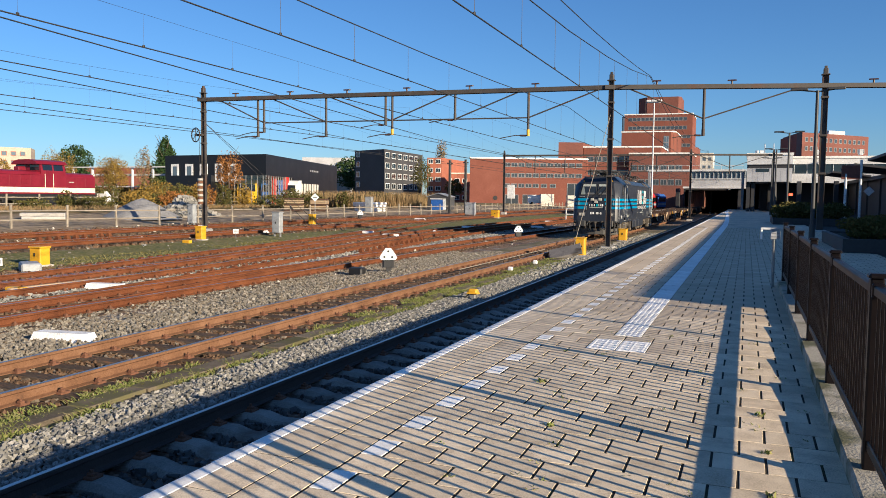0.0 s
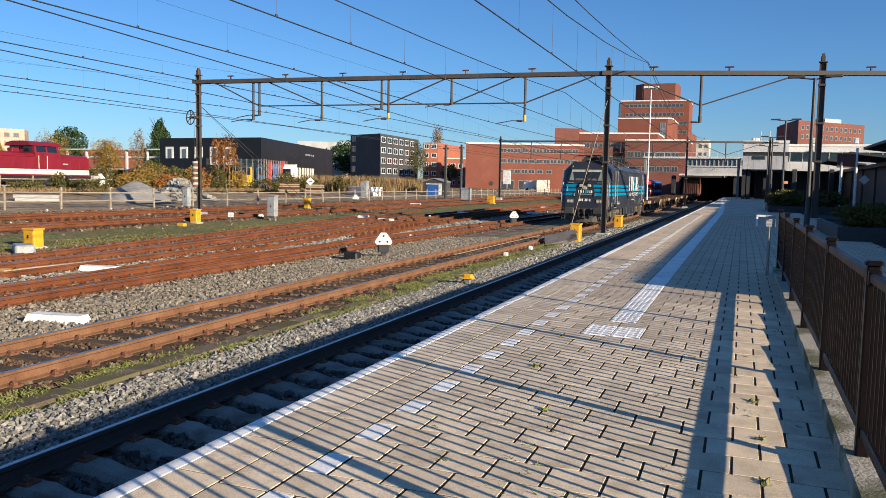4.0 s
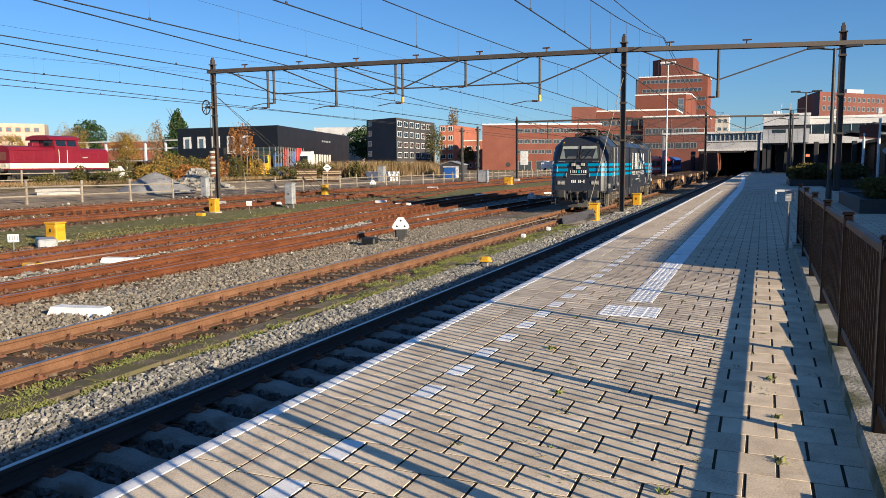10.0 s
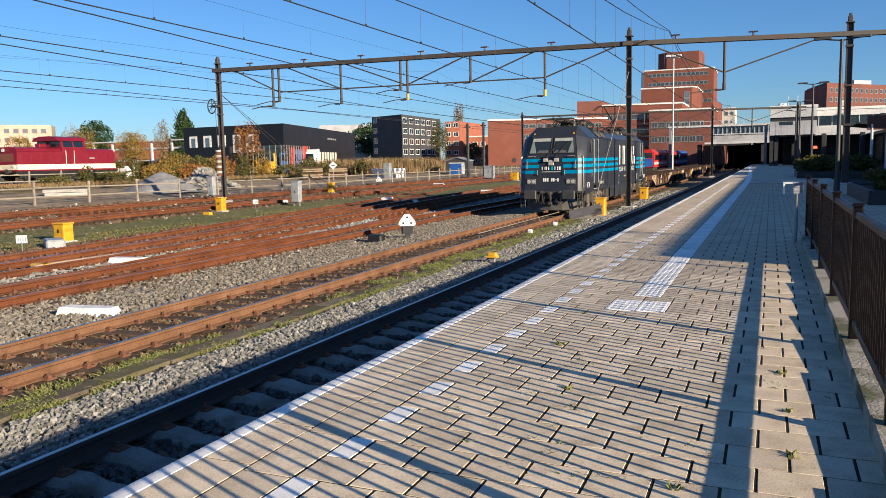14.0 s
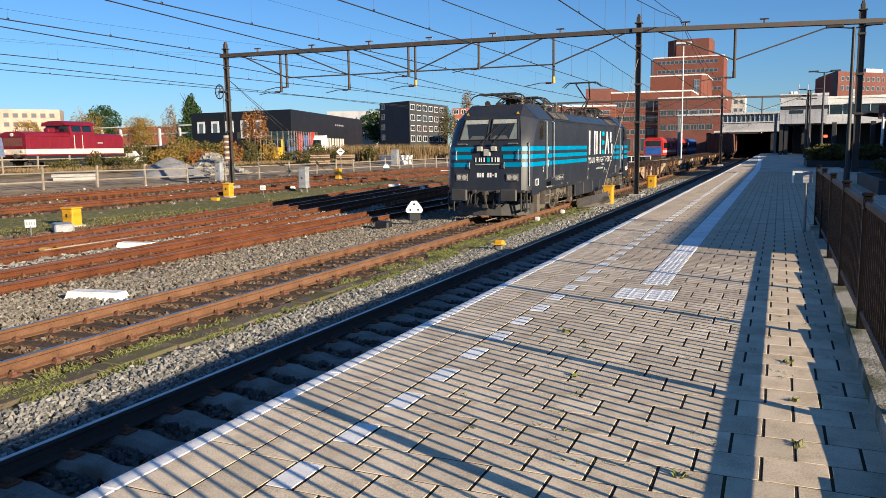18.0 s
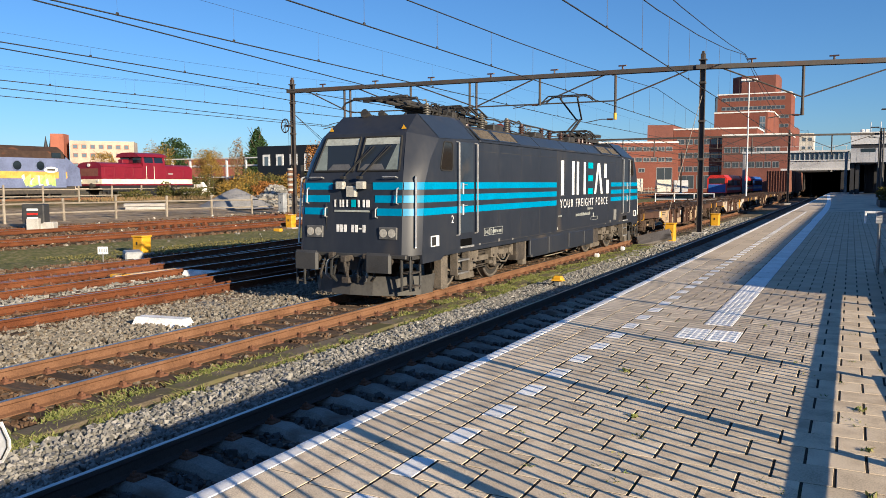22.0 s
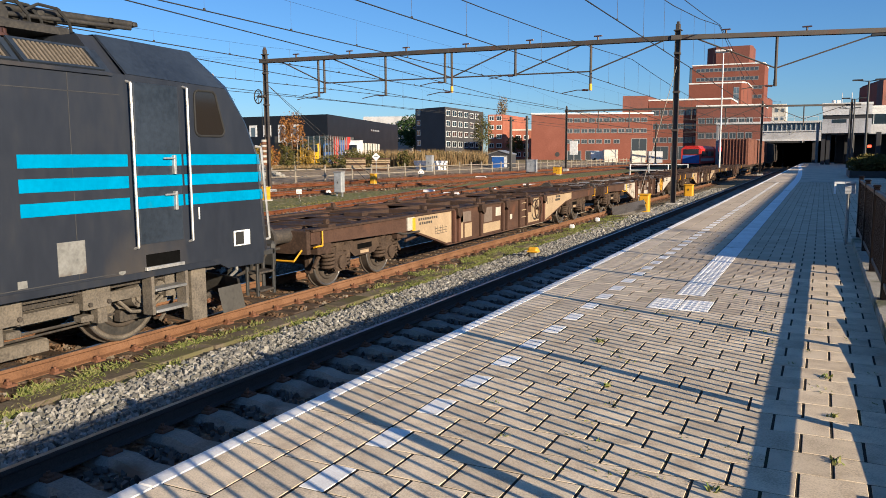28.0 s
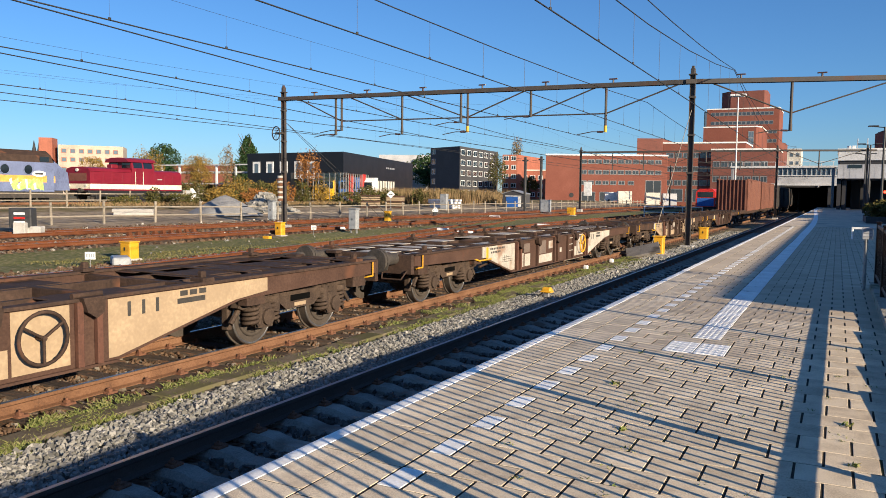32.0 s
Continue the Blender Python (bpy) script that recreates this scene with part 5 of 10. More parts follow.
        part("notice_panel", MB().box(X0, X1, 5.24, 5.6, 1.08, 1.46), M_NOTICE, bd, "worn grey metal notice panel")
        for y in (-8.24, 8.24):
            part("socket_box", MB().cbox(min(s * HW, s * (HW + 0.03)), max(s * HW, s * (HW + 0.03)), y - 0.17, y + 0.17, 1.12, 1.34, 0.01), M_FILM_W, bd)
            part("socket_hole", MB().box(min(s * (HW + .03), s * (HW + 0.034)), max(s * (HW + .03), s * (HW + 0.034)), y - 0.15, y + 0.02, 1.14, 1.32), M_RUBBER, bd)
    # doors, rails, windows
    for e in (-1, 1):
        for s in (-1, 1):
            d = part("cab_door", MB().cbox(min(s * (HW - 0.01), s * (HW + 0.012)), max(s * (HW - 0.01), s * (HW + 0.012)), e * 6.76 - 0.36, e * 6.76 + 0.36, 1.32, 3.3, 0.012), M_LOCO_ROOF, L, "blue-grey cab door with a lever handle")
            for dz in (1.72, 2.18):
                part("door_handle", MB().cbox(min(s * HW, s * (HW + 0.06)), max(s * HW, s * (HW + 0.06)), e * 6.985 - 0.02, e * 6.985 + 0.02, dz, dz + 0.24, 0.006).cyl((s * (HW + .05), e * 6.985, dz + 0.2), (s * (HW + .05), e * 6.8, dz + 0.2), 0.012, n=6), M_CHROME, d)
            for yy in (6.31, 7.22):
                part("handrail", MB().tube([(s * HW, e * yy, 3.3), (s * (HW + 0.07), e * yy, 3.28), (s * (HW + 0.07), e * yy, 1.3), (s * HW, e * yy, 1.28)], 0.017), M_CHROME, L)
            win = []                                       # outline with rounded corners
            for (ca, cz), a0 in (((7.50, 2.76), 180), ((7.88, 2.76), 270), ((7.74, 3.19), 0), ((7.50, 3.19), 90)):
                win += [(e * (ca + 0.085 * math.cos(radians(a0 + k * 22.5))), cz + 0.085 * math.sin(radians(a0 + k * 22.5))) for k in range(5)]
            wn_ = part("side_window", MB().prism(win, min(s * HW, s * (HW + 0.006)), max(s * HW, s * (HW + 0.006)), "x"), M_SIDEGLASS, L)
            part("window_seal", MB().tube([(s * (HW + .006), a, z) for a, z in win + win[:1]], 0.016), M_RUBBER, wn_)
            words("2" if e < 0 else "1", 0.24, M_FILM_W, bd, Matrix.Translation((s * (HW + 0.003), e * 7.42 - 0.06 * s, 1.56)) @ Euler((radians(90), 0, radians(90 if s > 0 else -90))).to_matrix().to_4x4(), "cab_numeral", 1.0, "white cab end numeral")
            part("corner_handrail", MB().tube([(s * 1.36, e * 8.76, 2.55), (s * 1.41, e * 8.84, 2.53), (s * 1.45, e * 8.93, 1.15), (s * 1.38, e * 8.88, 1.13)], 0.02), M_CHROME, L)
            # no real hollow: a flat black patch gives the recess its shade
            part("cab_step_recess", MB().cbox(min(s * (HW - .02), s * (HW + .004)), max(s * (HW - .02), s * (HW + .004)), e * 6.76 - 0.3, e * 6.76 + 0.3, 1.03, 1.20, 0.02), M_VOID, L)
            part("step_edge", MB().cbox(min(s * HW, s * (HW + .05)), max(s * HW, s * (HW + .05)), e * 6.76 - 0.32, e * 6.76 + 0.32, 0.99, 1.03, 0.008), M_CHROME, L)
        # fronts
        F = lambda x, z, o=0.0: (x, e * (front_edge(z) + o), z)
        W = lambda x, z, o=0.0: (x, e * (8.98 - 0.48 * (z - 2.4) / 1.05 + o), z + o * 0.5)
        for s in (-1, 1):
            xo0, xo1 = s * 1.08, s * 0.90
            q = [W(s * 0.06, 2.66, 0.012), W(s * 1.04, 2.66, 0.012), W(s * 0.93, 3.36, 0.012), W(s * 0.06, 3.36, 0.012)]
            w_ = part("windscreen", MB().add(q, [(0, 1, 2, 3)]), M_CABGLASS, L, "tilted windscreen with a half-drawn pale blind")
            part("screen_seal", MB().tube([Vector(p) for p in q + q[:1]], 0.022), M_RUBBER, w_)
            qb = [W(s * 0.08, 3.2, 0.016), W(s * 0.93, 3.2, 0.016), W(s * 0.91, 3.34, 0.016), W(s * 0.08, 3.34, 0.016)]
            part("sun_blind", MB().add(qb, [(0, 1, 2, 3)]), M_BLIND, w_, "pale green sun blind")
            # pale strip over the glass, a reflection put in as colour
            qs = [W(s * 0.72, 2.68, 0.015), W(s * 1.02, 2.68, 0.015), W(s * 0.95, 3.19, 0.015), W(s * 0.86, 3.19, 0.015)]
            part("cab_side_trim", MB().add(qs, [(0, 1, 2, 3)]), M_SCREENSHINE, w_, "pale reflection painted along the windscreen's side")
            part("dashboard", MB().add([W(s * 0.08, 2.68, 0.015), W(s * 0.70, 2.68, 0.015), W(s * 0.60, 2.80, 0.015), W(s * 0.2, 2.80, 0.015)], [(0, 1, 2, 3)]), M_BEZEL, w_)
            part("wiper", MB().tube([W(s * 0.2, 2.56, 0.04), W(s * 0.2 + 0.55 * 1, 3.15, 0.05)], 0.014).tube([W(s * 0.2, 2.56, 0.04), W(s * 0.2 + 0.47, 3.15, 0.05)], 0.008), M_RUBBER, w_)
            part("wiper_shaft", MB().cbox(s * 0.2 - 0.06, s * 0.2 + 0.06, min(e * 8.990, e * 9.070), max(e * 8.990, e * 9.070), 2.50, 2.56, 0.01), M_RUBBER, w_)
            part("front_grab_bar", MB().tube([F(s * 0.9 - 0.17, 2.52, 0), F(s * 0.9 - 0.15, 2.54, 0.06), F(s * 0.9 + 0.15, 2.54, 0.06), F(s * 0.9 + 0.17, 2.52, 0)], 0.014), M_CHROME, L)
            for gx, gz0, gz1 in ((0.62, 1.72, 1.92), (1.1, 2.0, 2.32)):
                part("front_grab_bar", MB().tube([F(s * gx, gz0, 0), F(s * gx, gz0 + 0.02, 0.07), F(s * gx, gz1 - 0.02, 0.07), F(s * gx, gz1, 0)], 0.014), M_CHROME, L)
            hl = part("headlight", MB().cbox(s * 0.9 - 0.21, s * 0.9 + 0.21, min(e * 9.030, e * 9.100), max(e * 9.030, e * 9.100), 1.30, 1.54, 0.015), M_BEZEL, L, "twin square headlight in a dark bezel")
            for dx in (-0.1, 0.1):
                part("reflector", MB().cyl((s * 0.9 + dx, e * 9.100, 1.42), (s * 0.9 + dx, e * 9.108, 1.42), 0.085, n=16), M_LAMPGLASS, hl)
            part("marker_lamp", MB().cbox(s * 0.25 - 0.1, s * 0.25 + 0.1, min(e * 8.990, e * 9.110), max(e * 8.990, e * 9.110), 2.30, 2.45, 0.02), M_LAMPGLASS, L)
            # buffers and buffer beam
            bf = part("buffer", MB().cyl((s * 0.875, e * 9.050, 1.05 - 0.18), (s * 0.875, e * 9.200, 0.87), 0.13, n=16), M_GRIME, L, "dusty buffer with a wide rectangular plate")
            part("buffer_plate", MB().cbox(s * 0.875 - 0.3, s * 0.875 + 0.3, min(e * 9.360, e * 9.450), max(e * 9.360, e * 9.450), 0.66, 1.05, 0.05), M_DMAST, bf)
            part("buffer_sleeve", MB().cyl((s * 0.875, e * 9.200, 0.87), (s * 0.875, e * 9.380, 0.87), 0.16, 0.17, 16), M_GRIME, bf)
            lad = MB()
            for dx in (-0.1, 0.1):
                for dy in (-0.19, 0.19):
                    lad.cbox(s * 1.3 + dx - 0.02, s * 1.3 + dx + 0.02, e * 8.870 + dy - 0.025, e * 8.870 + dy + 0.025, 0.28, 0.98, 0.006)
            sl = part("step_ladder", lad.cbox(s * 1.3 - 0.12, s * 1.3 + 0.12, e * 8.870 - 0.215, e * 8.870 + 0.215, 0.90, 0.98, 0.01), M_DMAST, L)
            for zz in (0.34, 0.62):
                part("tread", MB().cbox(s * 1.3 - 0.12, s * 1.3 + 0.12, e * 8.870 - 0.2, e * 8.870 + 0.2, zz, zz + 0.03, 0.008), M_GRIME, sl)
            part("brake_hose", MB().tube([(s * 0.3, e * 9.070, 0.95), (s * 0.34, e * 9.270, 0.85), (s * 0.33, e * 9.320, 0.55), (s * 0.25, e * 9.220, 0.42)], 0.03), M_RUBBER, L)
            part("brake_hose", MB().tube([(s * 0.45, e * 9.070, 0.93), (s * 0.5, e * 9.220, 0.8), (s * 0.5, e * 9.250, 0.55), (s * 0.42, e * 9.170, 0.45)], 0.026), M_STEEL, L)
            part("hose_cock", MB().cbox(s * 0.42 - 0.07, s * 0.42 + 0.07, min(e * 9.070, e * 9.200), max(e * 9.070, e * 9.200), 0.86, 1.0, 0.02), M_GRIME, L)
        part("top_lamp", MB().cbox(-0.12, 0.12, min(e * 8.970, e * 9.070), max(e * 8.970, e * 9.070), 2.14, 2.36, 0.02), M_LAMPGLASS, L, "square top headlight")
        part("front_grab_bar", MB().tube([F(-0.3, 2.3, 0), F(-0.28, 2.32, 0.06), F(0.28, 2.32, 0.06), F(0.3, 2.3, 0)], 0.014), M_CHROME, L)
        part("buffer_beam", MB().cbox(-1.33, 1.33, min(e * 8.820, e * 9.110), max(e * 8.820, e * 9.110), 0.92, 1.0, 0.02).cbox(-0.5, 0.5, min(e * 8.770, e * 8.900), max(e * 8.770, e * 8.900), 0.62, 0.92, 0.02), M_DMAST, L)
        cp = part("coupling_hook", MB().cbox(-0.07, 0.07, min(e * 9.030, e * 9.370), max(e * 9.030, e * 9.370), 0.84, 0.96, 0.02), M_GRIME, L)
        part("coupling_screw", MB().tube([(0, e * 9.320, 0.86), (0.02, e * 9.240, 0.5)], 0.04).cbox(-0.1, 0.1, min(e * 9.170, e * 9.300), max(e * 9.170, e * 9.300), 0.4, 0.52, 0.02), M_GRIME, cp)
        pb = MB()
        prof = [(-1.32, 8.05), (-1.3, 8.5), (-0.95, 8.88), (-0.5, 9.08), (0, 9.14), (0.5, 9.08), (0.95, 8.88), (1.3, 8.5), (1.32, 8.05)]
        for (xa, ya), (xb, yb) in zip(prof, prof[1:]):
            pb.add([(xa, e * ya, 0.14), (xb, e * yb, 0.14), (xb, e * (yb - 0.1), 0.52), (xa, e * (ya - 0.1), 0.52),
                    (xa, e * (ya - 0.05), 0.14), (xb, e * (yb - 0.05), 0.14), (xb, e * (yb - 0.15), 0.52), (xa, e * (ya - 0.15), 0.52)],
                   [(0, 1, 2, 3), (7, 6, 5, 4), (0, 4, 5, 1), (3, 2, 6, 7), (0, 3, 7, 4), (1, 5, 6, 2)])
        for k in range(5):
            x = -0.62 + k * 0.31
            part("coupling_hose", MB().tube([(x, e * 9.08, 0.9), (x + 0.05, e * 9.26, 0.74), (x + 0.02 * k, e * 9.28, 0.56), (x - 0.06, e * 9.18, 0.46)], 0.03), M_RUBBER if k % 2 else M_GRIME, L)
        for s in (-1, 1):
            part("cab_skirt", MB().prism([(e * 8.74, 0.98), (e * 8.72, 0.80), (e * 7.95, 0.82), (e * 7.62, 0.98)], min(s * (HW - 0.06), s * (HW - 0.004)), max(s * (HW - 0.06), s * (HW - 0.004)), "x"), M_LOCO, L)
        part("rail_plough", pb, M_PLOUGH, L, "dusty steel rail plough")
        # small front mark and running number as plain bars
        for i, (u0, u1) in enumerate(((0, .035), (.13, .165), (.2, .235), (.3, .335), (.42, .52), (.58, .62), (.70, .74), (.78, .86))):
            part("front_mark_bar", MB().box(-0.42 + u0, -0.42 + u1, min(e * 9.032, e * 9.042), max(e * 9.032, e * 9.042), 1.93, 2.08), M_TEAL if i == 4 else M_FILM_W, bd)
        part("front_mark_bar", MB().box(-0.42, 0.44, min(e * 9.038, e * 9.047), max(e * 9.038, e * 9.047), 1.83, 1.87), M_BLIND, bd)
        for i in range(8):
            if i in (3,):
                continue
            part("number_bar", MB().box(-0.36 + i * 0.092, -0.295 + i * 0.092, min(e * 9.055, e * 9.065), max(e * 9.055, e * 9.065), 1.42 if i != 6 else 1.48, 1.57 if i != 6 else 1.51), M_FILM_W, bd)
        part("front_flap", MB().box(-0.62, 0.62, min(e * 9.060, e * 9.070), max(e * 9.060, e * 9.070), 1.12, 1.135).box(-0.625, -0.615, min(e * 9.045, e * 9.060), max(e * 9.045, e * 9.060), 1.12, 2.0), M_RUBBER, bd)
        for s in (-1, 1):
            part("warning_sticker", MB().prism([(s * 0.90 - 0.06, 3.52), (s * 0.90 + 0.06, 3.52), (s * 0.90, 3.61)], e * 8.43, e * 8.435), M_YELLOW, bd)
    # side skirt pieces between the bogies
    for s in (-1, 1):
        part("underframe_box", MB().cbox(min(s * 0.7, s * (HW - 0.02)), max(s * 0.7, s * (HW - 0.02)), -2.7, 2.9, 0.42, 0.98, 0.04), M_LOCO, L, "equipment boxes under the frame")
        part("battery_cover", MB().cbox(min(s * HW - 0.03, s * (HW + 0.01)), max(s * HW - 0.03, s * (HW + 0.01)), 0.3, 1.7, 0.48, 0.92, 0.02), M_LOCO, L)
        part("sill", MB().cbox(min(s * (HW - 0.12), s * (HW - 0.005)), max(s * (HW - 0.12), s * (HW - 0.005)), -8.6, 8.6, 0.895, 0.985, 0.01), M_LOCO, L)
    for s in (-1, 1):
        for y0, y1, z0, z1 in ((-2.9, -1.6, 0.5, 0.9), (-1.45, -0.2, 0.44, 0.92), (1.8, 2.8, 0.5, 0.9)):
            part("equipment_cover", MB().cbox(min(s * (HW - 0.06), s * (HW + 0.012)), max(s * (HW - 0.06), s * (HW + 0.012)), y0, y1, z0, z1, 0.02), M_LOCO, L)
        for y in (-3.35, 3.35):
            part("sand_box", MB().cbox(min(s * 1.1, s * 1.42), max(s * 1.1, s * 1.42), y - 0.28, y + 0.28, 0.42, 0.95, 0.04), M_GRIME, L)
    part("underframe", MB().box(-1.25, 1.25, -8.75, 8.75, 0.8, 0.97), M_GRIME, L)
    # bogies
    sets = []
    for c in (-5.32, 5.32):
        out = 1 if c > 0 else -1
        bg = part("bogie", MB().cbox(-1.0, 1.0, c - 0.45, c + 0.45, 0.5, 0.86, 0.05), M_DUST, L, "dusty two-axle bogie")
        for s in (-1, 1):
            bx = lambda xa, xb, *q: MB().cbox(min(s * xa, s * xb), max(s * xa, s * xb), *q)
            prof = [(c - 1.95, 0.86), (c - 1.7, 0.95), (c + 1.7, 0.95), (c + 1.95, 0.86), (c + 0.8, 0.84), (c + 0.5, 0.70), (c - 0.5, 0.70), (c - 0.8, 0.84)]
            part("side_frame", MB().prism(prof, min(s * 0.98, s * 1.1), max(s * 0.98, s * 1.1), "x"), M_GRIME, bg)
            part("cross_link", bx(1.05, 1.2, c - 0.4, c + 0.4, 0.56, 0.68, 0.02), M_DUST, bg)
            part("track_brake", bx(0.72, 0.90, c - 0.55, c + 0.2, 0.13, 0.28, 0.03), M_DUST, bg, "dusty box close above the rail")
            part("pull_rod", MB().cyl((s * 1.1, c - 0.95, 0.44), (s * 1.1, c + 0.95, 0.44), 0.018, n=6).cyl((s * 1.06, c - 0.8, 0.37), (s * 1.06, c + 0.8, 0.39), 0.014, n=6), M_GRIME, bg)
            for dy in (-1.3, 1.3):
                i_ = -1 if dy > 0 else 1                    # towards the bogie's middle
                A = c + dy
                Yr = lambda u0, u1: (min(A + i_ * u0, A + i_ * u1), max(A + i_ * u0, A + i_ * u1))
                hub = part("axle_box", MB().cyl((s * 0.9, A, 0.625), (s * 1.2, A, 0.625), 0.17, 0.15, 16).cyl((s * 1.2, A, 0.625), (s * 1.235, A, 0.625), 0.1, n=14), M_DUST, bg)
                for k in range(4):
                    part("bolt", MB().cyl((s * 1.2, A + 0.12 * math.cos(k * 1.571 + 0.785), 0.625 + 0.12 * math.sin(k * 1.571 + 0.785)), (s * 1.222, A + 0.12 * math.cos(k * 1.571 + 0.785), 0.625 + 0.12 * math.sin(k * 1.571 + 0.785)), 0.02, n=6), M_GRIME, hub)
                part("axle_link", bx(1.16, 1.26, *Yr(-0.28, 0.58), 0.63, 0.75, 0.035), M_DUST, bg)
                part("link_end", MB().cyl((s * 1.14, A - i_ * 0.26, 0.7), (s * 1.28, A - i_ * 0.26, 0.7), 0.085, n=12), M_DUST, bg)
                lb = part("link_bracket", bx(1.08, 1.3, *Yr(0.52, 0.92), 0.60, 0.95, 0.03).cbox(min(s * 1.1, s * 1.26), max(s * 1.1, s * 1.26), *Yr(0.56, 0.70), 0.40, 0.60, 0.02), M_DUST, bg)
                part("bracket_foot", bx(1.08, 1.24, *Yr(0.74, 0.92), 0.45, 0.52, 0.02), M_DUST, lb)
                for u in (0.58, 0.85):
                    part("bolt", MB().cyl((s * 1.3, A + i_ * u, 0.66), (s * 1.325, A + i_ * u, 0.66), 0.03, n=6), M_GRIME, lb)
                part("damper_bracket", bx(1.12, 1.3, *Yr(-0.52, -0.36), 0.56, 0.95, 0.03), M_DUST, bg)
                part("rubber_spring", MB().cyl((s * 1.14, A - i_ * 0.7, 0.62), (s * 1.14, A - i_ * 0.7, 0.95), 0.14, 0.11, 12), M_DUST, bg)
                for k in range(3):
                    part("spring_ring", MB().torus((s * 1.14, A - i_ * 0.7, 0.68 + k * 0.09), 0.135, 0.018, (0, 0, 1), 14, 5), M_GRIME, bg)
                part("brake_hose", MB().tube([(s * 1.16, A + i_ * 0.4, 0.93), (s * 1.2, A + i_ * 0.26, 0.84), (s * 1.18, A + i_ * 0.05, 0.90), (s * 1.2, A - i_ * 0.18, 0.82), (s * 1.16, A - i_ * 0.34, 0.9)], 0.018), M_RUBBER, bg)
                part("brake_hose", MB().tube([(s * 1.1, A + i_ * 0.3, 0.62), (s * 1.2, A + i_ * 0.16, 0.44), (s * 1.22, A - i_ * 0.1, 0.42), (s * 1.2, A - i_ * 0.36, 0.56)], 0.022), M_DUST, bg)
                part("brake_caliper", bx(0.9, 1.06, *Yr(-0.2, 0.2), 0.30, 0.44, 0.03), M_GRIME, bg)
                part("sensor_cable", MB().tube([(s * 1.2, A - i_ * 0.5, 0.9), (s * 1.3, A - i_ * 0.86, 0.72), (s * 1.3, A - i_ * 0.8, 0.48), (s * 1.24, A - i_ * 0.5, 0.40)], 0.012), M_RUBBER, bg)
                part("sand_pipe", MB().tube([(s * 1.0, A - i_ * 0.78, 0.9), (s * 0.96, A - i_ * 0.8, 0.45), (s * 0.82, A - i_ * 0.66, 0.14)], 0.025), M_DUST, bg)
            part("hanging_bracket", bx(1.14, 1.36, c + out * 2.2 - 0.14, c + out * 2.2 + 0.14, 0.16, 0.95, 0.03), M_DUST, bg)
            part("hanging_bracket", bx(1.2, 1.38, c - out * 2.32 - 0.11, c - out * 2.32 + 0.11, 0.26, 0.93, 0.02), M_DUST, bg)
            part("brake_frame", MB().tube([(s * 1.0, c + out * 2.4, 0.34), (s * 1.05, c + out * 2.75, 0.40), (s * 1.0, c + out * 3.0, 0.26), (s * 0.8, c + out * 3.1, 0.2)], 0.05), M_GRIME, bg)
            ys_ = c + out * 1.55
            st = part("entry_step", bx(1.28, 1.5, ys_ - 0.27, ys_ + 0.27, 0.42, 0.455, 0.01).cbox(min(s * 1.28, s * 1.5), max(s * 1.28, s * 1.5), ys_ - 0.27, ys_ + 0.27, 0.70, 0.73, 0.01), M_STEEL, bg, "worn steel entry steps")
            for o in (-0.29, 0.29):
                part("step_side", bx(1.3, 1.48, ys_ + o - 0.025, ys_ + o + 0.025, 0.40, 0.92, 0.008), M_DUST, st)
            part("step_back", bx(1.10, 1.14, ys_ - 0.26, ys_ + 0.26, 0.46, 0.9, 0.01), M_DUST, st)
        for dy in (-1.3, 1.3):
            sets.append(wheelset(c + dy, 0.625, L))
    # roof gear
    rg = part("roof_equipment", MB().box(-0.35, 0.35, -2.2, 3.2, 3.7, 3.78), M_ROOFGEAR, L)
    def ribbed(x, y, z0, z1, r, mat, label=""):
        mb = MB().cyl((x, y, z0), (x, y, z1), r * 0.62, r * 0.5, 10)
        n = int((z1 - z0) / 0.055)
        for j in range(n):
            mb.cyl((x, y, z0 + 0.02 + j * 0.055), (x, y, z0 + 0.045 + j * 0.055), r, r * 0.72, 12)
        part("insulator", mb, mat, rg, label)
    for x, y, h, r, mat in ((0.5, -3.85, 0.52, 0.115, M_GREYINSUL), (0.45, -3.5, 0.34, 0.08, M_GREYINSUL), (0.5, -2.2, 0.5, 0.09, M_GREYINSUL), (0.4, -1.9, 0.46, 0.12, M_INSUL), (0.45, -1.0, 0.42, 0.11, M_INSUL),
                            (0.5, 0.5, 0.40, 0.1, M_INSUL), (0.45, 1.35, 0.38, 0.09, M_INSUL), (0.5, 2.3, 0.36, 0.09, M_INSUL), (0.5, 3.0, 0.34, 0.08, M_INSUL), (-0.5, -2.6, 0.4, 0.1, M_INSUL), (-0.5, 0.2, 0.4, 0.1, M_INSUL), (-0.45, 2.6, 0.4, 0.1, M_INSUL)):
        ribbed(x, y, 3.68, 3.70 + h, r, mat, "grey ribbed insulator" if mat is M_GREYINSUL else "brown ribbed insulator")
    mb = MB().cyl((0.5, -3.25, 3.80), (0.5, -2.5, 3.98), 0.035, n=8)
    for j in range(8):
        y = -3.12 + j * 0.07
        mb.cyl((0.5, y, 3.80 + (y + 3.25) * 0.24), (0.5, y + 0.03, 3.807 + (y + 3.25) * 0.24), 0.085, 0.06, 12)
    part("slanted_insulator", mb, M_REDINSUL, rg, "red ribbed insulator lying on the roof")
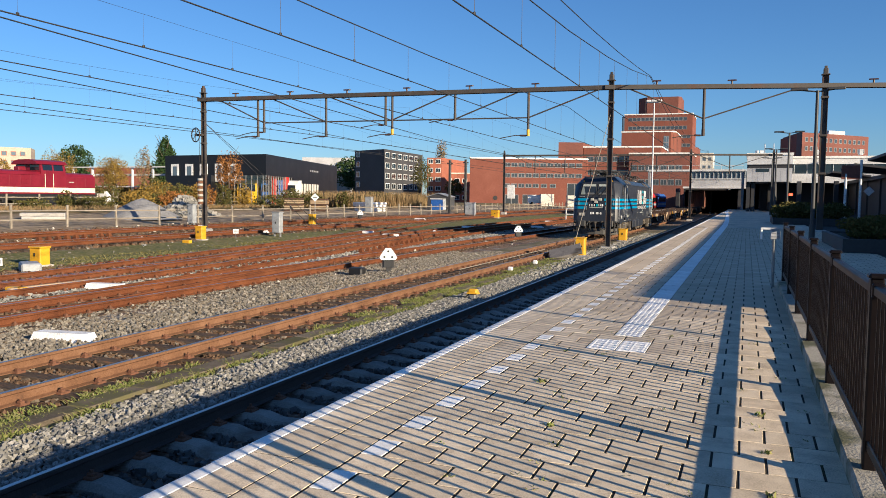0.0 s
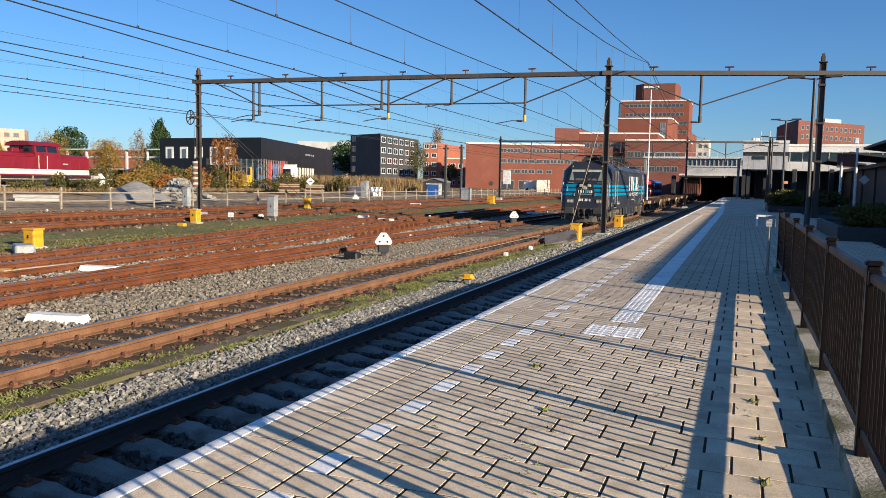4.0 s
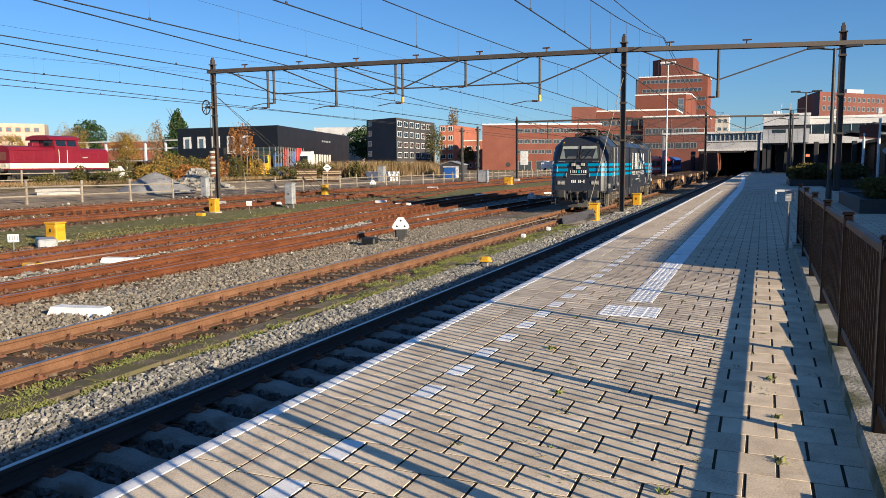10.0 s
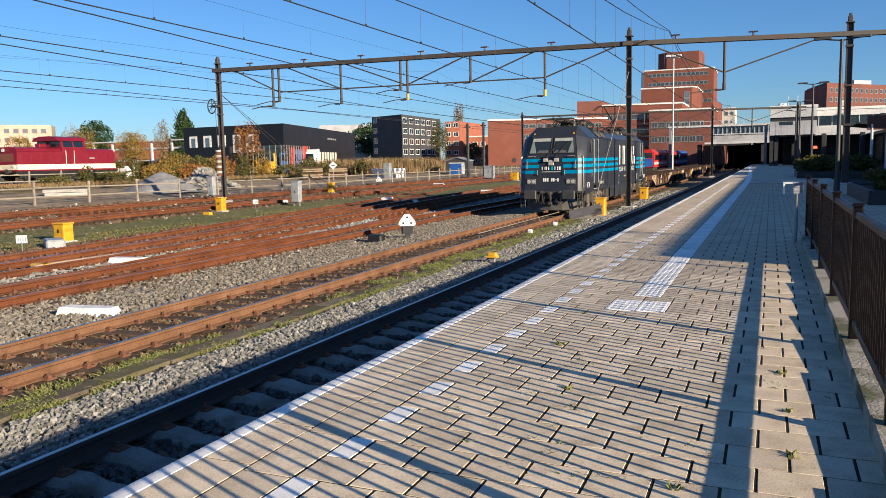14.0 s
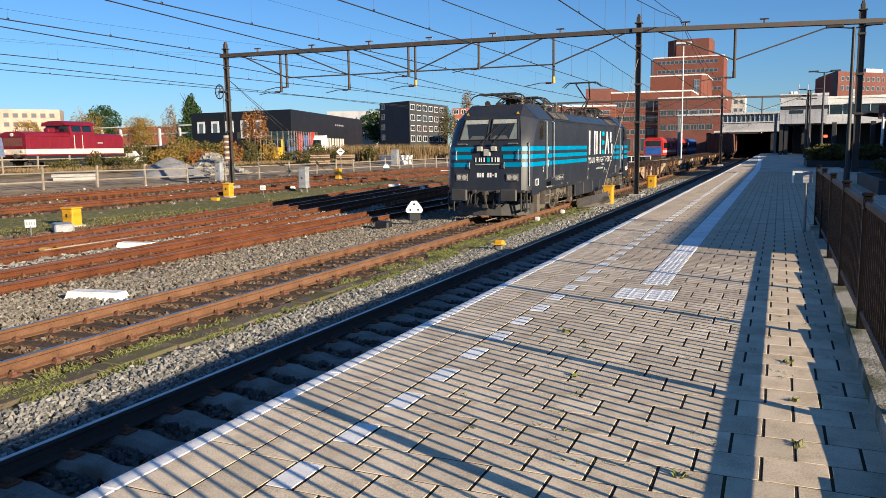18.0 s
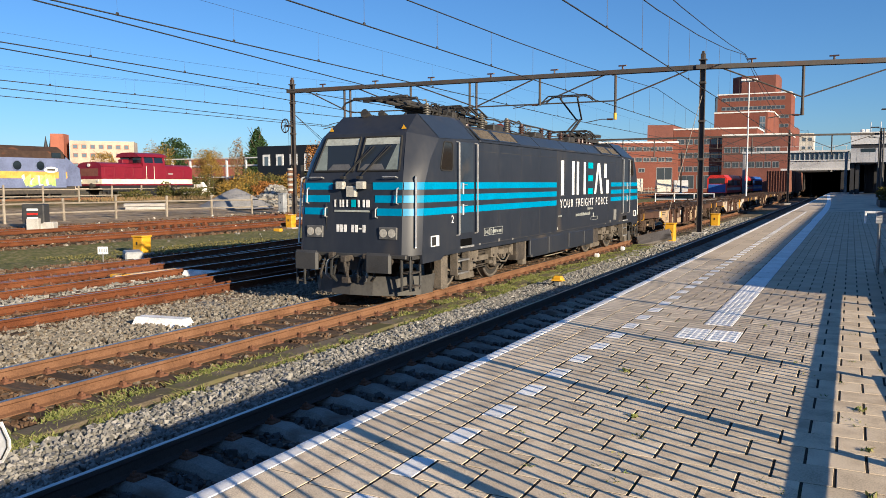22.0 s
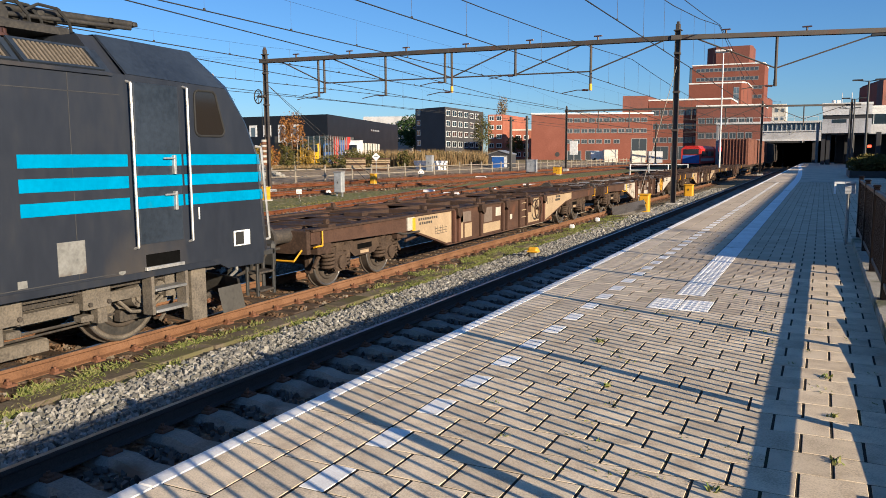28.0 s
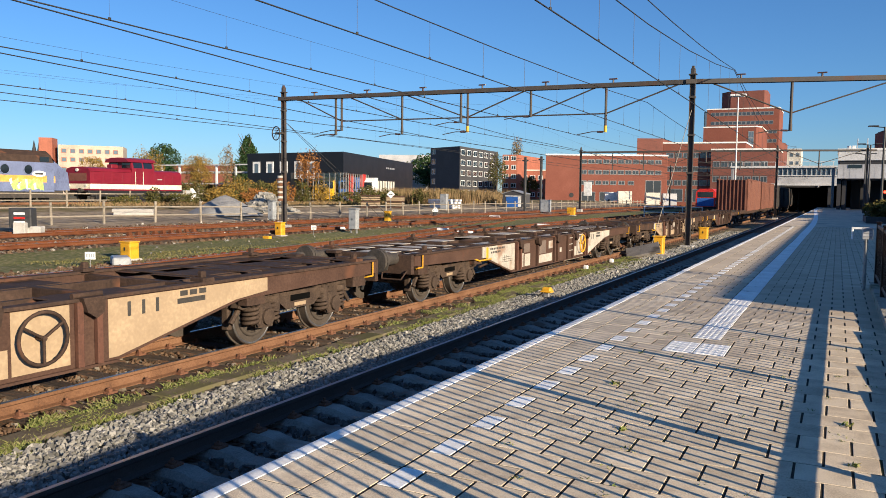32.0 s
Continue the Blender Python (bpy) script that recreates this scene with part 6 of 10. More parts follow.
    part("busbar", MB().tube([(0.5, -3.85, 4.2), (0.48, -3.5, 4.08), (0.5, -3.0, 4.1), (0.5, -2.6, 4.06), (0.5, -2.2, 4.14), (0.42, -1.9, 4.18), (0.45, -1.0, 4.12), (0.5, 0.5, 4.08), (0.5, 3.0, 4.02)], 0.024), M_ROOFGEAR, rg)
    part("busbar", MB().tube([(0.4, -1.9, 4.16), (0.42, -1.5, 4.08), (0.45, -1.2, 4.2), (0.45, -1.0, 4.12)], 0.018), M_ROOFGEAR, rg)
    part("busbar", MB().tube([(-0.5, -3.8, 4.0), (-0.1, -1.2, 4.02), (-0.5, 1.2, 4.0), (0.0, 3.6, 4.0)], 0.02), M_ROOFGEAR, rg)
    part("circuit_breaker", MB().cbox(-0.6, -0.1, -1.2, -0.4, 3.7, 4.0, 0.04).cyl((-0.35, -1.0, 4.0), (-0.35, -0.2, 4.12), 0.09, n=10), M_ROOFGEAR, rg)
    for k in range(7):
        y = -5.6 + k * 1.55
        part("roof_pipe", MB().tube([(0.75, y, 3.76), (0.75, y + 1.3, 3.76)], 0.03), M_ROOFGEAR, rg)
    rr = random.Random(8)
    for e in (-1, 1):
        base = part("pantograph_base", MB().cbox(-0.6, 0.6, e * 5.55 - 0.75, e * 5.55 + 0.75, 3.88, 3.98, 0.02), M_ROOFGEAR, rg)
        part("spring_drum", MB().cyl((-0.42, e * 5.5, 4.06), (0.42, e * 5.5, 4.06), 0.12, n=14), M_ROOFGEAR, base)
        part("disc_insulator", MB().cyl((0.5, e * 5.3, 3.7), (0.5, e * 5.3, 3.86), 0.17, 0.15, 16).cyl((0.5, e * 5.3, 3.76), (0.5, e * 5.3, 3.79), 0.21, n=16), M_INSUL, base)
        for k in range(7):
            y, x = e * (4.75 + k * 0.26), rr.uniform(-0.3, 0.5)
            part("gear_block", MB().cbox(x - 0.09, x + 0.09, y - 0.1, y + 0.1, 3.96, 4.06 + rr.uniform(0.02, 0.12), 0.02), M_ROOFGEAR, base)
        for k in range(5):
            y, x = e * (4.55 + k * 0.32), 0.2 + 0.1 * (k % 3)
            part("roof_cable", MB().tube([(x, y, 3.98), (x + 0.04, y + e * 0.06, 4.16), (x + 0.06, y + e * 0.22, 4.25), (x + 0.08, y + e * 0.48, 4.23), (x + 0.12, y + e * 0.6, 4.08), (x + 0.1, y + e * 0.64, 3.97)], 0.02), M_RUBBER, base)
        part("stay_rod", MB().cyl((0.45, e * 3.95, 3.9), (0.5, e * 5.3, 3.92), 0.022, n=6).cyl((0.4, e * 4.0, 4.0), (0.4, e * 5.0, 4.02), 0.016, n=6).cyl((-0.2, e * 4.0, 4.1), (-0.3, e * 5.4, 4.1), 0.05, n=8), M_ROOFGEAR, base)
    for x, y, w, h in ((0.5, -3.3, 0.5, 0.22), (-0.5, -2.6, 0.4, 0.26), (0.45, -0.2, 0.5, 0.2), (-0.45, 1.6, 0.45, 0.24), (0.5, 2.9, 0.4, 0.22), (0.4, -5.2, 0.4, 0.18)):
        part("roof_box", MB().cbox(x - w / 2, x + w / 2, y - 0.3, y + 0.3, 3.68, 3.72 + h, 0.03), M_ROOFGEAR, rg)
    part("horn", MB().cyl((-0.35, -7.75, 3.86), (-0.35, -8.0, 3.92), 0.05, 0.1, 10).cyl((0.05, -7.7, 3.86), (0.05, -7.95, 3.9), 0.04, 0.08, 10).cbox(-0.5, 0.2, -7.6, -7.5, 3.84, 3.9, 0.02), M_ROOFGEAR, L)
    part("aerial", MB().cyl((0, 6.8, 3.86), (0, 6.8, 4.05), 0.05, 0.03, 8), M_ROOFGEAR, L)

    def pantograph(y0, d, raised, off):
        pg = part("pantograph", MB().cbox(-0.55, 0.55, y0 - 0.5, y0 + 0.5, 3.95, 4.0, 0.015), M_ROOFGEAR, L, "raised single-arm pantograph" if raised else "folded single-arm pantograph")
        for x in (-0.5, 0.5):
            for yy in (-0.45, 0.45):
                part("insulator", MB().cyl((x, y0 + yy, 3.7), (x, y0 + yy, 3.95), 0.075, 0.06, 10), M_INSUL, pg)
        if raised:
            a, b, c = (0, y0 + 0.4 * d, 4.05), (0, y0 - 1.15 * d, 4.75), (0, y0 + 0.05 * d, 5.42)
        else:
            a, b, c = (0, y0 + 0.4 * d, 4.05), (0, y0 - 1.5 * d, 4.12), (0, y0 + 0.35 * d, 4.17)
        part("lower_arm", MB().cyl((0.12, a[1], a[2]), (0.05, b[1], b[2]), 0.06, 0.045, 8).cyl((-0.12, a[1], a[2]), (-0.05, b[1], b[2]), 0.03, n=6), M_ROOFGEAR, pg)
        part("upper_arm", MB().cyl((0.1, b[1], b[2]), (0.32, c[1], c[2]), 0.032, n=6).cyl((-0.1, b[1], b[2]), (-0.32, c[1], c[2]), 0.032, n=6), M_ROOFGEAR, pg)
        part("thrust_rod", MB().cyl((0.0, a[1] - 0.35 * d, a[2]), (0, b[1] + 0.1 * d, b[2] - 0.08), 0.02, n=6), M_ROOFGEAR, pg)
        hd = MB()
        for o in (-0.2, 0.2):
            hd.tube([(-0.95, c[1] + o, c[2] - 0.14), (-0.7, c[1] + o, c[2] + 0.08), (0.7, c[1] + o, c[2] + 0.08), (0.95, c[1] + o, c[2] - 0.14)], 0.024)
        hd.cyl((-0.32, c[1] - 0.2, c[2] + 0.03), (-0.32, c[1] + 0.2, c[2] + 0.03), 0.02, n=6).cyl((0.32, c[1] - 0.2, c[2] + 0.03), (0.32, c[1] + 0.2, c[2] + 0.03), 0.02, n=6)
        part("collector_head", hd, M_ROOFGEAR, pg)

    pantograph(-5.6, 1, False, 0)
    pantograph(-4.3, -1, False, 0)
    pantograph(5.0, -1, False, 0)
    pantograph(4.6, -1, True, 0)
    for e, yt in ((-1, 7.9), (1, 7.6)):
        fa = part("folded_arm", MB().cyl((-0.16, e * 4.2, 4.12), (-0.22, e * yt, 4.24), 0.06, 0.05, 8).cyl((0.16, e * 4.2, 4.12), (0.22, e * yt, 4.24), 0.06, 0.05, 8).cyl((0.3, e * 5.5, 4.08), (0.3, e * (yt - 0.1), 4.17), 0.03, n=8).cbox(-0.3, 0.3, e * 6.15 - 0.05, e * 6.15 + 0.05, 4.12, 4.2, 0.02).cbox(-0.26, 0.26, e * 5.15 - 0.05, e * 5.15 + 0.05, 4.1, 4.17, 0.02), M_ROOFGEAR, L, "long folded pantograph arm")
        hw = 0.7 if e < 0 else 0.3
        for y in (yt - 0.39, yt + 0.01):
            part("collector_strip", MB().cbox(-hw, hw, e * y - 0.04, e * y + 0.04, 4.21, 4.27, 0.02), M_ROOFGEAR, fa)
        for x in (-0.5, 0.5) if e < 0 else ():
            part("collector_horn", MB().tube([(x * 1.3, e * 7.9, 4.24), (x * 1.8, e * 7.9, 4.17), (x * 2.0, e * 7.9, 4.06)], 0.02), M_ROOFGEAR, fa)
        mb = MB().cyl((0.5, e * 6.75, 3.84), (0.5, e * 6.75, 4.2), 0.06, 0.05, 10)
        for j in range(6):
            mb.cyl((0.5, e * 6.75, 3.87 + j * 0.055), (0.5, e * 6.75, 3.895 + j * 0.055), 0.1, 0.075, 12)
        if e < 0:
            part("tall_insulator", mb.tube([(0.5, e * 6.75, 4.2), (0.5, e * 6.8, 4.28), (0.46, e * 6.86, 4.26)], 0.02), M_GREYINSUL, fa, "grey ribbed insulator on the cab roof")
    return L, sets


LOCO, LOCO_SETS = electric_loco()


# ---------------------------------------------------------------- flat container wagons (front buffer face at y 0, rail head at z 0)
WL = 19.74


def flat_wagon(label, side_mat, plate_mat, wheel_mat, white_top, seed):
    W = thing("flat_wagon", label, "flat wagon", group="container flat wagons")
    rs = random.Random(seed)
    deck = M_WAGON
    for s in (-1, 1):
        x0, x1 = (1.20, 1.30) if s > 0 else (-1.30, -1.20)
        prof = [(0.75, 1.30), (0.75, 1.06), (4.25, 0.98), (6.0, 0.51), (13.15, 0.51), (15.3, 0.98), (19.0, 1.06), (19.0, 1.30)]
        sg = part("side_girder", MB().prism(prof, x0, x1, "x"), side_mat, W, "deep fish-bellied side girder")
        xo0, xo1 = (1.30, 1.306) if s > 0 else (-1.306, -1.30)
        # end plates in a lighter paint
        part("end_plate", MB().prism([(4.44, 1.26), (4.44, 0.97), (6.0, 0.55), (6.26, 0.55), (6.26, 1.26)], xo0, xo1, "x"), plate_mat, sg, "pale painted end plate")
        part("end_plate", MB().prism([(13.02, 1.26), (13.02, 0.55), (13.15, 0.55), (15.2, 1.0), (15.9, 1.06), (15.9, 1.26)], xo0, xo1, "x"), plate_mat, sg, "pale painted end plate")
        part("top_flange", MB().cbox(x0 - 0.03, x1 + 0.05 if s > 0 else x1 + 0.03, 0.75, 19.0, 1.28, 1.32, 0.008) if s > 0 else MB().cbox(x0 - 0.05, x1 + 0.03, 0.75, 19.0, 1.28, 1.32, 0.008), deck, sg)
        part("bottom_flange", MB().cbox(x0 - 0.04, x1 + 0.04, 6.0, 13.15, 0.49, 0.52, 0.008), side_mat, sg)
        part("notice_board", MB().cbox(min(xo0, xo0 + s * 0.03), max(xo1, xo1 + s * 0.03), 4.1, 4.42, 1.0, 1.27, 0.006), M_OFFWHITE, sg, "white notice board with a grid")
        for y in (6.36, 6.62, 7.94, 9.45, 9.75, 10.75, 11.3, 12.6, 12.86):
            part("stiffener_rib", MB().cbox(min(xo0, xo0 + s * 0.07), max(xo1, xo1 + s * 0.07), y - 0.04, y + 0.04, 0.53, 1.28, 0.01), M_RUSTRIB if y < 7 or y > 12.5 else side_mat, sg)
        for y, w, h in ((6.7, 0.22, 0.62), (7.02, 0.42, 0.34), (8.17, 1.15, 0.24), (11.36, 0.4, 0.3)):
            part("repaint_patch", MB().box(xo0, xo1, y, y + w, 0.57, 0.57 + h), plate_mat, sg, "pale repainted patch with faded stencils")
        # faded stencil bars
        sa, sb = min(xo0 + s * .004, xo1 + s * .003), max(xo0 + s * .004, xo1 + s * .003)
        for k in range(2):
            for i in range(9 - 3 * k):
                part("stencil_bar", MB().box(sa, sb, 4.62 + i * 0.105 + 0.05 * k, 4.69 + i * 0.105 + 0.05 * k, 1.165 - k * 0.09, 1.215 - k * 0.09), M_INK, sg)
        for i in range(5):
            for k in range(3):
                part("stencil_grid", MB().box(sa, sb, 5.42 + i * 0.125, 5.53 + i * 0.125, 0.80 + k * 0.06, 0.812 + k * 0.06).box(sa, sb, 5.42 + i * 0.125, 5.428 + i * 0.125, 0.812 + k * 0.06, 0.86 + k * 0.06), M_INK, sg)
        for i in range(3):
            part("stencil_bar", MB().box(min(xo0 + s * .004, xo1 + s * .003), max(xo0 + s * .004, xo1 + s * .003), 13.3 + i * 0.22, 13.35 + i * 0.22, 1.02, 1.2), M_INK, sg)
        part("mark_bar", MB().box(min(xo0 + s * .004, xo1 + s * .003), max(xo0 + s * .004, xo1 + s * .003), 14.1, 14.6, 1.07, 1.14), M_INK, sg)
        for i in range(3):
            part("mark_bar", MB().box(min(xo0 + s * .004, xo1 + s * .003), max(xo0 + s * .004, xo1 + s * .003), 14.15 + i * 0.17, 14.28 + i * 0.17, 1.17, 1.24), M_INK, sg)
        # hand wheel and ladder
        hw = part("hand_wheel", MB().torus((s * 1.42, 12.1, 0.95), 0.29, 0.022, (1, 0, 0), 22, 6), wheel_mat, sg, "spoked hand brake wheel")
        part("wheel_spoke", MB().tube([(s * 1.42, 12.1, 0.95), (s * 1.42, 12.1, 0.67)], 0.016).tube([(s * 1.42, 12.1, 0.95), (s * 1.42, 12.34, 1.1)], 0.016).tube([(s * 1.42, 12.1, 0.95), (s * 1.42, 11.86, 1.1)], 0.016).cyl((s * 1.3, 12.1, 0.95), (s * 1.44, 12.1, 0.95), 0.03, n=8), wheel_mat, hw)
        part("pale_board", MB().box(min(xo0, xo1), max(xo0, xo1), 11.8, 12.5, 0.57, 1.26), plate_mat, sg)
        for zz in (0.78, 0.98, 1.18):
            part("ladder_rung", MB().cyl((s * 1.34, 10.78, zz), (s * 1.34, 11.22, zz), 0.014, n=6), plate_mat, sg)
        for y in (7.94, 9.6, 11.5, 12.75, 6.5):              # folding container latches over the flange
            lt = part("container_latch", MB().prism([(y - 0.16, 1.33), (y + 0.16, 1.33), (y + 0.12, 1.14), (y + 0.02, 1.08), (y - 0.1, 1.16)], min(s * 1.33, s * 1.43), max(s * 1.33, s * 1.43), "x"), M_WAGON, W, "dark folding container latch")
            part("latch_pin", MB().cyl((s * 1.28, y - 0.2, 1.345), (s * 1.28, y + 0.2, 1.345), 0.035, n=8), M_WAGON, lt)
        part("faded_patch", MB().box(xo0, xo1, 8.2, 8.75, 0.84, 1.22), M_FADED, sg, "faded greyish paint patch")
        part("faded_patch", MB().box(xo0, xo1, 6.72, 7.4, 0.95, 1.2), M_FADED, sg, "faded greyish paint patch")
        part("notice_plate", MB().box(xo0, xo1, 9.0, 9.35, 0.95, 1.18), M_OFFWHITE, sg)
        part("notice_plate", MB().box(xo0, xo1, 10.05, 10.22, 0.78, 0.92), M_OFFWHITE, sg)
        for y in (1.35, 5.1, 8.1, 9.87, 11.6, 14.65, 18.4):
            sp = part("container_spigot", MB().cbox(min(s * 1.08, s * 1.34), max(s * 1.08, s * 1.34), y - 0.11, y + 0.11, 1.32, 1.37, 0.015).cbox(s * 1.2 - 0.05, s * 1.2 + 0.05, y - 0.05, y + 0.05, 1.37, 1.46, 0.02), deck, W)
        for y in (0.95, 18.75):
            part("corner_handle", MB().tube([(s * 1.28, y - 0.1, 1.0), (s * 1.34, y - 0.1, 1.02), (s * 1.34, y + 0.08, 1.02), (s * 1.34, y + 0.08, 1.28)], 0.015), M_YELLOW, W, "yellow corner grab handle")
        part("uncoupling_lever", MB().tube([(s * 0.62, 0.62, 0.98), (s * 0.66, 0.5, 0.80), (s * 1.12, 0.5, 0.80), (s * 1.2, 0.62, 0.98)], 0.016), M_YELLOW if seed % 2 else deck, W)
        part("brake_rod", MB().tube([(s * 1.1, 4.4, 0.75), (s * 1.15, 5.2, 0.85)], 0.03), deck, W)
        part("lever_tag", MB().cbox(s * 1.33 - 0.02, s * 1.33 + 0.02, 4.3, 4.42, 0.98, 1.25, 0.01), M_YELLOW, W, "yellow brake changeover lever")
    part("centre_girder", MB().box(-0.5, -0.42, 0.5, 19.2, 0.9, 1.26).box(0.42, 0.5, 0.5, 19.2, 0.9, 1.26), deck, W)
    for y in (2.77, 16.97):
        part("bolster", MB().cbox(-1.2, 1.2, y - 0.25, y + 0.25, 1.0, 1.27, 0.02), deck, W)
    tops = M_OFFWHITE if white_top else deck
    for y in (5.0, 6.4, 8.0, 9.87, 11.7, 13.3, 14.7):
        part("cross_member", MB().cbox(-1.2, 1.2, y - 0.06, y + 0.06, 1.08, 1.27, 0.01), deck, W)
    for y0, y1 in ((0.75, 4.5), (15.2, 19.0)):
        for xa, xb in ((-1.2, -0.78), (-0.42, 0.42), (0.78, 1.2)):
            part("end_deck_plate", MB().cbox(xa, xb, y0, y1, 1.262, 1.275, 0.004), tops, W)
        for k in range(5):
            yy = y0 + 0.1 + k * (y1 - y0 - 0.35) / 4
            part("deck_strip", MB().cbox(-1.19, 1.19, yy, yy + 0.15, 1.276, 1.29, 0.004), deck, W)
    for x, y, w, h in ((0.0, 4.2, 0.5, 0.06), (0.6, 0.6, 0.3, 0.04), (-0.6, 0.6, 0.3, 0.04), (0.6, 19.0, 0.3, 0.04), (-0.6, 19.0, 0.3, 0.04)):
        part("deck_bracket", MB().cbox(x - w / 2, x + w / 2, y - 0.12, y + 0.12, 1.27, 1.29 + h, 0.02), deck, W)
    for s in (-1, 1):
        for y in (1.2, 4.0, 15.7, 18.5):
            part("bogie_guard", MB().cbox(min(s * 1.05, s * 1.28), max(s * 1.05, s * 1.28), y - 0.2, y + 0.2, 0.86, 1.08, 0.03), deck, W)
        part("air_pipe", MB().tube([(s * 0.7, 0.4, 0.98), (s * 0.75, 4.6, 1.0), (s * 0.7, 15.0, 1.0), (s * 0.7, 19.3, 0.98)], 0.025), M_GRIME, W)
        part("brake_lever", MB().tube([(s * 1.2, 3.6, 1.05), (s * 1.34, 3.9, 0.95), (s * 1.34, 4.6, 0.95)], 0.02), M_YELLOW if seed % 2 == 0 else M_GRIME, W)
    for x in (-0.86, 0.86):
        for i in range(4):
            part("deck_plate", MB().cbox(x - 0.33, x + 0.33, 5.1 + i * 2.5, 6.3 + i * 2.5, 1.255, 1.268, 0.004), tops, W)
    for e, y in ((-1, 0.75), (1, 19.0)):
        part("headstock", MB().cbox(-1.3, 1.3, y - 0.1 if e < 0 else y, y if e < 0 else y + 0.1, 0.9, 1.3, 0.02), deck, W)
        for s in (-1, 1):
            yy = 0.0 if e < 0 else WL
            bf = part("buffer", MB().cyl((s * 0.875, y, 1.05), (s * 0.875, yy - e * 0.18, 1.05), 0.12, 0.12, 14), M_GRIME, W, "round dusty wagon buffer")
            part("buffer_plate", MB().cyl((s * 0.875, yy - e * 0.08, 1.05), (s * 0.875, yy - e * 0.01, 1.05), 0.24, 0.24, 18), M_GRIME, bf)
            part("brake_hose", MB().tube([(s * 0.3, y, 0.95), (s * 0.3, y + e * 0.3, 0.8), (s * 0.25, y + e * 0.35, 0.55)], 0.028), M_RUBBER, W)
        part("coupling_hook", MB().cbox(-0.06, 0.06, min(y, y + e * 0.5), max(y, y + e * 0.5), 0.98, 1.08, 0.02), M_GRIME, W)
    sets = []
    for c in (2.77, 16.97):
        bg = part("bogie", MB().cbox(-0.95, 0.95, c - 0.15, c + 0.15, 0.5, 0.85, 0.03), M_BOGIE, W, "three-piece freight bogie with coil springs")
        for s in (-1, 1):
            prof = [(c - 1.5, 0.66), (c - 1.3, 0.86), (c - 0.5, 0.84), (c - 0.38, 0.78), (c + 0.38, 0.78), (c + 0.5, 0.84), (c + 1.3, 0.86), (c + 1.5, 0.66), (c + 1.4, 0.62), (c + 0.62, 0.68), (c + 0.36, 0.50), (c - 0.36, 0.50), (c - 0.62, 0.68), (c - 1.4, 0.62)]
            part("side_frame", MB().prism(prof, min(s * 0.95, s * 1.1), max(s * 0.95, s * 1.1), "x"), M_BOGIE, bg)
            for dy in (-0.9, 0.9):
                part("axle_box", MB().cbox(min(s * 0.93, s * 1.16), max(s * 0.93, s * 1.16), c + dy - 0.17, c + dy + 0.17, 0.3, 0.66, 0.05).cyl((s * 1.16, c + dy, 0.46), (s * 1.2, c + dy, 0.46), 0.13, n=14), M_BOGIE, bg)
                for o in (-0.24, 0.24):
                    sp = MB().coil((s * 1.03, c + dy + o, 0.34), 0.115, 0.03, 0.34, 5)
                    part("coil_spring", sp, M_BOGIE, bg)
            part("brake_beam", MB().cyl((s * 1.0, c - 1.55, 0.42), (s * 1.0, c - 1.3, 0.7), 0.04, n=6), M_BOGIE, bg)
            part("brake_beam", MB().cyl((s * 1.0, c + 1.55, 0.42), (s * 1.0, c + 1.3, 0.7), 0.04, n=6), M_BOGIE, bg)
            # flat black patch in place of a shaded opening
            part("frame_window", MB().box(min(s * 1.1, s * 1.104), max(s * 1.1, s * 1.104), c - 0.26, c + 0.26, 0.62, 0.72), M_VOID, bg)
            part("data_plate", MB().box(min(s * 1.1, s * 1.106), max(s * 1.1, s * 1.106), c - 0.16, c + 0.14, 0.53, 0.59), M_CREAM, bg)
            for dy in (-0.9, 0.9):
                part("damper_pot", MB().cyl((s * 1.1, c + dy * 0.72, 0.52), (s * 1.1, c + dy * 0.72, 0.80), 0.075, n=10), M_BOGIE, bg)
                for o in (-0.24, 0.24):
                    part("spring_cap", MB().cyl((s * 1.03, c + dy + o, 0.68), (s * 1.03, c + dy + o, 0.76), 0.15, n=12), M_BOGIE, bg)
                part("brake_shoe", MB().cbox(min(s * 0.72, s * 0.86), max(s * 0.72, s * 0.86), c + dy * 1.56 - 0.05, c + dy * 1.56 + 0.05, 0.3, 0.66, 0.02), M_BOGIE, bg)
            part("side_bearer", MB().cbox(min(s * 0.7, s * 1.0), max(s * 0.7, s * 1.0), c - 0.2, c + 0.2, 0.9, 1.02, 0.02), M_BOGIE, bg)
        for dy in (-0.9, 0.9):
            sets.append(wheelset(c + dy, 0.46, W))
    low = Matrix.Translation((0, 0, -0.16))                # the deck rides low over the springs
    for ob in W.children:
        if ob.name.split(".")[0] not in ("bogie", "wheelset", "buffer"):
            for q in [ob] + list(ob.children_recursive):
                q.data.transform(low)
    return W, sets


WAGONS = []
w1, s1 = flat_wagon("empty rust-brown container wagon with cream side plates", M_WAGON_SIDE, M_CREAM, M_WAGON, False, 1)
w2, s2 = flat_wagon("empty container wagon with off-white plates and yellow handwheel", M_WAGON_SIDE, M_OFFWHITE, M_YELLOW, True, 2)
w3, s3 = flat_wagon("empty weathered container wagon with cream side plates", M_WAGON, M_CREAM, M_WAGON, False, 4)
WAGONS += [(w1, s1), (w2, s2), (w3, s3)]


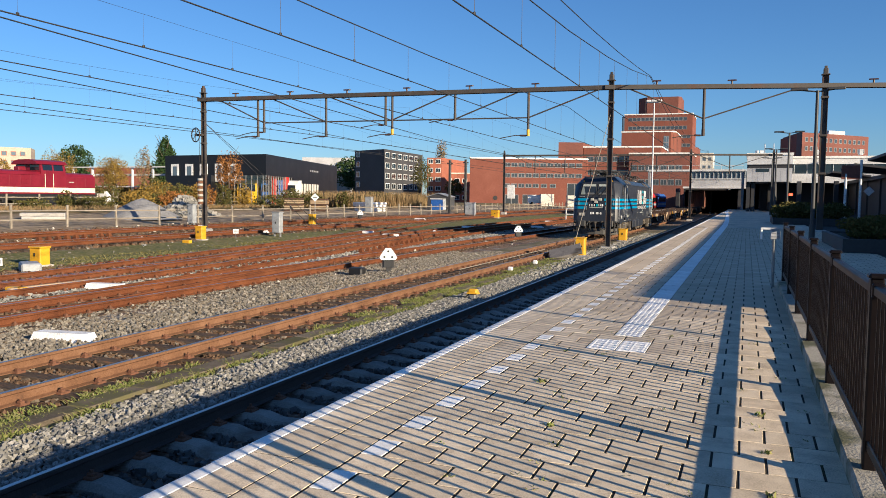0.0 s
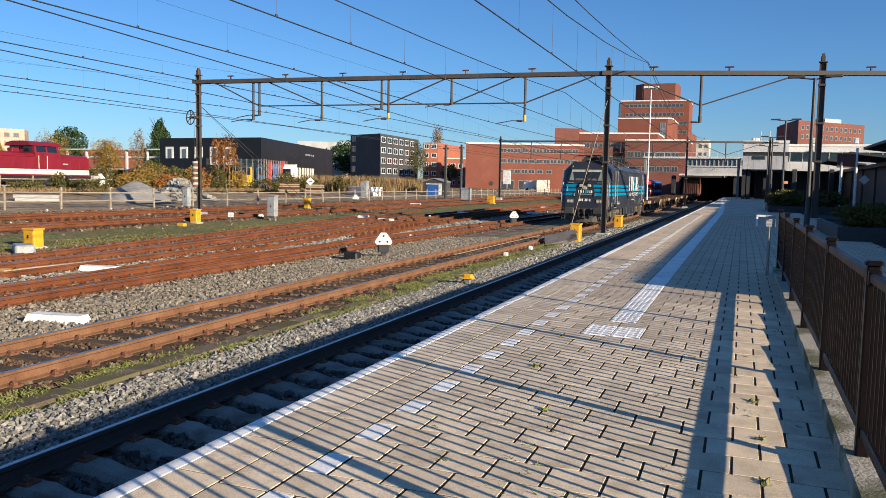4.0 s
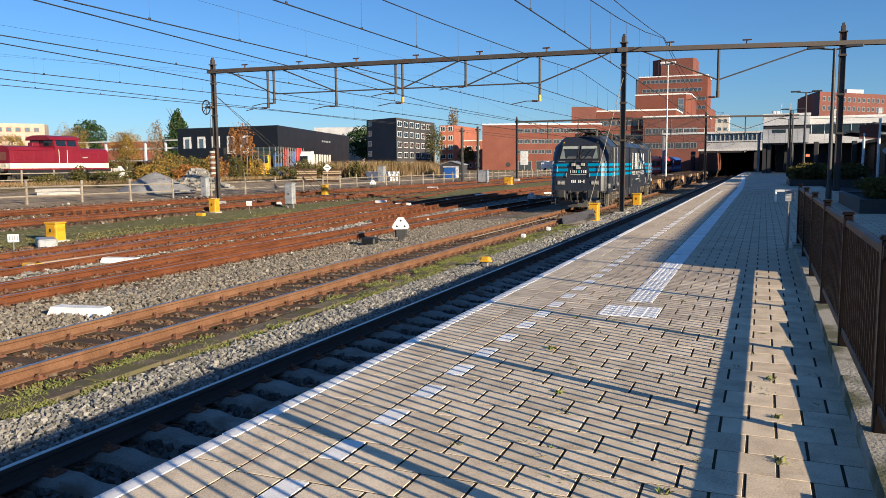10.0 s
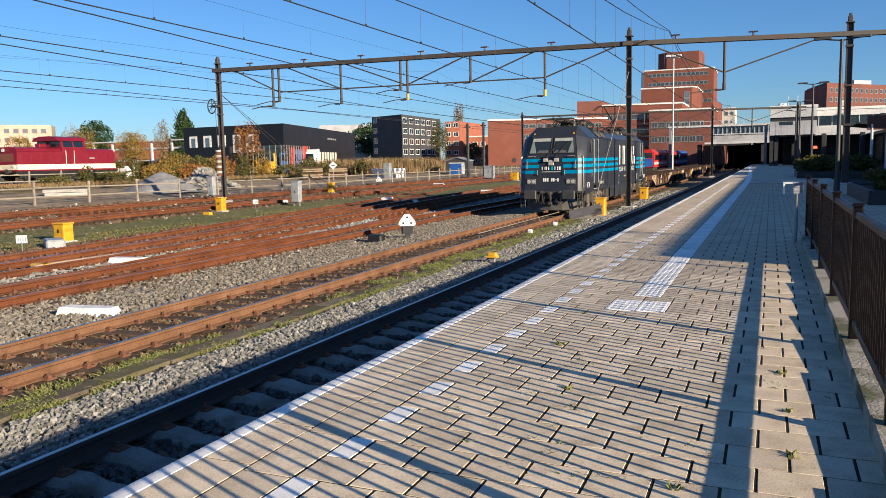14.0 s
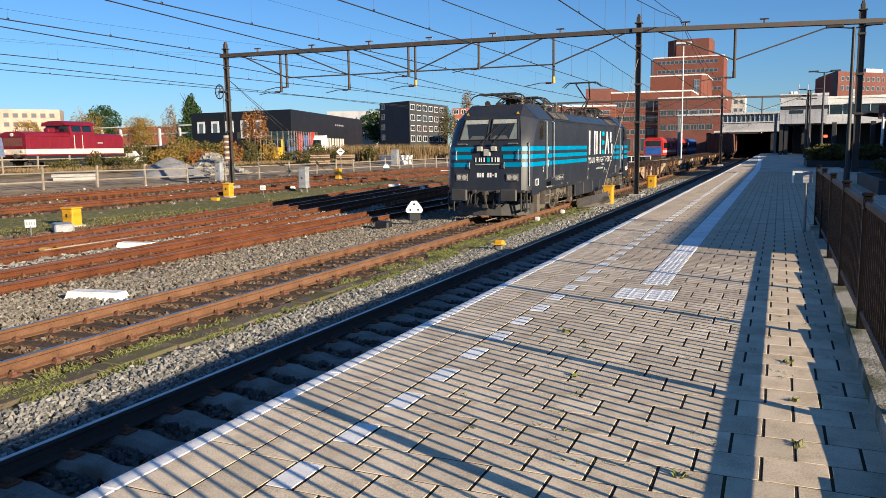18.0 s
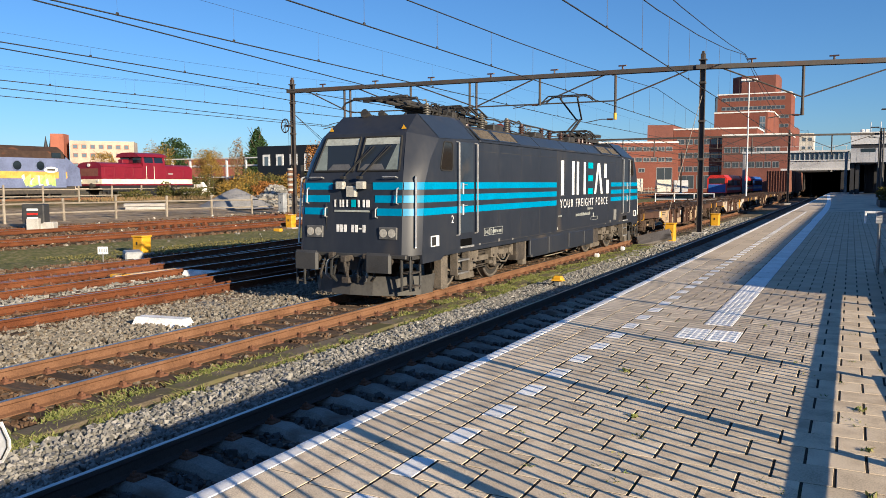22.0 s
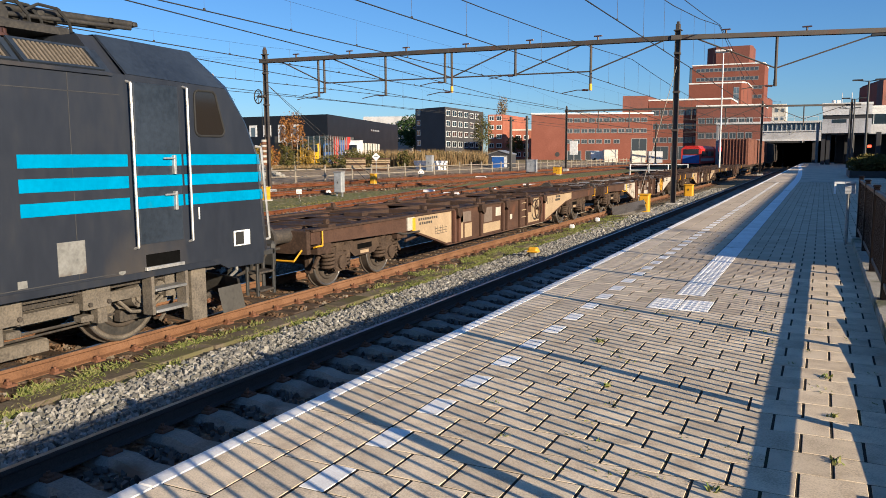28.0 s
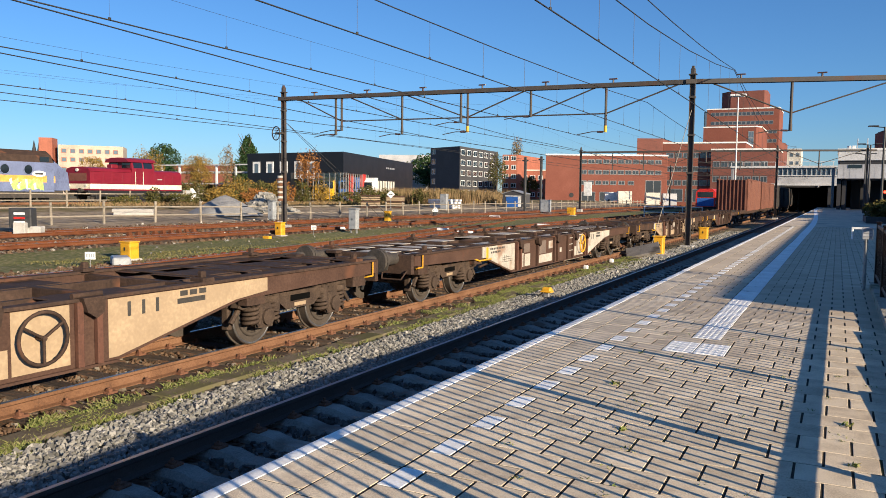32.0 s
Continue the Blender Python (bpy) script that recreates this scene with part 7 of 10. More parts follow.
def open_wagon(label, mat, inner, tall, y0=0.8):
    W = thing("open_goods_wagon", label, "goods wagon", group="ribbed goods wagons")
    part("wagon_floor", MB().cbox(-1.3, 1.3, 0.7, 19.0, 0.9, 1.15, 0.02), M_WAGON, W)
    for s in (-1, 1):
        sd = part("side_wall", MB().box(min(s * 1.3, s * 1.36), max(s * 1.3, s * 1.36), y0, 18.9, 1.1, tall), mat, W)
        for k in range(26):
            y = y0 + 0.12 + k * (18.66 - y0) / 25
            part("side_rib", MB().cbox(min(s * 1.36, s * 1.44), max(s * 1.36, s * 1.44), y - 0.1, y + 0.1, 1.1, tall, 0.03), mat, sd)
        part("top_rail", MB().cbox(min(s * 1.28, s * 1.42), max(s * 1.28, s * 1.42), y0, 18.9, tall, tall + 0.1, 0.02), mat, sd)
        part("sill_girder", MB().prism([(0.8, 1.2), (0.8, 0.95), (6, 0.8), (13, 0.8), (18.9, 0.95), (18.9, 1.2)], min(s * 1.2, s * 1.28), max(s * 1.2, s * 1.28), "x"), M_WAGON, W)
    for y in (y0, 18.84):
        ew = part("end_wall", MB().box(-1.3, 1.3, y, y + 0.06, 1.1, tall), mat, W)
        for k in range(8):
            part("end_rib", MB().cbox(-1.24 + k * 0.34, -1.14 + k * 0.34, y - 0.12 if y < 10 else y + 0.06, y if y < 10 else y + 0.18, 1.1, tall, 0.015), mat, ew)
    if inner:
        part("load_cover", MB().cbox(-1.3, 1.3, y0 + 0.1, 18.8, tall - 0.3, tall - 0.15, 0.1), mat, W)
    sets = []
    for c in (2.77, 16.97):
        bg = part("bogie", MB().cbox(-1.0, 1.0, c - 1.5, c + 1.5, 0.5, 0.85, 0.08), M_GRIME, W, "dusty freight bogie")
        for dy in (-0.9, 0.9):
            for s in (-1, 1):
                part("wheel", MB().cyl((s * 0.72, c + dy, 0.46), (s * 0.86, c + dy, 0.46), 0.46, n=20), M_WHEEL, bg)
    for e, y in ((-1, 0.7), (1, 19.0)):
        for s in (-1, 1):
            part("buffer", MB().cyl((s * 0.875, y, 1.05), (s * 0.875, 0.02 if e < 0 else WL - 0.02, 1.05), 0.15, 0.24, 12), M_GRIME, W)
    return W


w4, s4 = flat_wagon("empty dusty container wagon before the loaded wagons", M_WAGON, M_WAGON_SIDE, M_WAGON, False, 6)
WAGONS.append((w4, s4))
ow = open_wagon("oxide-brown ribbed goods wagon with a ribbed end", M_BOXCAR, True, 4.05, 5.7)
WAGONS.append((ow, []))
ow2 = open_wagon("oxide-brown covered goods wagon with ribbed sides", M_BOXCAR, True, 4.05)
WAGONS.append((ow2, []))
# brown wagons further back: the station's shadow is put in as near-black
M_SHADECAR = material("station_shaded_wagon_brown", (0.025, 0.02, 0.018), 0.8, fine=20, broad=1.5, bump=0.15)
ow3 = open_wagon("ribbed goods wagon blackened for station shade, loaded to the top", M_SHADECAR, True, 3.9)
WAGONS.append((ow3, []))
for k in range(3):
    WAGONS.append((copy_thing(ow3, Matrix.Identity(4)), []))


# ---------------------------------------------------------------- yard furniture
def cabinet(x, y, w, d, h, mat, label, name="trackside_cabinet", lift=0.0, group="trackside cabinets"):
    z = stand_z(x)
    th = thing(name, label, "cabinet", pose(x, y, z), group)
    part("cabinet_body", MB().cbox(-w / 2, w / 2, -d / 2, d / 2, lift, h, 0.03), mat, th)
    part("cabinet_lid", MB().cbox(-w / 2 - 0.03, w / 2 + 0.03, -d / 2 - 0.03, d / 2 + 0.03, h, h + 0.05, 0.02), mat, th)
    part("cabinet_door", MB().cbox(-w / 2 + 0.05, w / 2 - 0.05, -d / 2 - 0.012, -d / 2, lift + 0.06, h - 0.06, 0.004), mat, th)
    part("door_lock", MB().cbox(-0.03, 0.03, -d / 2 - 0.03, -d / 2 - 0.012, h * 0.55, h * 0.55 + 0.12, 0.004), M_BLACK, th)
    if lift:
        for sx in (-1, 1):
            part("leg", MB().cbox(sx * (w / 2 - 0.08) - 0.04, sx * (w / 2 - 0.08) + 0.04, -0.06, 0.06, -0.1, lift, 0.005), M_STEEL, th)
    else:
        part("plinth", MB().cbox(-w / 2 - 0.08, w / 2 + 0.08, -d / 2 - 0.08, d / 2 + 0.08, -0.1, 0.06, 0.02), M_CONC, th)
    return th


cabinet(-23.5, 20.0, 0.54, 0.42, 0.66, M_YELLOW, "yellow trackside cabinet beside a grey block on grass")
cabinet(-27.5, 33.6, 0.46, 0.38, 0.72, M_YELLOW, "yellow trackside cabinet in the grass strip", lift=0.0)
cabinet(-31.3, 51.3, 0.46, 0.38, 0.78, M_YELLOW, "small yellow trackside cabinet near a warning sign")
cabinet(-28.2, 88, 0.9, 0.6, 0.9, M_YELLOW, "far yellow trackside cabinet between rusty tracks")
cabinet(-26.5, 39.4, 0.56, 0.38, 1.48, M_GREYBOX, "tall grey relay cabinet on steel legs", lift=0.28)
cabinet(-34.2, 41.0, 0.48, 0.36, 1.4, M_GREYBOX, "grey relay cabinet near the concrete fence", lift=0.2)
cabinet(-31.2, 87.5, 1.2, 0.6, 1.6, M_GREYBOX, "far grey relay cabinet beside the yard tracks", lift=0.2)
cabinet(-38.5, 75, 0.8, 0.5, 1.8, M_GREYBOX, "slim grey cabinet beside the white stone stack", lift=0.1)
cabinet(-7.2, 48.0, 0.5, 0.5, 0.72, M_YELLOW, "yellow trackside cabinet next to a catenary mast")
yb = cabinet(-7.05, 34.3, 0.44, 0.44, 0.8, M_YELLOW, "yellow point machine cabinet beside a tilted grey slab")
part("arrow_mark", MB().prism([(-0.14, 0.42), (0.0, 0.62), (0.14, 0.42), (0.06, 0.42), (0.0, 0.50), (-0.06, 0.42)], -0.238, -0.234), M_BLACK, yb, "black chevron on the yellow door")
solo("tilted_slab", MB().cbox(-0.7, 0.7, -0.45, 0.45, 0, 0.1, 0.02), M_EDGE, "grey weathered slab leaning beside a yellow cabinet", "slab", pose(-7.35, 32.6, -0.78, 22, -14, 12))
solo("concrete_pad", MB().cbox(-0.6, 0.6, -1.4, 1.4, 0, 0.06, 0.02), M_CONC, "low concrete pad under a yellow cabinet", "pad", pose(-6.95, 33.9, -1.03))
solo("grey_block", MB().cbox(-0.65, 0.5, -0.3, 0.3, 0, 0.3, 0.05), M_GREYBOX, "grey rounded concrete block beside a yellow cabinet", "block", pose(-22.2, 18.5, -1.04, 0, 0, -35))
yd = thing("yellow_marker", "low yellow domed trackside marker with a cable", "marker", pose(-6.42, 17.9, -0.97))
part("marker_dome", MB().cbox(-0.13, 0.13, -0.09, 0.09, 0.17, 0.26, 0.045).cbox(-0.155, 0.155, -0.105, 0.105, 0.14, 0.175, 0.025), M_YELLOW, yd)
part("marker_foot", MB().cbox(-0.07, 0.07, -0.06, 0.06, -0.05, 0.13, 0.01), M_STEEL, yd)
part("marker_cable", MB().tube([(-0.1, 0, 0.12), (-0.22, -0.05, 0.02), (-0.4, -0.1, 0.0)], 0.02), M_RUBBER, yd)
solo("yellow_stub", MB().cbox(-0.22, 0.22, -0.12, 0.12, 0, 0.16, 0.02), M_YELLOW, "low yellow concrete stub in the grass", "marker", pose(-26.9, 31.8, -0.93))
solo("yellow_stub", MB().cbox(-0.28, 0.28, -0.12, 0.12, 0, 0.14, 0.02), M_YELLOW, "low yellow box beside pale boards", "marker", pose(-17.6, 14.2, -1.0))

# dwarf signals
def dwarf_signal(x, y, label):
    th = thing("dwarf_signal", label, "railway signal", pose(x, y, stand_z(x), 0, 0, 25), "dwarf signals")
    part("signal_post", MB().cbox(-0.09, 0.09, -0.08, 0.08, -0.05, 0.3, 0.02), M_DMAST, th)
    part("signal_plate", MB().prism([(-0.24, 0.46), (-0.29, 0.53), (-0.26, 0.62), (-0.09, 0.86), (0.09, 0.86), (0.26, 0.62), (0.29, 0.53), (0.24, 0.46)], -0.16, -0.12), M_STONE_W, th, "white three-sided signal face")
    part("signal_housing", MB().cbox(-0.2, 0.2, -0.12, 0.18, 0.2, 0.78, 0.05), M_DMAST, th)
    for a, b in ((0, 0.75), (-0.13, 0.56), (0.13, 0.56)):
        part("lamp_dot", MB().cyl((a, -0.16, b), (a, -0.17, b), 0.035, n=10), M_BLACK, th)
    part("signal_base", MB().cbox(-0.25, 0.25, -0.2, 0.2, -0.06, 0.04, 0.02), M_CONC, th)


dwarf_signal(-11.35, 23.3, "dwarf signal with a white face beside the siding")
dwarf_signal(-33.0, 62.5, "far dwarf signal with a white face in the yard")
dwarf_signal(-13.6, 47, "dwarf signal seen from behind among rails")
solo("black_point_motor", MB().cbox(-0.25, 0.25, -0.18, 0.18, 0, 0.25, 0.05), M_BLACK, "small black point lever weight beside a rail", "point lever", pose(-12.0, 22.3, -1.02))

# white clearance stones
def fouling_stone(x, y, ang, s=1.2):
    v = [(-0.62, -0.14, 0), (-0.45, -0.17, 0), (0.45, -0.17, 0), (0.62, -0.14, 0), (0.62, 0.14, 0), (0.45, 0.17, 0), (-0.45, 0.17, 0), (-0.62, 0.14, 0),
         (-0.42, -0.1, 0.14), (0.42, -0.1, 0.14), (0.42, 0.1, 0.14), (-0.42, 0.1, 0.14)]
    f = [(7, 6, 5, 4, 3, 2, 1, 0), (8, 9, 10, 11), (1, 2, 9, 8), (5, 6, 11, 10), (0, 1, 8, 11, 6, 7), (2, 3, 4, 5, 10, 9)]
    solo("clearance_stone", MB().add([(a * s, b * s, c * s) for a, b, c in v], f), M_STONE_W, "white painted clearance stone lying between two tracks", "marker stone",
         pose(x, y, stand_z(x) + 0.02, 0, 0, ang), "clearance stones")


for x, y, a in ((-11.05, 9.75, 10), (-16.22, 15.8, 8), (-24.9, 48.0, 0), (-21.8, 45.4, 0), (-28.6, 40.6, 0), (-22.0, 61, 0), (-17.4, 66, 10), (-20, 82, 0), (-30.3, 70, 0)):
    fouling_stone(x, y, a)
for x, y in ((-7.8, 25.8), (-7.75, 29.0), (-21.4, 52)):
    solo("white_rail_marker", MB().cbox(-0.09, 0.09, -0.07, 0.07, 0.0, 0.13, 0.04).cyl((0, 0, -0.1), (0, 0, 0.02), 0.05, n=8), M_STONE_W, "small round white object beside the rail", "marker", pose(x, y, -0.98), "white rail markers")
solo("white_point_rod", MB().cyl((-8.85, 23.5, -0.8), (-8.8, 35, -0.8), 0.016, n=6), M_FPOST, "long pale rod lying along the inside of a rail", "rod")

# leaning sign in the near left foreground
sg = thing("hectometre_sign", "pale post with a small tilted white sign plate", "sign post", pose(-6.66, 3.93, -1.02))
part("sign_post", MB().cyl((0, 0, -0.05), (-0.01, 0, 0.84), 0.032, n=12), material("pale_painted_post", (0.55, 0.42, 0.31), 0.7, fine=20, broad=4, bump=0.05, stain=(0.3, 0.2, 0.13)), sg)
plate = part("sign_plate", MB().prism([(0.02, 0.15), (0.12, 0.18), (0.27, 0.34), (0.27, 0.42), (0.14, 0.58), (0.05, 0.56), (0.02, 0.5)], -0.012, 0.006), M_FILM_W, sg, "white sign plate with a black border")
part("plate_border", MB().tube([(0.05, -0.016, 0.2), (0.12, -0.016, 0.22), (0.23, -0.016, 0.35), (0.23, -0.016, 0.41), (0.13, -0.016, 0.53), (0.06, -0.016, 0.52)], 0.008), M_BLACK, plate)
for z in (0.22, 0.5):
    part("plate_clamp", MB().cbox(-0.05, 0.05, -0.05, 0.04, z, z + 0.03, 0.008), M_STEEL, sg)

for ob in sg.children_recursive:
    ob.data.transform(Matrix.Diagonal((0.8, 0.8, 0.92, 1)))

# low number plates on posts in the grass
for x, y, w in ((-22.1, 17.2, 0.34), (-27.0, 36.0, 0.3), (-29.6, 36.2, 0.3)):
    th = thing("number_plate_post", "small white plate on a short post in the grass", "sign", pose(x, y, ground_z(x), 0, 0, 30), "low sign plates")
    part("plate_post", MB().cyl((0, 0, -0.05), (0, 0, 0.35), 0.02, n=6), M_STEEL, th)
    p_ = part("plate", MB().cbox(-w / 2, w / 2, -0.012, 0.012, 0.3, 0.55, 0.004), M_FILM_W, th)
    for i in range(4):
        part("plate_bar", MB().box(-w / 2 + 0.05 + i * w * 0.22, -w / 2 + 0.09 + i * w * 0.22, -0.014, -0.012, 0.37, 0.49), M_GREYBOX, p_)

# bollard with red and white boards and a speed sign at the yard edge
th = thing("warning_bollard", "dark box with red and white striped boards", "barrier", pose(-33.2, 22.4, -0.55, 0, 0, 30))
part("bollard_box", MB().cbox(-0.5, 0.5, -0.3, 0.3, 0.35, 1.25, 0.05), M_DMAST, th)
for k in range(3):
    part("stripe_board", MB().cbox(-0.25, 0.25, -0.34, -0.31, 0.55 + k * 0.2, 0.65 + k * 0.2, 0.01), M_TRUCKR if k % 2 else M_FILM_W, th)
part("concrete_foot", MB().cbox(-0.2, 0.35, -0.55, -0.2, 0, 0.6, 0.03), M_CONC, th)
part("concrete_foot", MB().cbox(0.3, 0.9, -0.3, 0.2, 0, 0.42, 0.03), M_CONC, th)

dm = thing("diamond_sign", "white diamond sign on a thin post", "sign", pose(-32.0, 52.9, ground_z(-32), 0, 0, 25))
part("sign_post", MB().cyl((0, 0, 0), (0, 0, 2.2), 0.03, n=8), M_STEEL, dm)
part("diamond_plate", MB().prism([(0, 1.75), (0.33, 2.08), (0, 2.41), (-0.33, 2.08)], -0.05, -0.03), M_FILM_W, dm)
part("diamond_bar", MB().box(-0.15, 0.15, -0.056, -0.05, 2.05, 2.11), M_BLACK, dm)

# concrete post fences
def rail_fence(pts, step, h, label, rails=(0.45, 0.95), thick=0.06):
    rnd = random.Random(int(abs(pts[0][0])))
    pm = MB().cbox(-thick, thick, -thick, thick, -0.2, h, 0.02).mesh("fence_post", M_FPOST)
    fence = thing("concrete_fence", label, "fence", group="yard fences")
    for (xa, ya), (xb, yb) in zip(pts, pts[1:]):
        n = max(1, int(math.hypot(xb - xa, yb - ya) / step))
        for i in range(n):
            x, y = xa + (xb - xa) * i / n, ya + (yb - ya) * i / n
            x2, y2 = xa + (xb - xa) * (i + 1) / n, ya + (yb - ya) * (i + 1) / n
            z, z2 = ground_z(x), ground_z(x2)
            part("fence_post", pm, None, fence, "", pose(x, y, z + rnd.uniform(-0.04, 0.06), rnd.uniform(-2, 2), rnd.uniform(-2, 2), 0))
            for r in rails:
                part("fence_rail", MB().cyl((x, y, z + r), (x2, y2, z2 + r + rnd.uniform(-0.03, 0.03)), 0.045, n=6), M_FPOST, fence)


rail_fence([(-37.6, 4), (-37.2, 30), (-36.0, 40), (-35.0, 54), (-34.9, 84), (-35.0, 160)], 2.9, 1.25, "weathered concrete post and rail fence along the yard")
rail_fence([(-52.0, 18), (-52.5, 45), (-54.5, 62), (-57.0, 78)], 3.0, 1.3, "concrete fence before the stored locomotives", (0.5, 1.0))

# heaps, slabs and stacks
def heap(x, y, rx, ry, h, mat, label, seed, rough=0.12):
    z = ground_z(x) - 0.05
    n, m = 26, 9
    v, f = [], []
    for j in range(m):
        u = j / (m - 1)
        for i in range(n):
            a = 2 * math.pi * i / n
            k = 1 + rough * noise.noise((math.cos(a) * 2 + seed, math.sin(a) * 2, u * 3))
            v.append((x + rx * k * (1 - u) * math.cos(a), y + ry * k * (1 - u) * math.sin(a), z + h * (1 - (1 - u) ** 1.25) * (1 + 0.15 * rough * noise.noise((a * 2, u * 4, seed)))))
    for j in range(m - 1):
        for i in range(n):
            f.append((j * n + i, j * n + (i + 1) % n, (j + 1) * n + (i + 1) % n, (j + 1) * n + i))
    return solo("gravel_mound", MB().add(v, f, True), mat, label, "gravel heap", group="gravel heaps")


heap(-41.2, 44.0, 3.0, 2.6, 1.5, M_HEAP, "smooth grey gravel heap behind the fence", 1)
scatter_stones(900, (-43.6, -40.0), (47.3, 51.5), 0, (0.12, 0.45), M_BALLAST, "rubble_heap", "heap of broken grey concrete rubble",
               hump=lambda c: -0.1 + 1.55 * np.clip(1 - np.hypot((c[:, 0] + 41.8) / 1.9, (c[:, 1] - 49.4) / 2.2), 0, 1))
st = thing("slab_stack", "stack of pale concrete slabs behind the fence", "slab stack", pose(-41.9, 36.3, ground_z(-41.9), 0, 0, 40))
for k in range(2):
    part("slab", MB().cbox(-1.3 - 0.1 * k, 1.2, -0.5, 0.5, 0.05 + k * 0.22, 0.24 + k * 0.22, 0.03), M_CONC, st)
rs_ = random.Random(21)
ws = thing("white_beam_stack", "stack of white concrete beams behind the fence", "beam stack", pose(-41.3, 80.5, ground_z(-41.3), 0, 0, 62))
for k in range(4):
    for j in range(4):
        o = rs_.uniform(-0.5, 0.5)
        part("beam", MB().cbox(-0.5 + j * 0.35 - 0.14, -0.5 + j * 0.35 + 0.14, -2.3 + o, 2.4 + o, 0.05 + k * 0.27, 0.27 + k * 0.27, 0.03), M_STONE_W, ws)
for (x, y) in ((-44.5, 69.5), (-43.5, 73)):
    bs = thing("pallet_stack", "brown stack of pallets and sleepers", "pallet stack", pose(x, y, ground_z(x), 0, 0, 20), "pallet stacks")
    for k in range(7):
        part("pallet", MB().cbox(-0.8, 0.8, -1.2, 1.2, 0.02 + k * 0.2, 0.16 + k * 0.2, 0.01), M_CREAM if k % 3 else M_WAGON_SIDE, bs)

hut = thing("equipment_hut", "dark green hut with a pitched roof and a blue door", "hut", pose(-40.0, 100.0, ground_z(-40), 0, 0, 0))
part("hut_wall", MB().prism([(-2.6, 0), (2.6, 0), (2.6, 3.0), (0, 3.7), (-2.6, 3.0)], -2, 2), M_GREYWALL, hut)
part("hut_roof", MB().prism([(-2.8, 2.95), (0, 3.75), (2.8, 2.95), (2.8, 3.1), (0, 3.9), (-2.8, 3.1)], -2.2, 2.2), M_PANEL_D, hut)
part("hut_door", MB().cbox(-1.7, 1.2, -2.06, -2.0, 0, 2.4, 0.02), M_BLUEBOX, hut, "blue sheeted door")
part("door_frame", MB().cbox(1.25, 2.0, -2.06, -2.0, 0, 2.6, 0.02).cbox(-1.9, 2.0, -2.06, -2.0, 2.45, 2.65, 0.02), M_FRAMEW, hut)
for ob in hut.children:
    ob.data.transform(Matrix.Diagonal((0.6, 0.6, 0.62, 1)))
for x, y, h in ((-33.9, 87.5, 6.6), (-34.3, 94.2, 7.0)):
    solo("dark_pole", MB().cbox(-0.14, 0.14, -0.14, 0.14, -0.2, h, 0.03).cbox(-0.4, 0.4, -0.06, 0.06, h - 0.5, h - 0.35, 0.02), M_DMAST, "dark upright pole at the yard edge", "pole", pose(x, y, ground_z(x)), "dark poles")
wf = thing("white_guard_frame", "white tubular guard frame between tracks", "guard rail", pose(-17.5, 92, -1.02))
for i in range(4):
    part("frame_post", MB().cyl((-3 + i * 2.2, 0, 0), (-3 + i * 2.2, 0, 1.4), 0.06, n=8), M_FRAMEW, wf)
part("frame_rail", MB().cyl((-3, 0, 1.35), (3.6, 0, 1.35), 0.06, n=8).cyl((-3, 0, 0.7), (3.6, 0, 0.7), 0.06, n=8), M_FRAMEW, wf)

# tall white lamp mast
lm = thing("lamp_mast", "tall white lattice lamp mast beyond the portal", "lamp mast", pose(-8.9, 78, 0))
part("mast_tube", MB().cyl((0, 0, -1.0), (0, 0, 11.2), 0.085, 0.05, 10), M_ROOFLINE, lm)
for x in (-0.5, 0, 0.5):
    part("floodlight", MB().cbox(x - 0.22, x + 0.22, -0.25, 0.2, 11.1, 11.28, 0.04), M_ROOFLINE, lm)
part("lamp_bar", MB().cbox(-0.75, 0.75, -0.05, 0.05, 11.0, 11.1, 0.02), M_ROOFLINE, lm)


# platform furniture
def platform_lamp(x, y, h, label):
    th = thing("platform_lamp", label, "lamp post", pose(x, y, 0), "platform lamps")
    part("lamp_column", MB().cyl((0, 0, 0), (0, 0, h), 0.085, 0.06, 12), M_DMAST, th)
    part("lamp_base", MB().cyl((0, 0, 0), (0, 0, 0.6), 0.12, 0.11, 12), M_DMAST, th)
    for s in (-1, 1):
        a = part("lamp_arm", MB().cyl((0, 0, h - 0.05), (s * 0.75, 0, h + 0.05), 0.03, n=8), M_DMAST, th)
        part("lamp_head", MB().cbox(min(s * 0.35, s * 1.0), max(s * 0.35, s * 1.0), -0.13, 0.13, h + 0.02, h + 0.11, 0.03), M_DMAST, a)


platform_lamp(2.35, 34.5, 6.0, "dark double-arm lamp post on the platform")
platform_lamp(2.5, 60, 6.4, "dark double-arm lamp post further down the platform")
platform_lamp(2.2, 76, 6.2, "dark double-arm lamp post near the station bridge")
platform_lamp(2.3, 92, 6.2, "dark double-arm lamp post under the station bridge")
sg2 = thing("platform_sign", "low white framed sign board on a slim steel post", "sign", pose(0.33, 14.95, 0))
part("sign_post", MB().cyl((0, 0, 0), (0, 0, 1.07), 0.028, n=10), M_STEEL, sg2)
part("sign_frame", MB().cbox(-0.23, -0.03, -0.03, 0.0, 1.035, 1.07, 0.006).cbox(-0.23, -0.195, -0.03, 0.0, 0.86, 1.035, 0.006), M_FILM_W, sg2, "white angled sign frame")
pb_ = part("sign_board", MB().cbox(-0.06, 0.10, -0.035, -0.005, 0.865, 1.07, 0.006), M_PANEL, sg2)
for z_ in (0.90, 0.96, 1.02):
    part("text_bar", MB().box(-0.04, 0.085, -0.038, -0.035, z_, z_ + 0.02), M_PANEL_D, pb_)
ps = thing("station_name_sign", "tall white twin-post station sign", "sign", pose(7.0, 62, -0.05))
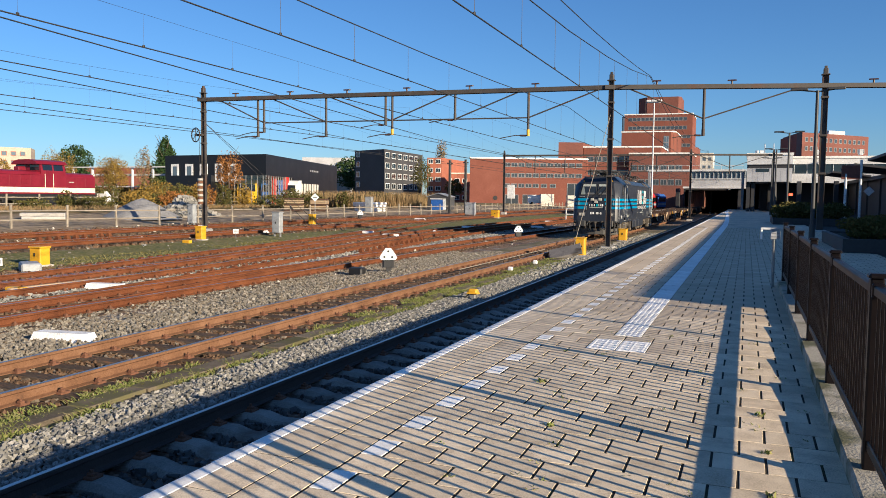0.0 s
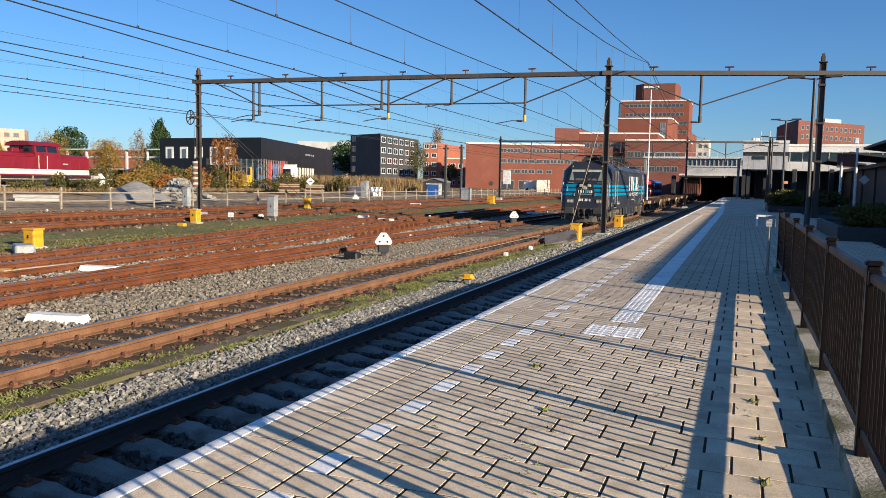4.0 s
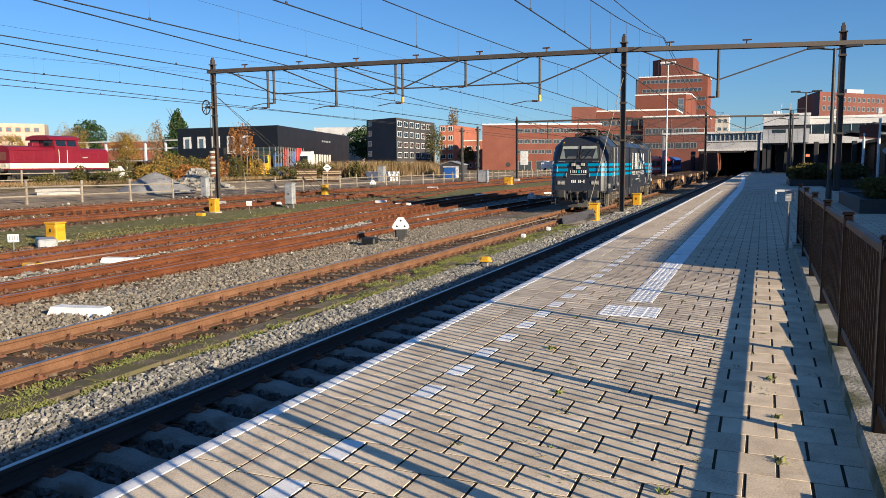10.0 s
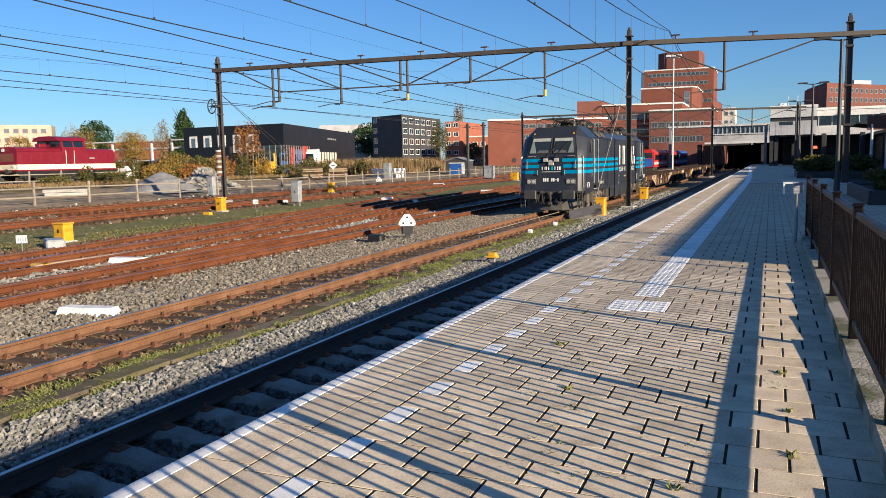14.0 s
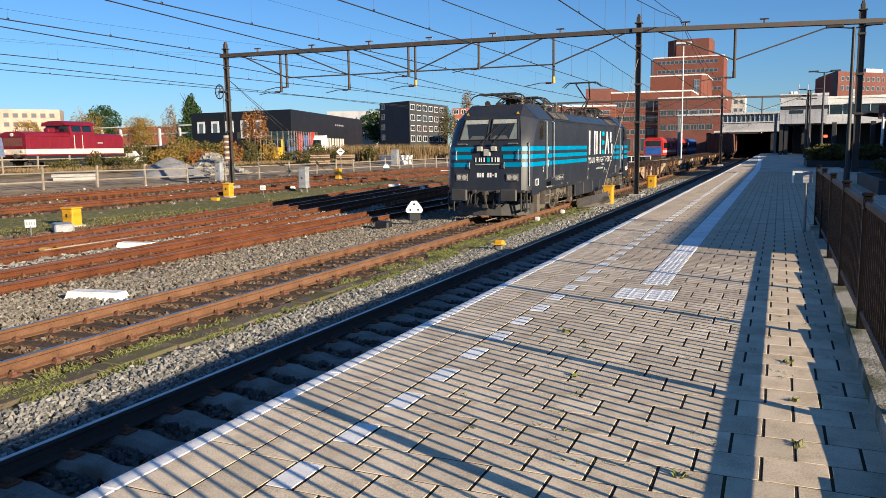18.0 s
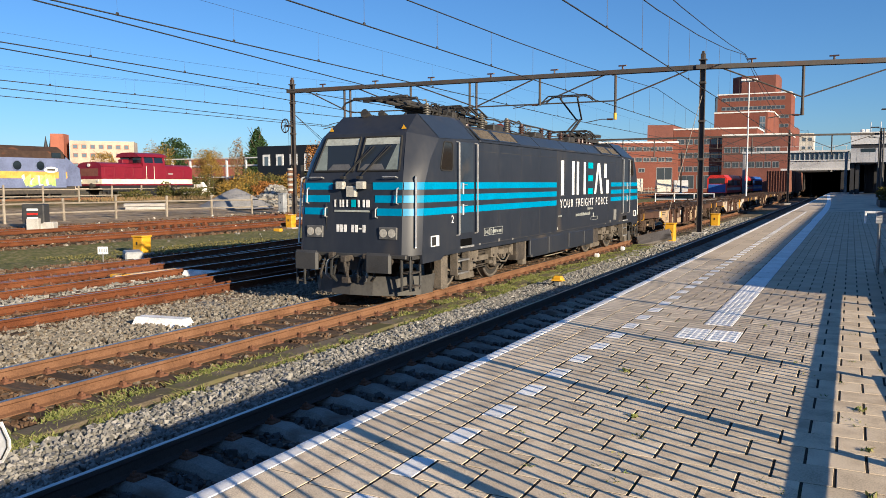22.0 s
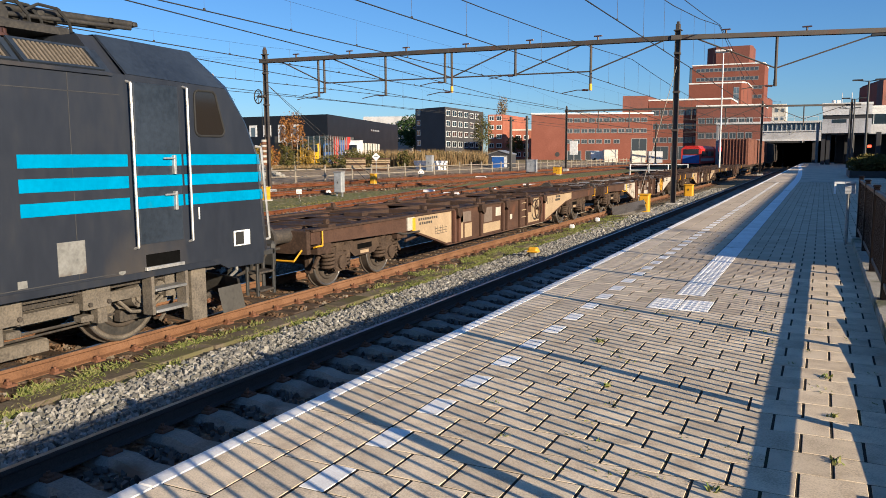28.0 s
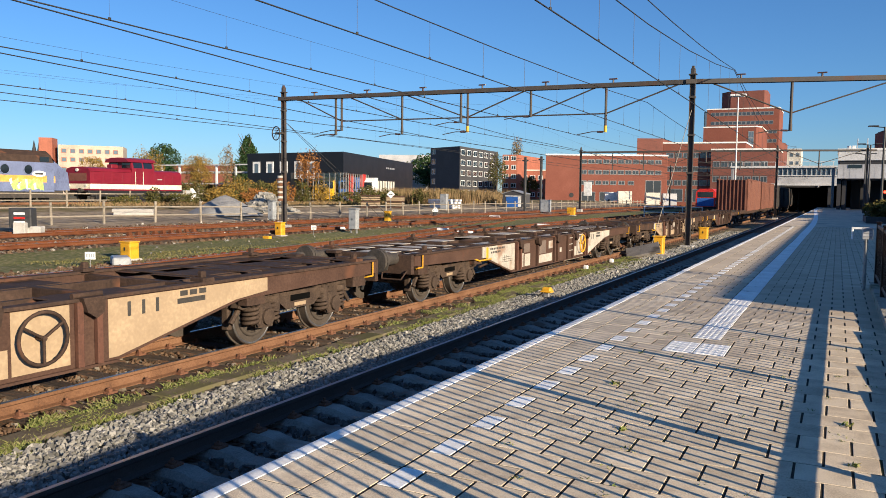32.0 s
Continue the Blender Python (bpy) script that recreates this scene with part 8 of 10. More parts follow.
for x in (-0.6, 0.35):
    part("sign_post", MB().cyl((x, 0, 0), (x, 0, 4.6 if x > 0 else 3.6), 0.09, n=10), M_ROOFLINE, ps)
part("sign_panel", MB().cbox(-0.9, 0.3, -0.06, 0.06, 3.2, 4.2, 0.02), M_BRICK_D, ps)
part("diamond_board", MB().prism([(0.9, 2.0), (1.25, 2.35), (0.9, 2.7), (0.55, 2.35)], -0.05, 0.0), M_PANEL, ps)

tagged(part("pavement", MB().box(0.662, 60, -40, 200, -0.9, -0.06), M_PAVE_D), "shaded asphalt forecourt beside the platform", "pavement", kind="structure")
for x0, x1, y0, y1, lab in ((2.6, 7.5, 26, 33, "dark raised planter with low shrubs"), (1.5, 6.5, 55, 62, "far raised planter with shrubs on the platform")):
    pt = thing("planter", lab, "planter", group="planters")
    part("planter_wall", MB().box(x0, x1, y0, y0 + 0.2, -0.1, 0.42).box(x0, x1, y1 - 0.2, y1, -0.1, 0.42).box(x0, x0 + 0.2, y0 + .2, y1 - .2, -0.1, 0.42).box(x1 - 0.2, x1, y0 + .2, y1 - .2, -0.1, 0.42), M_DARKROOF, pt)
    part("planter_soil", MB().box(x0 + 0.2, x1 - 0.2, y0 + 0.2, y1 - 0.2, -0.1, 0.36), M_JOINT, pt)


# ---------------------------------------------------------------- plants
def crown(centre, r, n, mat, seed, leaf=0.22, gap=0.15, taper=0.0):
    """Many small leaf clumps in an uneven cloud with gaps."""
    rng = np.random.default_rng(seed)
    n = int(n * 2.2)
    p = rng.normal(0, 1, (n * 3, 3))
    p /= np.linalg.norm(p, axis=1)[:, None]
    p *= rng.uniform(0.12, 1, (len(p), 1)) ** 0.5
    keep = np.array([noise.noise((q[0] * 2.1 + seed, q[1] * 2.1, q[2] * 2.1)) > -gap for q in p])
    p = p[keep][:n]
    lump = np.array([1 + 0.35 * noise.noise((q[0] * 1.6, q[1] * 1.6 + seed, q[2] * 1.6)) for q in p])[:, None]
    if taper:
        p[:, :2] *= (1 - taper * (p[:, 2:] + 1) / 2) * 1.15
    p = p * lump * np.array(r) + np.array(centre)
    n = len(p)
    a, b = rng.normal(0, 1, (n, 3)), rng.normal(0, 1, (n, 3))
    a /= np.linalg.norm(a, axis=1)[:, None]
    b = np.cross(a, b)
    b /= np.linalg.norm(b, axis=1)[:, None]
    s = leaf * 0.62 * rng.uniform(0.5, 1.3, (n, 1))
    v = np.stack([p - a * s, p + b * s * 0.6, p + a * s, p - b * s * 0.6], 1).reshape(-1, 3)
    return fast_mesh("crown", v, np.arange(4 * n).reshape(n, 4), mat)


def tree(x, y, h, rad, mat, label, seed, n=1800, trunk=0.3, leaf=None, shape=1.0, z=None, group="trees", taper=0.0):
    rnd = random.Random(seed)
    z = ground_z(x) if z is None else z
    th = thing("tree", label, "tree", pose(x, y, z), group)
    mb = MB()
    top = h * 0.85
    pts = [(0, 0, -0.2)] + [(rnd.uniform(-0.1, 0.1) * rad, rnd.uniform(-0.1, 0.1) * rad, top * k / 4) for k in range(1, 5)]
    for i, (a, b) in enumerate(zip(pts, pts[1:])):
        mb.cyl(a, b, trunk * (1 - i / 4.6), trunk * (1 - (i + 1) / 4.6), 8)
    for k in range(9):
        i = rnd.randint(1, 3)
        a = Vector(pts[i]) + (Vector(pts[i + 1]) - Vector(pts[i])) * rnd.random()
        ang = rnd.uniform(0, 6.28)
        e = a + Vector((math.cos(ang) * rad * 0.75, math.sin(ang) * rad * 0.75, rnd.uniform(0.1, 0.25) * h))
        m_ = (a + e) / 2 + Vector((0, 0, -0.03 * h))
        mb.cyl(a, m_, trunk * 0.32, trunk * 0.2, 6).cyl(m_, e, trunk * 0.2, trunk * 0.06, 6)
    part("trunk", mb, M_BARK, th)
    base = h * (1 - shape * 0.72)
    part("crown", crown((0, 0, (base + h) / 2), (rad, rad, (h - base) / 2), n, mat, seed, leaf or h * 0.035, 0.15, taper), None, th)
    return th


def bush(x, y, r, h, mat, label, seed, n=700, z=None, leaf=0.12, group="shrubs"):
    z = ground_z(x) if z is None else z
    th = thing("shrub", label, "shrub", pose(x, y, z), group)
    rnd = random.Random(seed)
    mb = MB()
    for k in range(7):
        a = rnd.uniform(0, 6.28)
        mb.cyl((0, 0, -0.05), (math.cos(a) * r * 0.6, math.sin(a) * r * 0.6, h * rnd.uniform(0.5, 0.9)), 0.03, 0.01, 5)
    part("stem", mb, M_BARK, th)
    part("crown", crown((0, 0, h * 0.5), (r, r, h * 0.55), n, mat, seed, leaf, 0.2), None, th)


tree(-99, 112, 12.0, 3.3, M_LEAF_G, "tall dark green conifer behind the black hall", 3, 6000, 0.4, 0.26, 1.25, taper=0.72)
tree(-90.5, 80, 7.4, 1.7, M_LEAF_Y, "thin yellow birch behind the red locomotive", 4, 1500, 0.12, 0.13)
tree(-87.0, 79, 7.0, 1.5, M_LEAF_Y, "thin yellow birch behind the red locomotive", 41, 1300, 0.12, 0.13)
tree(-80, 80, 6.6, 2.0, M_LEAF_Y, "yellow autumn birch beside the pale ramp", 5, 1700, 0.14, 0.14)
tree(-77, 78, 5.8, 1.7, M_LEAF_Y, "yellow autumn birch beside the pale ramp", 6, 1400, 0.12, 0.14)
tree(-74.3, 80, 7.6, 1.1, M_BRANCH, "slim pale birch near the black hall", 61, 1100, 0.10, 0.13)
tree(-112, 104, 10.0, 3.0, M_LEAF_G, "round green tree behind the red locomotive", 7, 2600, 0.3, 0.28)
tree(-101, 80, 6.6, 2.2, M_LEAF_Y, "yellow autumn tree behind the blue locomotive", 8, 1700, 0.2, 0.16)
tree(-98, 88, 6.2, 1.8, M_LEAF_OL, "olive autumn tree behind the red locomotive", 9, 1400, 0.18, 0.16)
tree(-53.5, 70.5, 6.2, 1.5, M_LEAF_O, "slim orange autumn tree before the black hall", 10, 1000, 0.12, 0.16)
tree(-55.0, 128, 8.5, 1.8, M_LEAF_OL, "slim pale tree before the grey flats", 11, 1100, 0.14, 0.2)
tree(-91, 228, 20, 2.2, M_BRANCH, "bare poplar behind the flats", 12, 1600, 0.3, 0.3, 1.2)
tree(-110, 205, 13, 7, M_LEAF_G, "dark tree beside the grey flats", 13, 1800, 0.5, 0.6)
tree(-62, 190, 6.5, 2.2, M_LEAF_O, "small brown tree before the red houses", 14, 900, 0.2, 0.3)
tree(-70, 184, 6.0, 2.4, M_LEAF_OL, "small brown tree before the flats", 15, 900, 0.2, 0.3)
rb = random.Random(17)
for k in range(9):
    bush(-49.0 - rb.uniform(0, 3), 53 + k * 1.9 + rb.uniform(-0.6, 0.6), rb.uniform(1.0, 1.7), rb.uniform(1.4, 2.6), (M_LEAF_Y, M_LEAF_OL, M_LEAF_O, M_LEAF_OL)[k % 4], "autumn shrub before the black hall", 30 + k, 700, leaf=0.15)
for k in range(9):
    bush(-50.5 - rb.uniform(0, 2), 44 + k * 2.4, rb.uniform(0.9, 1.5), rb.uniform(0.9, 1.6), M_LEAF_OL, "olive shrub behind the gravel heap", 50 + k, 600, leaf=0.13)
for k in range(10):
    bush(-62 - rb.uniform(0, 6), 66 + k * 2.6, rb.uniform(1.5, 2.4), rb.uniform(2.0, 4.0), M_LEAF_Y if k % 2 else M_LEAF_OL, "autumn shrub behind the stored locomotives", 70 + k, 700, leaf=0.2)
for k in range(8):
    bush(-46.5 - rb.uniform(0, 3), 72 + k * 4.2, rb.uniform(1.3, 2.2), rb.uniform(1.5, 2.3), M_LEAF_OL, "brownish shrub behind the stacks", 90 + k, 600, leaf=0.18)
blades([(rb.uniform(-56, -44.5), rb.uniform(84, 116), 0.1) for _ in range(900)], 0.3, 12, 2.4, M_BRANCH, "reed_bed", "tall dry brown reeds behind the beam stack", "reeds", 0.03, 0.12)
for k in range(12):
    bush(-93 + k * 1.9, 93 + rb.uniform(-0.6, 0.6), rb.uniform(1.3, 1.9), rb.uniform(2.0, 3.0), M_LEAF_OL, "dark olive hedge shrub behind the pale ramp", 140 + k, 900, leaf=0.16)
blades([(rb.uniform(-53.5, -47), rb.uniform(38, 80), 0.33) for _ in range(500)], 0.3, 8, 0.4, M_BRANCH, "dry_grass", "dry brown grass behind the fence", "grass", 0.02, 0.4)
for k, (x, y) in enumerate(((3.6, 28), (5.0, 29.5), (6.4, 28.5), (4.3, 31.0), (5.9, 31.6))):
    bush(x, y, 1.0, 0.72, M_LEAF_OL, "low green shrub growing in a planter", 110 + k, 1800, 0.36, 0.08)
for k, (x, y) in enumerate(((2.5, 57), (4.1, 56.6), (3.2, 59.5), (5.4, 58.5))):
    bush(x, y, 1.2, 1.05, M_LEAF_OL, "yellow-green shrub growing in a planter", 120 + k, 900, 0.36, 0.14)


# ---------------------------------------------------------------- stored locomotives
def red_diesel():
    L = thing("red_diesel_locomotive", "crimson diesel locomotive with an ivory stripe standing in a siding", "locomotive", pose(-56.9, 48.5, 0.50))
    hood = [(-1.5, 1.02), (1.5, 1.02), (1.5, 2.62), (1.3, 2.86), (0.7, 2.98), (-0.7, 2.98), (-1.3, 2.86), (-1.5, 2.62)]
    bd = part("front_hood", MB().prism(hood, -5.05, -0.75), M_RED, L)
    part("rear_hood", MB().prism([(x, z if z < 2 else z - 0.1) for x, z in hood], 1.75, 4.95), M_RED, bd)
    cab = part("cab", MB().prism([(-1.5, 1.02), (1.5, 1.02), (1.5, 2.95), (1.36, 3.55), (-1.36, 3.55), (-1.5, 2.95)], -0.75, 1.75), M_RED, L)
    part("cab_roof", MB().prism([(-1.5, 3.52), (1.5, 3.52), (1.25, 3.78), (0.6, 3.92), (-0.6, 3.92), (-1.25, 3.78)], -1.15, 1.95), M_RED, cab, "crimson arched cab roof")
    part("cab_front_window", MB().box(0.25, 1.25, -0.77, -0.75, 3.02, 3.46).box(-1.25, -0.25, -0.77, -0.75, 3.02, 3.46), M_GLASS, cab)
    for s in (-1, 1):
        X = lambda a, b: (min(s * a, s * b), max(s * a, s * b))
        part("stripe", MB().box(*X(1.5, 1.507), -5.05, 4.95, 1.14, 1.56), M_CREAMSTRIPE, bd, "ivory band along the body")
        for y in (-0.55, 0.55):
            q = [(s * 1.49, y, 3.0), (s * 1.49, y + 0.95, 3.0), (s * 1.385, y + 0.95, 3.48), (s * 1.385, y, 3.48)]
            part("cab_window", MB().add([(x + s * 0.01, a, z) for x, a, z in q], [(0, 1, 2, 3)]), M_GLASS, cab)
        part("cab_door", MB().cbox(*X(1.5, 1.525), -0.35, 0.35, 1.6, 2.95, 0.01), M_RED, cab)
        for y in (-0.42, 0.42):
            part("door_rail", MB().cyl((s * 1.56, y, 1.2), (s * 1.56, y, 2.7), 0.025, n=6), M_CREAMSTRIPE, cab)
        for k in range(4):
            y = -4.75 + k * 0.98
            dr = part("hood_door", MB().cbox(*X(1.5, 1.522), y, y + 0.9, 1.64, 2.58, 0.01), M_RED, bd)
            if k < 3:
                for j in range(7):
                    part("louvre", MB().box(*X(1.522, 1.54), y + 0.1, y + 0.8, 1.75 + j * 0.11, 1.80 + j * 0.11), M_RED, dr)
        for k in range(3):
            part("hood_door", MB().cbox(*X(1.5, 1.522), 1.85 + k * 1.0, 2.78 + k * 1.0, 1.64, 2.48, 0.01), M_RED, bd)
        part("number_bar", MB().box(*X(1.523, 1.53), 2.05, 2.6, 2.0, 2.1), M_BLIND, bd)
        part("rain_strip", MB().cbox(*X(1.44, 1.56), -5.0, -0.8, 2.60, 2.65, 0.01), M_RED, bd)
        part("frame_side", MB().cbox(*X(1.3, 1.48), -5.2, 5.1, 0.78, 1.02, 0.02), M_BLACK, L)
        part("fuel_tank", MB().cbox(*X(0.7, 1.4), -1.0, 1.2, 0.25, 0.8, 0.06), M_BLACK, L)
        for c in (-3.1, 3.1):
            for dy in (-0.95, 0.95):
                part("wheel", MB().cyl((s * 0.75, c + dy, 0.48), (s * 0.9, c + dy, 0.48), 0.48, n=20), M_GRIME, L)
                part("axle_box", MB().cbox(*X(0.95, 1.2), c + dy - 0.16, c + dy + 0.16, 0.32, 0.66, 0.03), M_BLACK, L)
            part("bogie_frame", MB().cbox(*X(1.0, 1.15), c - 1.5, c + 1.5, 0.5, 0.74, 0.05), M_BLACK, L)
        for e in (-1, 1):
            part("buffer", MB().cyl((s * 0.875, e * 5.2, 1.0), (s * 0.875, e * 5.6, 1.0), 0.1, 0.22, 12), M_GRIME, L)
            part("end_lamp", MB().cyl((s * 1.05, e * 5.06, 1.4), (s * 1.05, e * 5.13, 1.4), 0.11, n=12), M_LENS, L)
    part("nose_stripe", MB().box(-1.5, 1.5, -5.057, -5.05, 1.14, 1.56), M_CREAMSTRIPE, bd)
    part("radiator_grille", MB().box(-1.1, 1.1, -5.058, -5.05, 1.8, 2.45), M_BRICK_D, bd, "dark red radiator grille")
    part("nose_lamp", MB().cyl((0, -5.05, 2.72), (0, -5.15, 2.72), 0.14, n=12), M_LENS, L)
    part("exhaust", MB().cbox(-0.3, 0.3, -1.9, -1.2, 2.95, 3.3, 0.05), M_RED, L)
    part("end_platform", MB().cbox(-1.4, 1.4, -5.2, 5.1, 0.86, 1.0, 0.02), M_BLACK, L)


red_diesel()


def blue_diesel():
    L = thing("blue_diesel_locomotive", "slate-blue diesel locomotive with an orange band and graffiti", "locomotive", pose(-57.6, 33.3, 0.52))
    bd = part("body", MB().prism([(-1.48, 0.85), (1.48, 0.85), (1.48, 3.15), (-1.48, 3.15)], -9, 7.4), M_BLUE, L)
    nose = [(-1.48, 7.4), (1.48, 7.4), (1.2, 9.0), (-1.2, 9.0)]
    mb = MB()
    v = [(x, y, 0.95) for x, y in nose] + [(-1.48, 7.4, 3.3), (1.48, 7.4, 3.3), (1.15, 8.9, 2.4), (-1.15, 8.9, 2.4), (-0.7, 7.4, 4.0), (0.7, 7.4, 4.0), (0.9, 8.35, 2.6), (-0.9, 8.35, 2.6)]
    mb.add(v, [(3, 2, 1, 0), (2, 3, 7, 6), (1, 2, 6, 5), (3, 0, 4, 7), (5, 6, 10, 9), (7, 4, 8, 11), (8, 9, 10, 11), (6, 7, 11, 10)])
    part("nose", mb, M_BLUE, bd)
    part("roof", MB().prism([(-1.48, 3.153), (1.48, 3.153), (1.25, 3.7), (0.6, 4.1), (-0.6, 4.1), (-1.25, 3.7)], -9, 7.35), M_WAGON, L, "brown dirty roof")
    for s in (-1, 1):
        part("stripe", MB().box(min(s * 1.48, s * 1.486), max(s * 1.48, s * 1.486), -9, 7.5, 1.58, 2.1), M_ORANGE, bd, "orange band")
        for y in (-4.5, -1.0, 1.3, 3.3, 5.2):
            w = part("round_window", MB().cyl((s * 1.48, y, 2.55), (s * 1.5, y, 2.55), 0.36, n=20), M_GLASS, L)
            part("window_ring", MB().torus((s * 1.5, y, 2.55), 0.38, 0.04, (1, 0, 0)), M_BLUE, w)
        part("side_window", MB().cbox(min(s * 1.46, s * 1.49), max(s * 1.46, s * 1.49), 6.2, 7.0, 3.2, 3.6, 0.02), M_GLASS, L)
        part("cab_door", MB().cbox(min(s * 1.48, s * 1.5), max(s * 1.48, s * 1.5), 6.75, 7.38, 1.0, 3.1, 0.01), M_BLUE, L)
        part("oval_badge", MB().prism([(6.1 + 0.6 * math.cos(a), 2.25 + 0.24 * math.sin(a)) for a in [k * math.pi / 8 for k in range(16)]], min(s * 1.486, s * 1.494), max(s * 1.486, s * 1.494), "x"), M_FILM_W, bd, "white oval badge")
        part("badge_bar", MB().box(min(s * 1.494, s * 1.5), max(s * 1.494, s * 1.5), 5.75, 6.45, 2.18, 2.32), M_INK, bd)
        gr = random.Random(2)
        for k in range(16):
            y = 3.7 + k * 0.165
            pts = [(y + gr.uniform(-0.2, 0.2), 0.9 + gr.uniform(0, 0.2)), (y + 0.3, 0.9 + gr.uniform(0, 0.3)), (y + gr.uniform(0.1, 0.35), 1.75 + gr.uniform(-0.2, 0.2)), (y - 0.1, 1.6 + gr.uniform(-0.3, 0.3))]
            part("graffiti_stroke", MB().prism(pts, min(s * 1.487, s * (1.49 + k * 0.0006)), max(s * 1.487, s * (1.49 + k * 0.0006)), "x"), M_GRAF if k % 4 else M_FILM_W, bd, "acid green graffiti shape")
        part("underframe", MB().cbox(min(s * 0.9, s * 1.35), max(s * 0.9, s * 1.35), -8.5, 8.3, 0.35, 0.95, 0.05), M_GRIME, L)
        for c in (-5, 5):
            for dy in (-1.9, 0, 1.9):
                part("wheel", MB().cyl((s * 0.75, c + dy, 0.5), (s * 0.9, c + dy, 0.5), 0.5, n=18), M_GRIME, L)
    part("windscreen", MB().add([(-0.75, 7.75, 3.62), (0.75, 7.75, 3.62), (0.92, 8.33, 2.75), (-0.92, 8.33, 2.75)], [(0, 1, 2, 3)]), M_GLASS, L)


blue_diesel()
bs = thing("buffer_stop", "small white buffer stop at the end of the siding", "buffer stop", pose(-56.9, 55.2, 0.4))
part("stop_frame", MB().prism([(0, 0), (1.6, 0), (0.2, 1.4), (0, 1.4)], -1.0, -0.8, "x").prism([(0, 0), (1.6, 0), (0.2, 1.4), (0, 1.4)], 0.8, 1.0, "x"), M_STONE_W, bs)
part("stop_beam", MB().cbox(-1.3, 1.3, -0.15, 0.05, 0.8, 1.2, 0.03), M_STONE_W, bs)


# ---------------------------------------------------------------- buildings
def windows(parent, face, us, zs, w, h, frame_mat, pane_mat, split=True, proud=0.05, fw=0.08):
    """face(u, z, out) gives a point of the facade; one window object at each u and z."""
    for z in zs:
        for u in us:
            c = [face(u - w / 2, z, 0.02), face(u + w / 2, z, 0.02), face(u + w / 2, z + h, 0.02), face(u - w / 2, z + h, 0.02)]
            win = part("window", MB().add(c, [(0, 1, 2, 3)]), pane_mat, parent)
            fr = MB()
            ring = lambda k, o: [face(u - w / 2 + k, z + k, o), face(u + w / 2 - k, z + k, o), face(u + w / 2 - k, z + h - k, o), face(u - w / 2 + k, z + h - k, o)]
            a, b = ring(-0.05, proud), ring(fw, proud)
            fr.add(a + b + ring(-0.05, 0), [(0, 1, 5, 4), (1, 2, 6, 5), (2, 3, 7, 6), (3, 0, 4, 7), (0, 8, 9, 1), (1, 9, 10, 2), (2, 10, 11, 3), (3, 11, 8, 0)])
            if split:
                m = [face(u - 0.05, z, proud), face(u + 0.05, z, proud), face(u + 0.05, z + h, proud), face(u - 0.05, z + h, proud)]
                fr.add(m, [(0, 1, 2, 3)])
            part("window_frame", fr, frame_mat, win)


def side(p, q):
    """A facade from p to q (x, y): u metres along it, z up, out towards the right-hand side of p to q."""
    p, q = Vector((*p, 0)), Vector((*q, 0))
    d = (q - p).normalized()
    o = Vector((d.y, -d.x, 0))
    return (lambda u, z, out=0.0: p + d * u + o * out + Vector((0, 0, z))), (q - p).length


def block(parent, name, pts, z0, z1, mat, roof=None):
    """An upright block on a counter-clockwise plan."""
    ob = part(name, MB().prism(pts, z0, z1, "z"), mat, parent)
    if roof:
        for p, q in zip(pts, pts[1:] + pts[:1]):
            f, n = side(p, q)
            part("roof_edge", MB().add([f(-0.1, z1 - 0.22, 0.12), f(n + 0.1, z1 - 0.22, 0.12), f(n + 0.1, z1 + 0.12, 0.12), f(-0.1, z1 + 0.12, 0.12), f(-0.1, z1 + 0.12, -0.3), f(n + 0.1, z1 + 0.12, -0.3)],
                                       [(0, 1, 2, 3), (3, 2, 5, 4)]), roof, ob)
    return ob


# black hall with glazed corner and lorries behind the glass
hall = thing("black_hall", "low black metal-clad hall with a glazed showroom corner", "building")
A, B, C = (-69.6, 78.7), (-54.0, 78.2), (-64.0, 113.1)
D = (-80.5, 112.0)
block(hall, "hall_wall_upper", [A, B, C, D], 4.0, 6.55, M_BLACKWALL)
block(hall, "hall_wall_lower", [A, (-61.5, 77.5), (-63.8, 88.0), (-57.1, 89.0), C, D], 0.4, 4.0, M_BLACKWALL)
f1, n1 = side(A, B)
windows(hall, f1, [1.6, 3.9, 6.2, 8.6, 10.6], [3.3], 1.15, 2.1, M_FRAMEW, M_GLASS_B, False, 0.05, 0.24)
windows(hall, f1, [1.4, 3.2, 5.4], [1.0], 1.3, 1.4, M_FRAMEW, M_GLASS_B, False, 0.05, 0.2)
for k in range(9):
    u = 9.2 + k * 0.85
    part("glass_mullion", MB().cyl(f1(u, 0.4, -0.05), f1(u, 4.0, -0.05), 0.05, n=5), M_STEEL, hall)
f2, n2 = side(B, C)
for k in range(12):
    part("glass_mullion", MB().cyl(f2(0.2 + k * 0.95, 0.4, -0.05), f2(0.2 + k * 0.95, 4.0, -0.05), 0.06, n=5), M_STEEL, hall)
gl = part("showroom_glass", MB().add([f1(9.0, 0.4, -0.08), f1(n1, 0.4, -0.08), f1(n1, 4.0, -0.08), f1(9.0, 4.0, -0.08)], [(0, 1, 2, 3)]).add([f2(0, 0.4, -0.08), f2(11, 0.4, -0.08), f2(11, 4, -0.08), f2(0, 4, -0.08)], [(0, 1, 2, 3)]), None, hall)
mg = bpy.data.materials.new("clear_showroom_glass")
mg.use_nodes = True
_nt = mg.node_tree
_tr, _gl, _mx = _nt.nodes.new("ShaderNodeBsdfTransparent"), _nt.nodes.new("ShaderNodeBsdfGlossy"), _nt.nodes.new("ShaderNodeMixShader")
